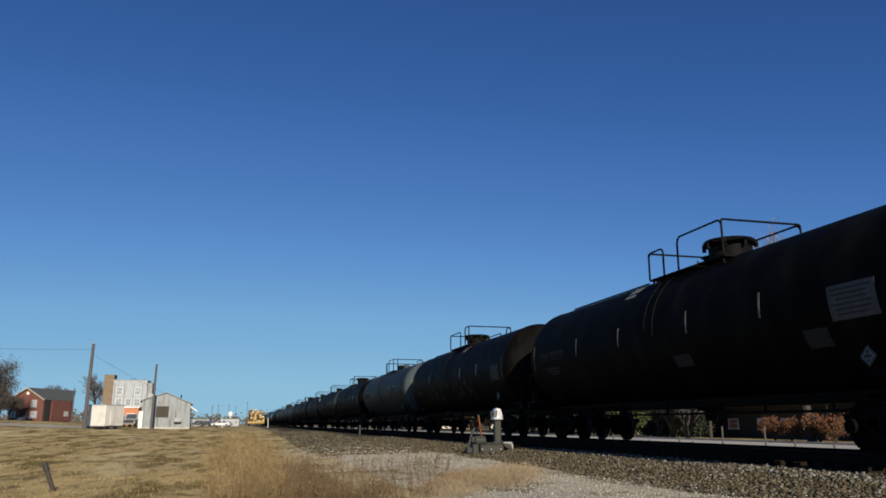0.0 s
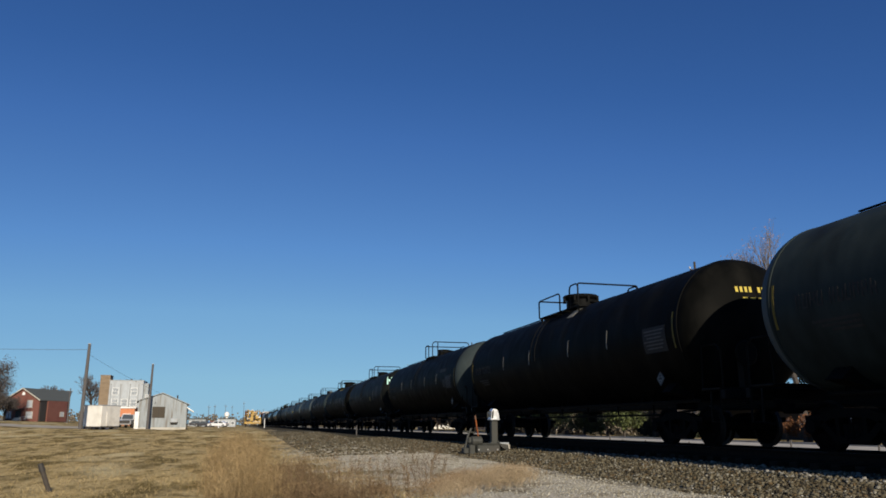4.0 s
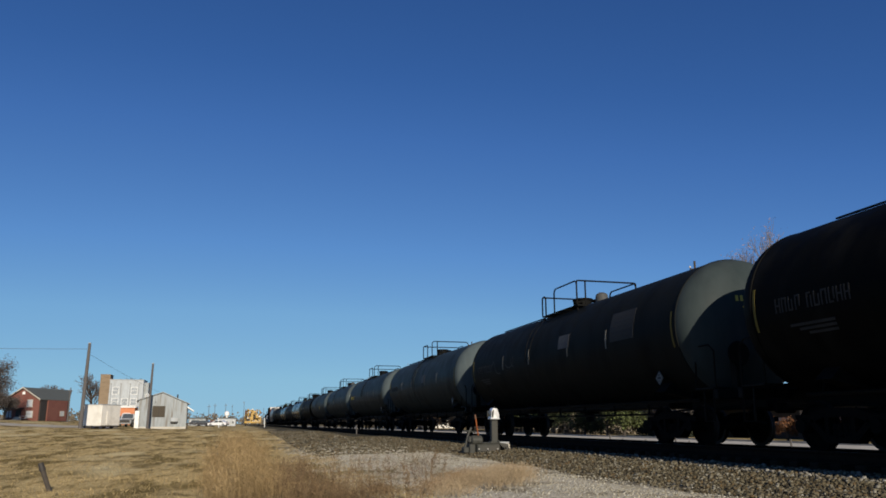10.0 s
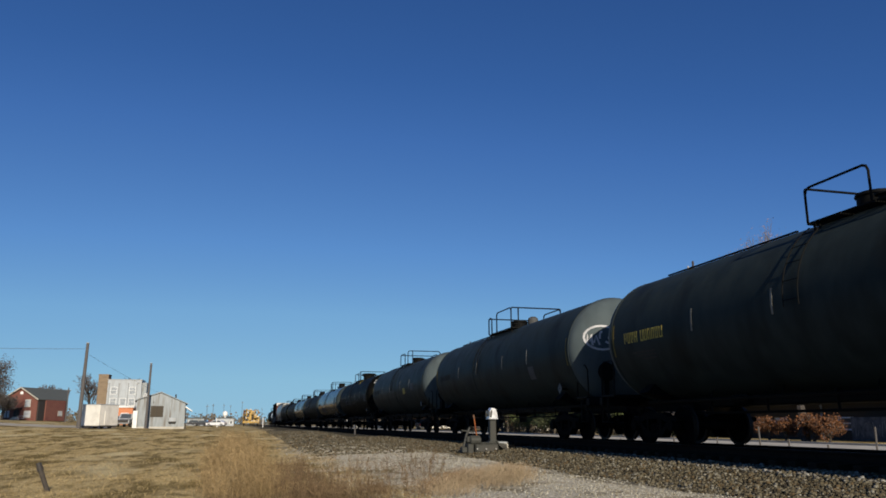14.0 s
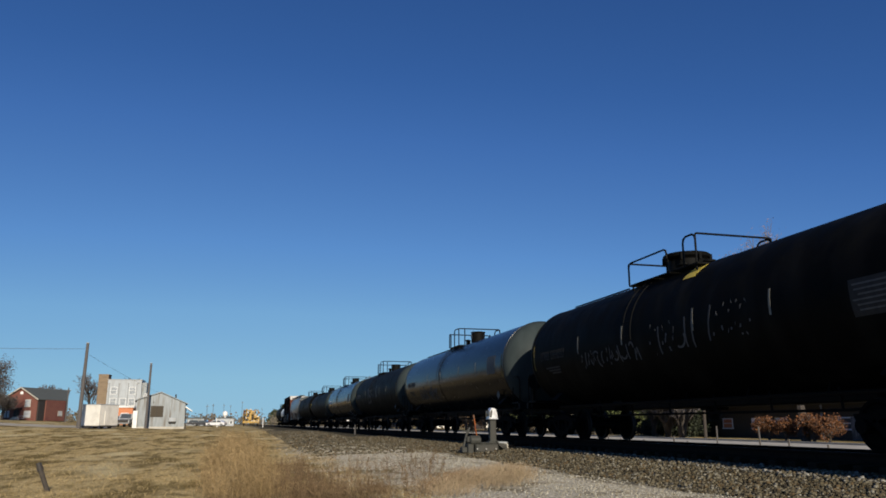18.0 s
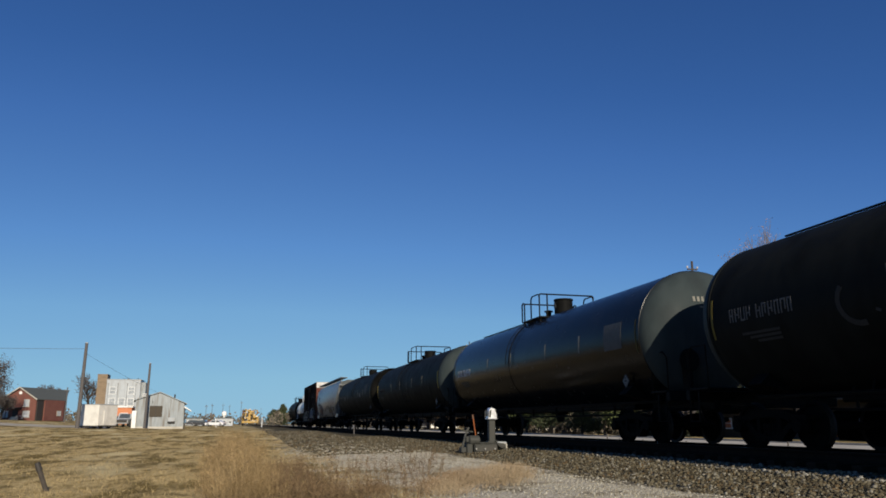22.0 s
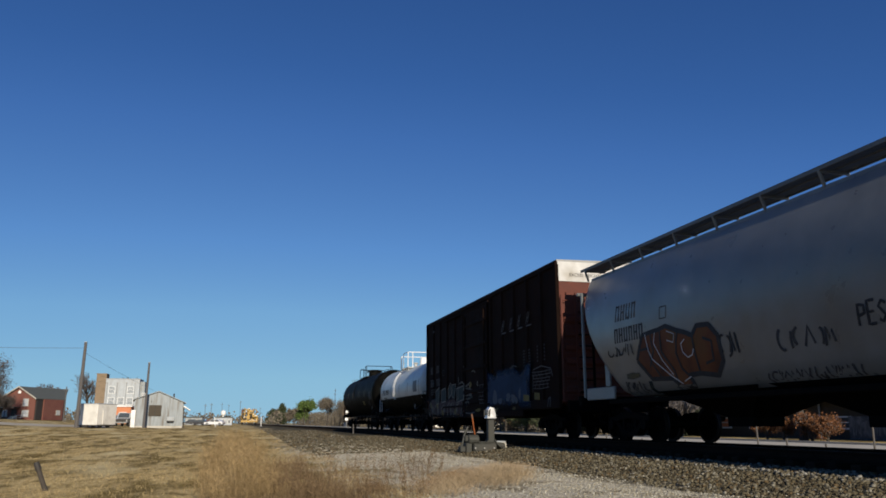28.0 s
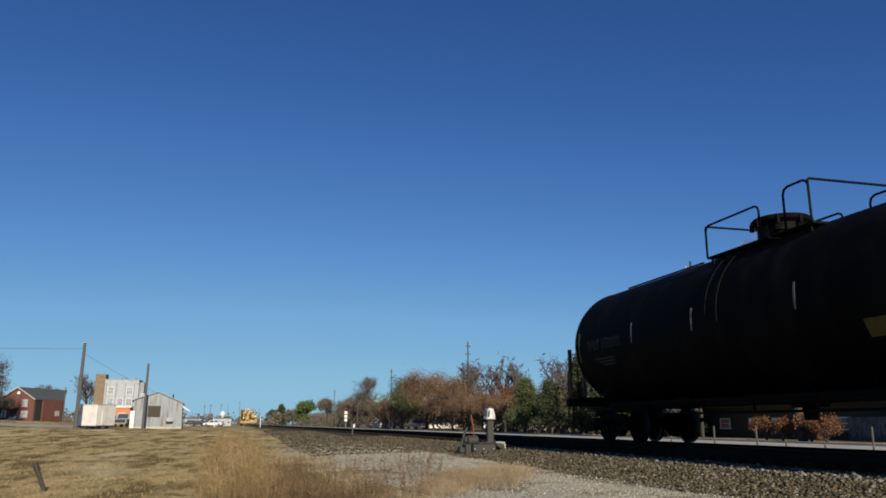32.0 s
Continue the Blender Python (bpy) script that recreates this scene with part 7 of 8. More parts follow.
    for pts in (((6.58, 2.01), (5.86, 2.2), (5.95, 1.45), (6.5, 1.4)), ((5.62, 2.01), (4.73, 2.13), (4.6, 1.5), (5.5, 1.45)), ((4.28, 2.03), (3.79, 2.33), (3.65, 1.79), (4.2, 1.6)),
                ((3.6, 2.2), (2.94, 2.23), (3.2, 1.57), (3.6, 1.7)), ((2.9, 2.0), (1.65, 2.1), (1.7, 1.5), (2.8, 1.4))):
        field(pts, teal_paint, 0.0035, "dark teal letter face")
        stroke(list(pts) + [pts[0]], 0.035, pale_mark)
    stroke([(2.47, 2.5), (2.58, 1.5)], 0.03, pale_mark, 0.011)
    stroke([(2.29, 2.19), (1.95, 2.28), (1.61, 2.15), (1.62, 1.8), (1.67, 1.42)], 0.04, pale_mark, 0.011)
    for k in range(11):
        y = 7.9 - 0.58 * k + rng.uniform(-0.1, 0.1)
        h2 = rng.uniform(0.25, 0.5)
        stroke([(y, 0.85), (y - rng.uniform(-0.2, 0.25), 0.85 + h2), (y - rng.uniform(0.1, 0.4), 1.0 + h2)], 0.035, pale_mark, 0.0115)
        if k % 2:
            field([(y + 0.15, 1.05), (y - 0.12, 0.98), (y - 0.05, 1.30), (y + 0.08, 1.42)], grey_mark, 0.0055, "pale sprayed flash")
    for yy, zz in ((7.48, 1.33), (6.23, 1.30), (5.23, 0.98), (3.06, 0.99)):
        patch(yy, zz, 0.42, 0.26, mustard_plate, int(yy * 10), 0.006)
    courses(1.45, 0.75, 1.2, 2.1, 6, pale_mark)
    stroke([(1.4, 2.0), (0.95, 2.1), (0.68, 2.2)], 0.03, pale_mark, 0.011)
    patch(0.62, 1.75, 0.42, 0.5, grey_mark, 31, 0.006)
    patch(0.59, 2.08, 0.34, 0.26, mustard_plate, 33, 0.007)
    patch(0.30, 1.80, 0.25, 0.22, spray_rust, 35, 0.007)
    patch(0.55, 1.56, 0.8, 0.10, teal_paint, 38, 0.007)
    stroke([(0.36, 2.62), (0.1, 2.68), (-0.09, 2.55)], 0.03, pale_mark, 0.011)
    letters(0.30, 2.40, 0.08, (0.1, 0.1, 0.1), pale_mark)
    stroke([(-0.34, 2.1), (-0.41, 2.2), (-0.48, 2.1), (-0.41, 1.98), (-0.34, 2.1)], 0.025, pale_mark, 0.011)
    courses(-0.5, -1.3, 1.28, 2.0, 5, grey_mark)
    patch(-0.45, 1.01, 0.7, 0.16, mustard_plate, 41, 0.006)
    stroke([(1.3, 0.92), (0.73, 0.89), (0.0, 0.93)], 0.05, grey_mark, 0.011)
    # second piece: dark blue with pale blotches, mustard blocks and brick courses beside it
    blue_piece = spray_material("blue_piece", ((0.30, (0.003, 0.006, 0.014)), (0.44, (0.006, 0.017, 0.044)), (0.58, (0.010, 0.030, 0.074)), (0.70, (0.006, 0.018, 0.046))), 0.8, 0.28, (1, 0.9, 1.3))
    part("spray_paint", Shape().box((-w - 0.084, -3.95, 1.75), (0.004, 5.2, 1.75)), blue_piece, body, "soft-edged dark blue sprayed piece")
    for yy, zz, pw, ph, sd2 in ((-2.55, 1.45, 0.5, 0.7, 3), (-3.15, 1.30, 0.5, 0.28, 4), (-4.05, 1.42, 0.55, 0.3, 5), (-4.6, 1.36, 0.6, 0.3, 6), (-5.25, 1.50, 0.22, 0.5, 7), (-4.9, 1.25, 0.25, 0.2, 8)):
        patch(yy, zz, pw, ph, haze_blue, sd2, 0.005)
    stroke([(-4.3, 2.42), (-4.65, 2.52), (-5.0, 2.46)], 0.03, grey_mark)
    stroke([(-4.3, 1.28), (-4.65, 1.44), (-5.0, 1.32), (-4.95, 1.18)], 0.04, grey_mark)
    field([(-5.6, 1.24), (-6.15, 1.22), (-6.15, 1.42), (-5.6, 1.46)], mustard_plate, 0.006, "mustard sprayed block")
    field([(-6.64, 1.26), (-7.1, 1.24), (-7.1, 1.46), (-6.64, 1.5)], mustard_plate, 0.006, "mustard sprayed block")
    for yy in (-2.75, -4.65):
        patch(yy, 1.0, 0.4, 0.12, graff_mustard, 50, 0.006)
    courses(-6.5, -8.0, 1.62, 2.16, 5, grey_mark)
    stroke([(-6.5, 1.5), (-6.6, 2.25), (-7.3, 2.33), (-8.1, 2.2), (-8.22, 1.95)], 0.03, grey_mark)
    stroke([(-7.75, 1.0), (-7.85, 1.25), (-8.0, 1.3), (-7.95, 1.0)], 0.04, grey_mark)
    add_trucks(car, half - 2.6)
    add_couplers(car, half)
    return car


B, G, S, O, D, K = tank_black, tank_head_sunlit, tank_gloss, tank_olive, tank_head_sunlit_dark, tank_soot
CARS = []  # moment at which the far end of each shell passes the eye, then what the car is
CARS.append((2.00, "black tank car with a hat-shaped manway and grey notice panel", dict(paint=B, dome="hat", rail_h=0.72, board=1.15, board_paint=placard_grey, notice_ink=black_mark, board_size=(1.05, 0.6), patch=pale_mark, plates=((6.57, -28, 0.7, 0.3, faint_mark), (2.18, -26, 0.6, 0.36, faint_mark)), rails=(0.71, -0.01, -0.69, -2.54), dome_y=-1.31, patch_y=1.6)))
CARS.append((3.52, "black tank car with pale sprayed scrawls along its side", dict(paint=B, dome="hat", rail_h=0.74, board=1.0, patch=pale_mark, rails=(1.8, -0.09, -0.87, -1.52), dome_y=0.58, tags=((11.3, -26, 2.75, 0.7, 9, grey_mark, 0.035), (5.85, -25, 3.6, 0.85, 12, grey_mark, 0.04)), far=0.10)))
# shell in a darker grey for its shade, heads in a paler one for sun
CARS.append((5.01, "weathered grey tank car with jacket bands and small manway", dict(paint=O, head_tone=G, dome="low", bands=(0.0, 0.7), plates=((4.9, 6, 0.6, 0.36, mustard_plate), (3.6, 0, 0.7, 0.4, faint_mark)), mark=faint_mark, rails=(0.97, 0.74, -0.03, -1.75), vent=-1.36, near=0.38)))
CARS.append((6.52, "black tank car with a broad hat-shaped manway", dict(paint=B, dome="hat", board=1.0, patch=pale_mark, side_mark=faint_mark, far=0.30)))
CARS.append((8.05, "dull black tank car with a low manway and diamond placards", dict(paint=B, dome="low", head_tone=D, board=1.2, plates=((2.3, 14, 1.1, 0.16, faint_mark), (2.0, -8, 0.5, 0.4, faint_mark)), mark=faint_mark, rails=(-0.07, -0.8, -1.6, -1.7), dome_y=-0.2, near=0.22)))
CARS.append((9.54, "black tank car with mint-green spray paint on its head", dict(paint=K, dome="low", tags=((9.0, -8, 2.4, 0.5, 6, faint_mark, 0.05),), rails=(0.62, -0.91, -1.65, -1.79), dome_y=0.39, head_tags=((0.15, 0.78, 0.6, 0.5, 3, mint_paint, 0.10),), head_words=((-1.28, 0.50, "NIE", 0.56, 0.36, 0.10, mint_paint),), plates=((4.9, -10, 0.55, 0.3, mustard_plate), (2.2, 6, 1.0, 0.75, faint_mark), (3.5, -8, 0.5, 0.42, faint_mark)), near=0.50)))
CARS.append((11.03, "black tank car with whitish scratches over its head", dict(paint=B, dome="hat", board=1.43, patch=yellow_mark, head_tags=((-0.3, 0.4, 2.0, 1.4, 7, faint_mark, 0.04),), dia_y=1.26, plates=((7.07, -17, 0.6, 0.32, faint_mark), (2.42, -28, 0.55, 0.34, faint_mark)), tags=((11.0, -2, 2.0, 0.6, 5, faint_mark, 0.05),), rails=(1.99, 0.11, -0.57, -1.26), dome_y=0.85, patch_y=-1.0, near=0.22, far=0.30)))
CARS.append((12.53, "black tank car with low manway, its head in a dark grey sunlit tone", dict(paint=K, dome="low", head_tone=D, plates=((6.4, 10, 0.8, 0.42, grey_mark), (2.6, 12, 1.3, 0.8, faint_mark)), tags=((12, 0, 3.0, 0.8, 5, faint_mark, 0.05),), rails=(1.3, 0.99, 0.23, -1.6), vent=-1.24, near=0.20, mark_z=0.6)))
CARS.append((14.02, "charcoal tank car with paired side ladders and low manway", dict(paint=O, head_tone=G, dome="low", bands=(0.6,), plates=((6.4, 6, 0.8, 0.4, grey_mark),), rails=(0.63, -0.4, -1.32, -1.45), near=0.36, far=-0.10)))
CARS.append((15.52, "smooth charcoal-grey tank car with low manway", dict(paint=O, head_tone=G, dome="low", side_mark=yellow_mark, rails=(0.79, -0.75, -1.44, -1.56), near=0.20, far=-0.10)))
CARS.append((17.00, "charcoal-grey tank car with a white sprayed ring on its head", dict(paint=O, head_tone=G, dome="low", bands=(1.6,), plates=((3.2, -18, 0.5, 0.45, grey_mark),), rails=(1.08, 0.69, 0.05, -1.7), vent=-1.37, head_tags=((-0.8, 0.32, 0.9, 0.5, 5, white_mark, 0.06),), head_rings=((-0.80, 0.32, 0.52, 0.36, 0.06, white_mark),), near=0.50)))
CARS.append((18.48, "olive-grey tank car with worn yellow stripes", dict(paint=O, head_tone=G, dome="low", bands=(-0.4,), tick=pale_mark, plates=((5.0, -10, 0.6, 0.35, yellow_mark), (2.8, -4, 0.7, 0.4, grey_mark)), rails=(0.7, -0.63, -1.35, -1.48), near=0.20)))
CARS.append((19.97, "black tank car with white scrawl on head and side", dict(paint=B, dome="hat", board=1.0, patch=yellow_mark, dia_y=0.85, rails=(1.93, -0.02, -0.78, -1.31), dome_y=0.71, head_words=((-1.15, 0.62, "TICK", 0.30, 0.22, 0.05, white_mark),), head_rings=((-0.86, 1.06, 0.13, 0.05, 0.04, white_mark),), head_tags=((-0.6, 0.34, 0.95, 0.32, 6, white_mark, 0.05),), tags=((10.3, -14, 3.4, 0.5, 15, grey_mark, 0.045), (7.0, -8, 2.0, 0.8, 7, grey_mark, 0.05), (4.9, -4, 1.5, 0.85, 5, grey_mark, 0.05)), near=0.10, far=-0.08)))
# the grey head stands in for the sunlit sheen on the gloss
CARS.append((21.57, "glossy black tank car reflecting the sky, tall manway", dict(paint=S, head_tone=D, dome="can", rail_h=0.70, r=1.66, zc=2.71, gap=2.8, bands=(0.9,), mark=pale_mark, side_mark=grey_mark, tags=((11.0, -16, 3.0, 0.9, 6, grey_mark, 0.07),), plates=((1.4, 2, 1.0, 0.7, placard_grey),), rails=(1.07, 0.81, 0.15, -0.63), dome_y=-0.46, words=((14.0, -24, "BADK", 0.62, 0.45, 0.06, grey_mark), (12.0, -26, "WBSK", 0.6, 0.45, 0.06, grey_mark)), far=0.15)))
CARS.append((23.17, "black tank car with sprayed side, its head in a grey-green sunlit tone", dict(paint=K, head_tone=D, dome="can", rail_h=0.70, r=1.64, zc=2.69, gap=3.3, bands=(0.6,), side_mark=grey_mark, mark=faint_mark, tags=((8.0, 0, 2.6, 1.1, 4, grey_mark, 0.1), (12.4, -4, 2.0, 1.0, 3, faint_mark, 0.1)), rails=(1.27, 0.84, 0.18, -0.88), words=((11.2, -4, "25", 1.0, 0.8, 0.16, grey_mark),), far=-0.15, mark_z=0.35, can_h=0.46)))
# head again in the grey that imitates sun on gloss
CARS.append((24.75, "glossy black tank car with white stencilled marks", dict(paint=S, head_tone=D, dome="can", rail_h=0.70, r=1.66, zc=2.71, gap=2.8, bands=(0.9,), mark=pale_mark, side_mark=white_mark, plates=((1.4, 2, 1.0, 0.7, placard_grey),), rails=(0.88, 0.63, -0.03, -0.84), dome_y=-0.62, near=0.23, far=-0.25, rim_tick=graff_mustard)))
CARS.append((26.30, "black tank car with tall manway, its head in a grey-green sunlit tone", dict(paint=K, head_tone=D, dome="can", rail_h=0.70, r=1.66, zc=2.71, gap=2.8, bands=(0.2,), mark=faint_mark, tags=((7.0, -4, 3.0, 0.8, 5, faint_mark, 0.06),), near=0.16, mark_z=0.35, rim_tick=yellow_mark, rails=(1.24, 0.98, 0.29, -1.1), dome_y=-0.38, can_h=0.46)))
CARS.append((27.97, "long black tank car with white marks on its head", dict(paint=K, head_tone=B, dome="can", r=1.72, zc=2.85, gap=2.8, bands=(-0.9,), mark=white_mark, tick=pale_mark, plates=((13.6, -6, 0.45, 0.35, placard_grey), (2.2, 8, 1.1, 0.7, faint_mark), (5.0, -4, 0.5, 0.3, grey_mark)), rails=(-0.3, -0.99, -1.68, -1.83), dome_y=-0.45, can_h=0.46)))
CARS.append((29.63, "light grey covered hopper with orange and maroon spray paint", "hopper"))
CARS.append((31.11, "rust-red ribbed boxcar with white band on its end", "box"))
CARS.append((32.24, "white pressure tank car with black lower half", dict(paint=tank_white, r=1.50, zc=2.54, two_tone=True, flange=False, side_size=0.325, ticks=(2.96, 5.38, 8.2), top_metal=pale_deck, dome="ball", metal=steel_black, rail_paint=white_paint, dome_paint=white_paint, tick=black_mark, mark=black_mark, side_mark=black_mark, rail_h=0.82, plates=((1.08, 0, 0.95, 0.62, placard_face),), gap=3.0, rails=(1.1, 0.96, 0.42, -0.93), dome_y=-0.72, rim_tick=black_mark)))
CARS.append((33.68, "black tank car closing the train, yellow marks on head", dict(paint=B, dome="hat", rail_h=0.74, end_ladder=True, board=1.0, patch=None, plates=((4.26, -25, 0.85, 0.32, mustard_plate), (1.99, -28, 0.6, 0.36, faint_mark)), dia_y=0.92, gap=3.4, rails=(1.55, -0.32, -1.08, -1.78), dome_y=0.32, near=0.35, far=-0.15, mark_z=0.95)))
train = []
back = 0.50 * SPEED + 1.25                      # where the coupling at the near end of the next car lies
for i, (far, text, spec) in enumerate(CARS):
    end = 0.75 if isinstance(spec, str) else spec.get("gap", 3.25) / 2
    front = far * SPEED + end - (0 if isinstance(spec, str) else 0.5)
    if spec == "hopper":
        car = hopper_car(text, front - back)
    elif spec == "box":
        car = box_car(text, front - back)
    else:
        spec["seed"] = i
        car = tank_car(text, front - back, spec)
    train.append((car, (front + back) / 2))
    back = front


def motions():
    """The train rolls past at a steady pace; its wheels turn."""
    for car, start in train:
        rows = [(t, pose(TX, start - SPEED * t, RAIL)) for t in (0, 8, 16, 24, 32)]
        walk(car, rows)
    lead = wheelsets[0]
    walk(lead, [(k / 30, pose(0, 0, 0, math.degrees(SPEED / WHEEL_R) * k / 30)) for k in range(0, 961)])
    for w in wheelsets[1:]:
        w.rotation_mode = "QUATERNION"
        w.animation_data_create()
        w.animation_data.action = lead.animation_data.action
        w.animation_data.action_slot = lead.animation_data.action_slot



# ---- small things beside the track ----
def switch_machine():
    x, y = 8.42, 25.9
    z = gz(x, y)
    s = thing("switch_machine", "grey trackside switch machine with a hooded silver lamp", "signal", pose(x, y, z - 0.03))
    g1 = material("machine_grey", (0.02, 0.021, 0.017), (0.036, 0.037, 0.031), 8, 0.7, bump=0.15, stain=(0.045, 0.038, 0.03))
    silver = material("silver_paint", (0.55, 0.56, 0.57), (0.66, 0.67, 0.68), 8, 0.35, metal=0.5)
    b = part("base_box", Shape().box((-0.05, 0, 0.16), (0.85, 0.5, 0.30), bev=0.05).box((-0.05, 0, 0.33), (0.78, 0.44, 0.05), bev=0.02), g1, s)
    part("end_box", Shape().box((-0.62, 0.0, 0.14), (0.22, 0.42, 0.34), bev=0.03), g1, b)
    part("motor_cover", Shape().lathe([(0.12, -0.2), (0.17, -0.16), (0.17, 0.16), (0.12, 0.2)], "x", 14, (-0.45, -0.1, 0.42)), g1, b)
    part("foot_plate", Shape().prism([(0.40, 0.34), (0.66, 0.30), (0.70, 0.0), (0.60, 0.0), (0.56, 0.2), (0.40, 0.22)], -0.22, 0.22), g1, b)
    part("brace", Shape().tube([(0.30, -0.2, 0.42), (0.40, -0.26, 0.25), (0.52, -0.26, 0.16), (0.64, -0.24, 0.2)], 0.025, 6), g1, b)
    for q in (-0.42, -0.1, 0.25):
        part("bolt", Shape().lathe([(0.03, 0.0), (0.03, 0.05)], "y", 6, (q, -0.30, 0.14)), galv, b)
    part("post", Shape().box((0.22, 0, 0.75), (0.23, 0.20, 0.86), bev=0.02).box((0.22, 0, 0.36), (0.34, 0.3, 0.06), bev=0.01), g1, s)
    hd = part("lamp_hood", Shape().prism([(0.07, 1.14), (0.37, 1.14), (0.37, 1.27), (0.31, 1.48), (0.17, 1.52), (0.10, 1.42)], -0.15, 0.15).box((0.21, -0.02, 1.15), (0.34, 0.36, 0.05), bev=0.015), silver, s, "bright silver sheet-metal hood")
    part("hood_cheek", Shape().prism([(0.09, 1.20), (0.15, 1.20), (0.18, 1.46), (0.12, 1.42)], -0.17, -0.148), g1, hd)
    part("lens", Shape().lathe([(0.03, 0.0), (0.09, 0.02), (0.09, 0.06)], "x", 14, (0.02, 0, 1.32)), glass, hd)
    part("lens_guard", Shape().tube([(0.10, 0, 1.42), (0.0, 0, 1.40), (0.0, 0, 1.20)], 0.02, 6), g1, hd)
    st = part("hand_lever", Shape().tube([(-0.36, -0.1, 0.45), (-0.42, -0.1, 0.8), (-0.47, -0.1, 1.18)], 0.022, 6, 0.026), graff_orange, s, "faded orange hand lever")
    part("lever_grip", Shape().tube([(-0.47, -0.1, 1.14), (-0.49, -0.1, 1.28)], 0.032, 6), rust, st)
    part("lever_stand", Shape().box((-0.62, 0, 0.45), (0.26, 0.3, 0.22), bev=0.04).tube([(-0.85, 0, 0.1), (-0.72, 0, 0.6), (-0.6, 0, 0.85)], 0.04, 6).tube([(-0.9, 0, 0.75), (-0.45, 0, 0.7)], 0.03, 6).box((-0.82, 0, 0.1), (0.2, 0.3, 0.2), bev=0.03), g1, s)
    part("throw_rod", Shape().tube([(0.5, 0.1, 0.2), (2.2, 0.1, 0.28)], 0.03, 6), truck_steel, s)
    r = thing("pale_box", "low pale junction box lying beside the switch machine", "junction box", pose(9.05, 26.2, gz(9.05, 26.2)))
    part("box", Shape().box((0, 0, 0.12), (0.42, 0.5, 0.22), bev=0.05), concrete, r)
    part("lid", Shape().box((0, 0, 0.25), (0.36, 0.44, 0.06), bev=0.02), pale_metal, r)


switch_machine()
px, py = -3.35, 16.75
stub = thing("leaning_post", "short dark brown metal post with black cap leaning in the grass", "post", pose(px, py, gz(px, py) - 0.17, 0, -22, 0))
part("shaft", Shape().tube([(0, 0, 0), (0, 0, 0.62)], 0.045, 10), bark, stub)
part("cap", Shape().tube([(0, 0, 0.60), (0, 0, 0.70), (0, 0, 0.76)], 0.06, 10, 0.045), dark_trim, stub)


# ---- sleepers ----
bed = thing("track_sleepers", "row of dark creosoted wooden sleepers under the rails", "sleepers", pose(TX, 0, RAIL), kind="structure")
SLEEPER = Shape().box((0, 0, -0.265), (2.6, 0.23, 0.17), bev=0.015).mesh("sleeper", tie_wood)
srng = random.Random(3)
for k in range(290):
    part("sleeper", SLEEPER, tie_wood, bed, at=pose(srng.uniform(-0.04, 0.04), -6 + k * 0.53, srng.uniform(-0.01, 0.01), 0, 0, srng.uniform(-1, 1)))
rest = Shape()
for k in range(700):
    rest.box((0, 148 + k * 0.53, -0.265), (2.6, 0.23, 0.17))
tagged(part("sleeper_row", rest, tie_wood, bed), kind="stuff")


# ---- loose stone, grass and weeds ----
def pebbles(name, label, mat, seed, x, y, r, sink=0.35, squash=0.75):
    """Broken stone: each piece a jittered block of eight corners."""
    g = np.random.default_rng(seed)
    n = len(x)
    cube = np.array([(a, b, c) for a in (-1, 1) for b in (-1, 1) for c in (-1, 1)], dtype=float)
    v = cube[None] * g.uniform(0.3, 1.15, (n, 8, 3))
    ang = g.uniform(0, 6.283, n)
    tilt = g.uniform(-0.7, 0.7, n)
    c, s = np.cos(tilt)[:, None], np.sin(tilt)[:, None]
    v = np.stack([v[..., 0] * c - v[..., 2] * s, v[..., 1], v[..., 0] * s + v[..., 2] * c], -1)
    c, s = np.cos(ang)[:, None], np.sin(ang)[:, None]
    v = np.stack([v[..., 0] * c - v[..., 1] * s, v[..., 0] * s + v[..., 1] * c, v[..., 2] * squash], -1) * r[:, None, None] * 0.85
    v += np.stack([x, y, ground_z(x, y) + r * (0.6 - sink)], -1)[:, None, :]
    q = np.array([(0, 1, 3, 2), (4, 6, 7, 5), (0, 4, 5, 1), (2, 3, 7, 6), (1, 5, 7, 3)])      # the buried side stays open
    f = (np.arange(n)[:, None, None] * 8 + q[None]).reshape(-1, 4)
    tagged(new(name, big_mesh(name, v.reshape(-1, 3), f, mat)), label, "gravel", kind="stuff")


g7 = np.random.default_rng(7)
n = 47000
by = 6 + 46 * g7.uniform(0, 1, n) ** 1.6
bx = g7.uniform(7.0, 10.3, n)
br = (0.010 + 0.026 * g7.uniform(0, 1, n) ** 2.6) * (1 + by / 110)
pebbles("ballast", "broken brown and grey ballast stone along the track", ballast_stone, 8, bx, by, br, g7.uniform(-0.5, 0.7, n))
n = 6500
cry = 6 + 26 * g7.uniform(0, 1, n) ** 1.3
pebbles("crest_ballast", "larger pale and grey ballast stone on the crest of the bank", crest_stone, 11, 10.05 - 1.0 * g7.uniform(0, 1, n) * np.clip(1.25 - cry / 30, 0.15, 1), cry, (0.013 + 0.03 * g7.uniform(0, 1, n) ** 1.6), g7.uniform(-0.5, 0.5, n))
n = 6000
by2 = g7.uniform(28, 75, n)
pebbles("trackside_stone", "scattered brown stone beside the bank", ballast_stone, 19, g7.uniform(2.8, 7.4, n), by2, g7.uniform(0.02, 0.05, n) * (1 + by2 / 90))
n = 9000
by = 6 + 60 * g7.uniform(0, 1, n) ** 1.6
pebbles("ballast_far_side", "ballast stone between and beyond the rails", ballast_stone, 9, g7.uniform(10.4, 14.4, n), by, g7.uniform(0.02, 0.05, n))
n = 21000
gy = 8.5 + 30 * g7.uniform(0, 1, n) ** 1.5
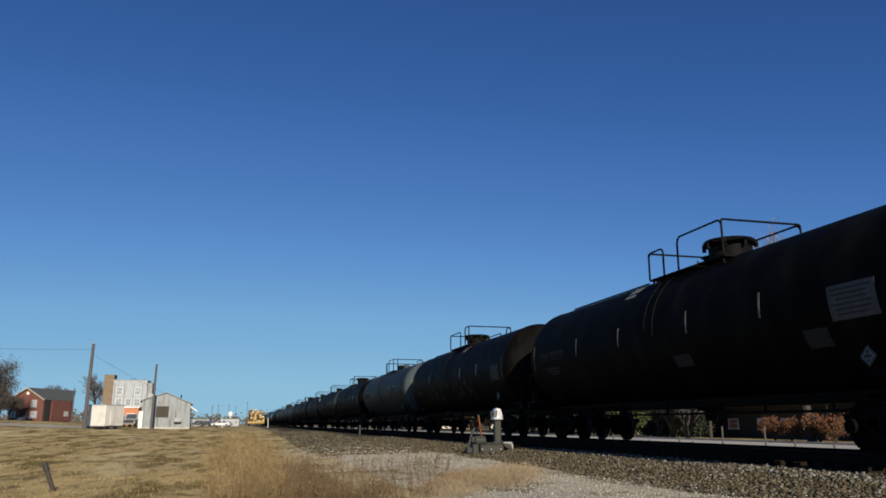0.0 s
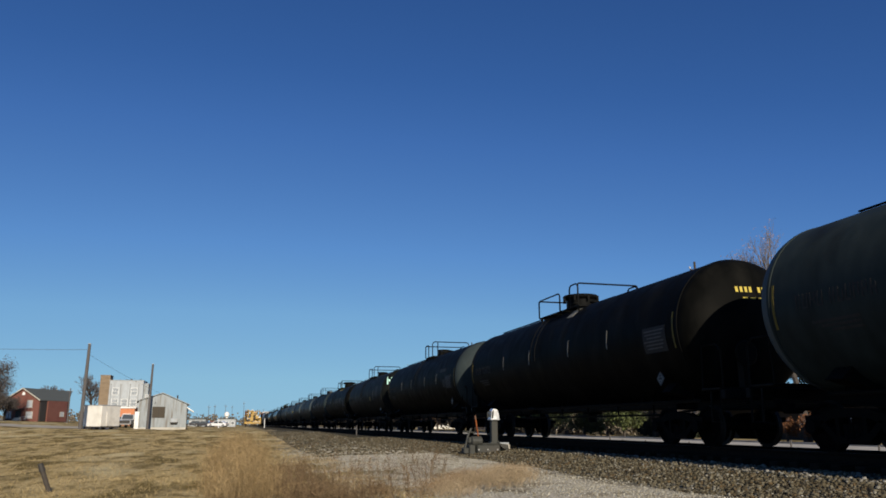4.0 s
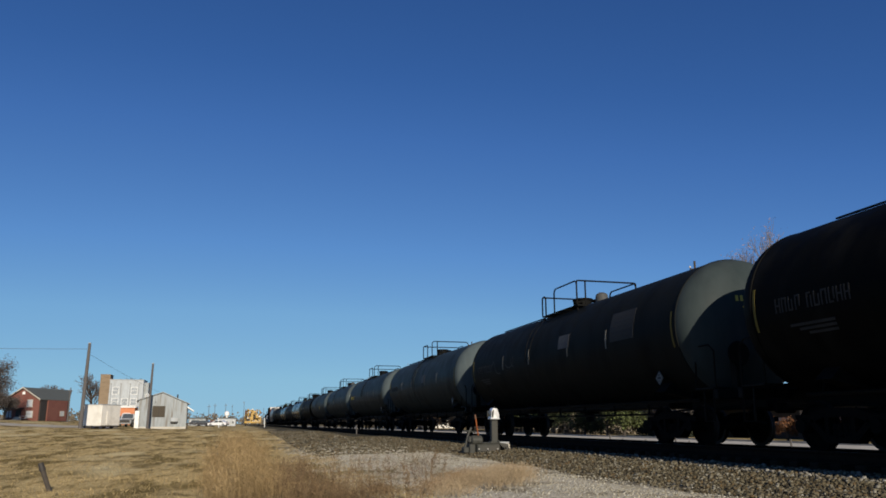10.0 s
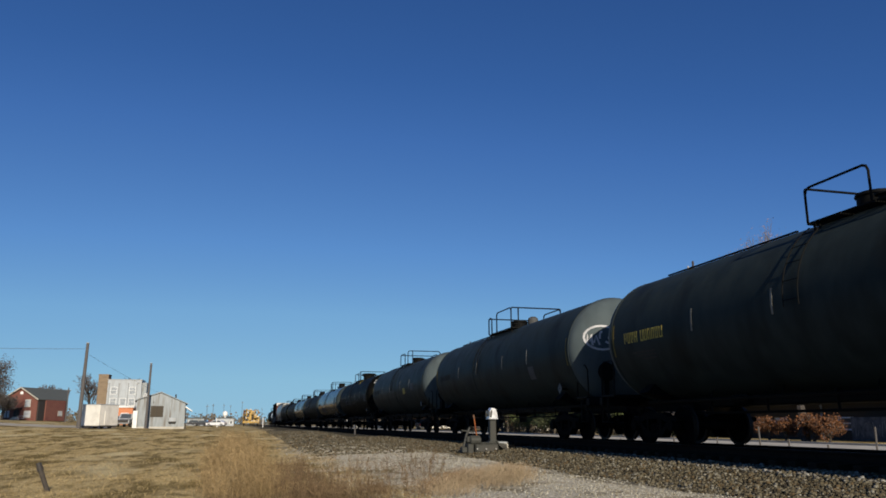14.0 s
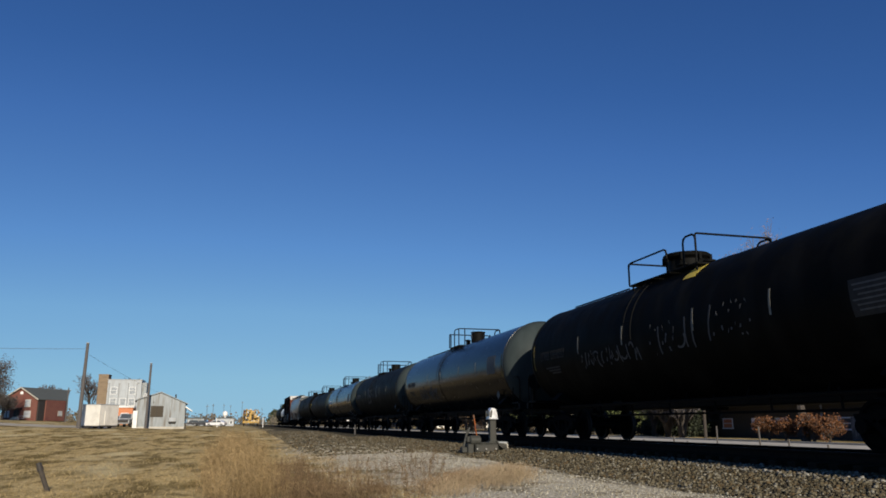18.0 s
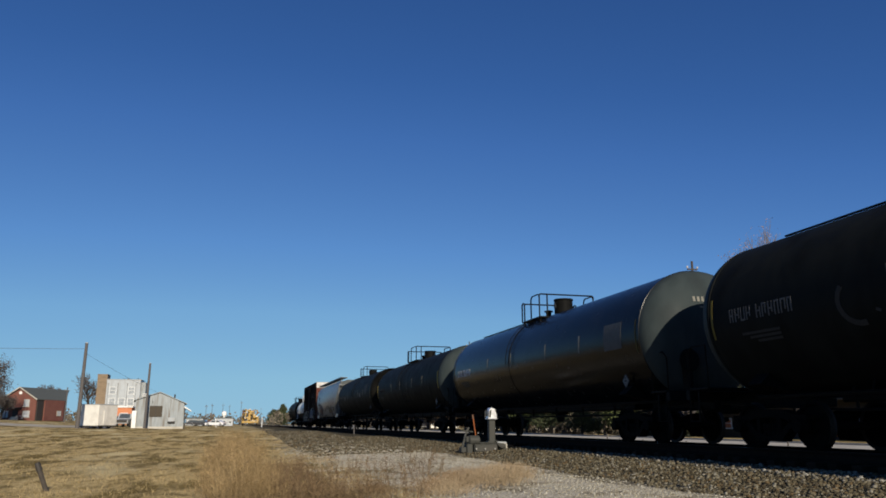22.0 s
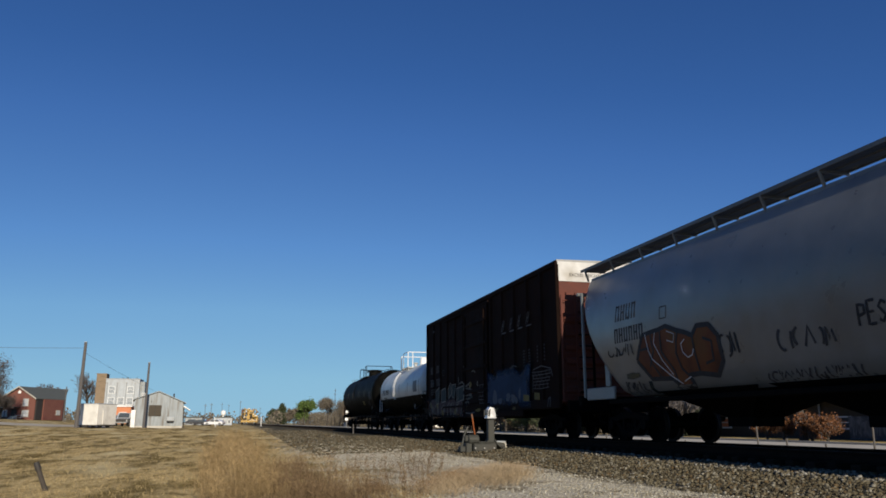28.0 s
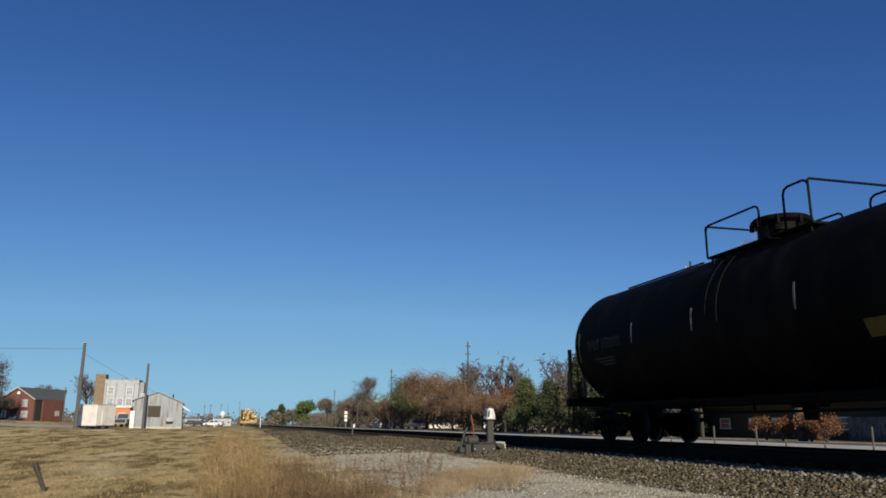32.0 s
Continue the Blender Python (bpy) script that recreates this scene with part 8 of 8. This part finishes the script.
gx = g7.uniform(0, 1, n) * (7.6 - 2.2) + 2.2 + g7.normal(0, 0.35, n)
pebbles("loose_gravel", "pale crushed limestone gravel beside the ballast", gravel_stone, 10, gx, gy, (0.005 + 0.012 * g7.uniform(0, 1, n) ** 2) * (1 + gy / 60))


def blades(name, label, mat, seed, x, y, h, w, bend=0.35, category="grass", tufts=0, spray=(0.06, 0.2)):
    """Thin upright blades, each a bent strip of two quads; tufts: side sprays on each."""
    g = np.random.default_rng(seed)
    n = len(x)
    a = g.uniform(0, 6.283, n)
    side = np.stack([np.cos(a), np.sin(a), np.zeros(n)], -1) * (w / 2)[:, None]
    lean = np.stack([g.normal(0, bend, n), g.normal(0, bend, n), np.zeros(n)], -1) * h[:, None]
    base = np.stack([x, y, ground_z(x, y) - 0.01], -1)
    up = np.array([0, 0, 1.0])[None] * h[:, None]
    p1, p2 = base + up * 0.55 + lean * 0.35, base + up * 0.97 + lean
    v = np.stack([base - side, base + side, p1 + side * 0.8, p1 - side * 0.8, p2 + side * 0.25, p2 - side * 0.25], 1)
    f = (np.arange(n)[:, None, None] * 6 + np.array([(0, 1, 2, 3), (3, 2, 4, 5)])[None]).reshape(-1, 4)
    v = v.reshape(-1, 3)
    if tufts:
        m = n * tufts
        t = g.uniform(0.35, 1.0, (n, tufts))
        c = (base[:, None] + (p2 - base)[:, None] * t[..., None]).reshape(-1, 3)
        d = g.normal(0, 1, (m, 3))
        d[:, 2] = np.abs(d[:, 2]) * 0.9 + 0.2
        d /= np.linalg.norm(d, axis=1)[:, None]
        ln = (np.repeat(h, tufts) * g.uniform(*spray, m))[:, None]
        sd = np.cross(d, g.normal(0, 1, (m, 3)))
        sd /= np.linalg.norm(sd, axis=1)[:, None]
        sd *= (np.repeat(w, tufts) * 0.6)[:, None]
        e = c + d * ln
        tv = np.stack([c - sd * 0.4, c + sd * 0.4, e + sd, e - sd], 1).reshape(-1, 3)
        tf = len(v) + np.arange(m * 4).reshape(-1, 4)
        v, f = np.concatenate([v, tv]), np.concatenate([f, tf])
    tagged(new(name, big_mesh(name, v, f, mat)), label, category, kind="stuff")


straw = material("straw", (0.27, 0.20, 0.095), (0.42, 0.325, 0.168), 0.5, 0.95, spread=0.25, island=True, stain=(0.15, 0.115, 0.05), stain_scale=0.55, spec=0.1)
gold_weed = material("gold_weed", (0.165, 0.115, 0.055), (0.36, 0.262, 0.135), 0.9, 0.95, spread=0.45, island=True, stain=(0.11, 0.068, 0.03), stain_scale=2.2, spec=0.1)
tan_tuft = material("tan_tuft", (0.27, 0.205, 0.125), (0.42, 0.335, 0.22), 0.9, 0.95, spread=0.3, island=True, stain=(0.20, 0.13, 0.07), stain_scale=0.9, spec=0.1)
red_weed = material("red_weed", (0.095, 0.064, 0.036), (0.19, 0.132, 0.076), 0.9, 0.95, spread=0.5, island=True, spec=0.1)
g8 = np.random.default_rng(12)
n = 90000
rad = 9 + 70 * g8.uniform(0, 1, n) ** 2.0
az = np.radians(g8.uniform(-19, 14, n))
sx, sy = rad * np.sin(az), rad * np.cos(az)
keep = (sx < 2.6 + g8.normal(0, 0.5, n)) & (np.sin(sx * 0.9 + 1.3 * np.sin(sy * 0.35)) * np.sin(sy * 0.55) > g8.uniform(-1.2, 0.6, n))
sx, sy, rad = sx[keep], sy[keep], rad[keep]
blades("dry_grass", "short dead straw-coloured grass of the field", straw, 13, sx, sy, g8.uniform(0.02, 0.07, len(sx)), 0.003 + 0.0004 * rad, 0.9)
n = 3700
wy0 = 10.2 + 15 * g8.uniform(0, 1, 34)
waz = g8.normal(0.35, 0.45 + 6.5 / wy0, 34)
cc = np.stack([wy0 * np.tan(np.radians(waz)), wy0, g8.uniform(0.65, 1.0, 34) * (0.40 + 0.90 * np.exp(-((waz - 0.4) / 1.3) ** 2))], 1)      # clump by clump
pick = g8.integers(0, 34, n)
cx, cy = cc[pick, 0] + g8.normal(0, 0.20, n), cc[pick, 1] + g8.normal(0, 0.5, n)
blades("tall_weeds", "clump of tall golden-brown dead weeds", gold_weed, 14, cx, cy, cc[pick, 2] * g8.uniform(0.3, 1.05, n), g8.uniform(0.002, 0.004, n), 0.10, "weeds", 34, (0.03, 0.11))
n = 2300
qy = 9.8 + 5.5 * g8.uniform(0, 1, 34) ** 2
qx = qy * np.tan(np.radians(g8.uniform(2.6, 11.0, 34)))
qh = g8.uniform(0.3, 1.0, 34)
pick = g8.integers(0, 34, n)
blades("brown_brush", "low tangle of reddish-brown dead stalks", red_weed, 15, qx[pick] + g8.normal(0, 0.15, n), qy[pick] + g8.normal(0, 0.25, n), qh[pick] * g8.uniform(0.12, 0.42, n), g8.uniform(0.002, 0.004, n), 0.2, "weeds", 24, (0.06, 0.18))
n = 900
ey = g8.uniform(13, 24, 26)
ex = ey * np.tan(np.radians(g8.uniform(2.0, 5.2, 26)))
eh = g8.uniform(0.4, 1.0, 26)
pick = g8.integers(0, 26, n)
blades("edge_brush", "brown dead stalks on the edge of the gravel", red_weed, 25, ex[pick] + g8.normal(0, 0.16, n), ey[pick] + g8.normal(0, 0.3, n), eh[pick] * g8.uniform(0.15, 0.6, n), g8.uniform(0.003, 0.005, n), 0.18, "weeds", 22, (0.05, 0.15))
n = 4200
ty = g8.uniform(12.6, 14.8, 16)
tx = ty * np.tan(np.radians(g8.uniform(11, 20, 16)))
pick = g8.integers(0, 16, n)
cx, cy = tx[pick] + g8.normal(0, 0.22, n), ty[pick] + g8.normal(0, 0.3, n)
blades("tan_grass", "matted pale tan grass at the gravel's edge", tan_tuft, 16, cx, cy, g8.uniform(0.06, 0.27, len(cx)), g8.uniform(0.002, 0.004, len(cx)), 0.5, tufts=10, spray=(0.08, 0.25))
n = 230
cy = g8.uniform(10.5, 20, n)
cx = cy * np.tan(np.radians(g8.uniform(4.0, 15.0, n)))
blades("weed_stalks", "single dark dead weed stalks standing in the gravel", red_weed, 17, cx, cy, g8.uniform(0.12, 0.62, n), g8.uniform(0.004, 0.008, n), 0.15, "weeds", 26)
n = 800
cy = g8.uniform(13, 30, n)
cx = g8.uniform(1.5, 2.9, n)
blades("edge_grass", "dry grass tufts along the gravel's edge", tan_tuft, 18, cx, cy, g8.uniform(0.05, 0.20, n), g8.uniform(0.005, 0.010, n), 0.5)
# undergrowth behind the street trees
g9 = np.random.default_rng(21)
m = 36000
uy = 72 + 400 * g9.uniform(0, 1, m) ** 1.7
ux = g9.uniform(32.5, 44, m)
uz = g9.uniform(0, 1, m) ** 0.8 * (1.6 + 1.6 * np.sin(uy * 0.13) ** 2 + uy * 0.008) + np.where((uy > 100) & (uy < 235), 1.1 * (g9.uniform(0, 1, m) > 0.12), 0)
v, f = leaves(g9, np.stack([ux, uy, uz + 0.2], 1), m, 0.26, 0.2)
tagged(new("undergrowth", big_mesh("undergrowth", v, f, brown_brush)), "brown leafless undergrowth behind the street trees", "undergrowth", kind="stuff")
uy = 78 + 90 * g9.uniform(0, 1, 14000)
ux = g9.uniform(32, 42, 14000)
uz = 0.9 + g9.uniform(0, 1, 14000) ** 0.7 * (2.4 + 2.0 * np.sin(uy * 0.17) ** 2)
v, f = leaves(g9, np.stack([ux, uy, uz + 0.2], 1), 14000, 0.2, 0.3)
tagged(new("russet_thicket", big_mesh("russet_thicket", v, f, oak_leaf)), "russet-leaved thicket behind the street trees", "thicket", kind="stuff")


motions()
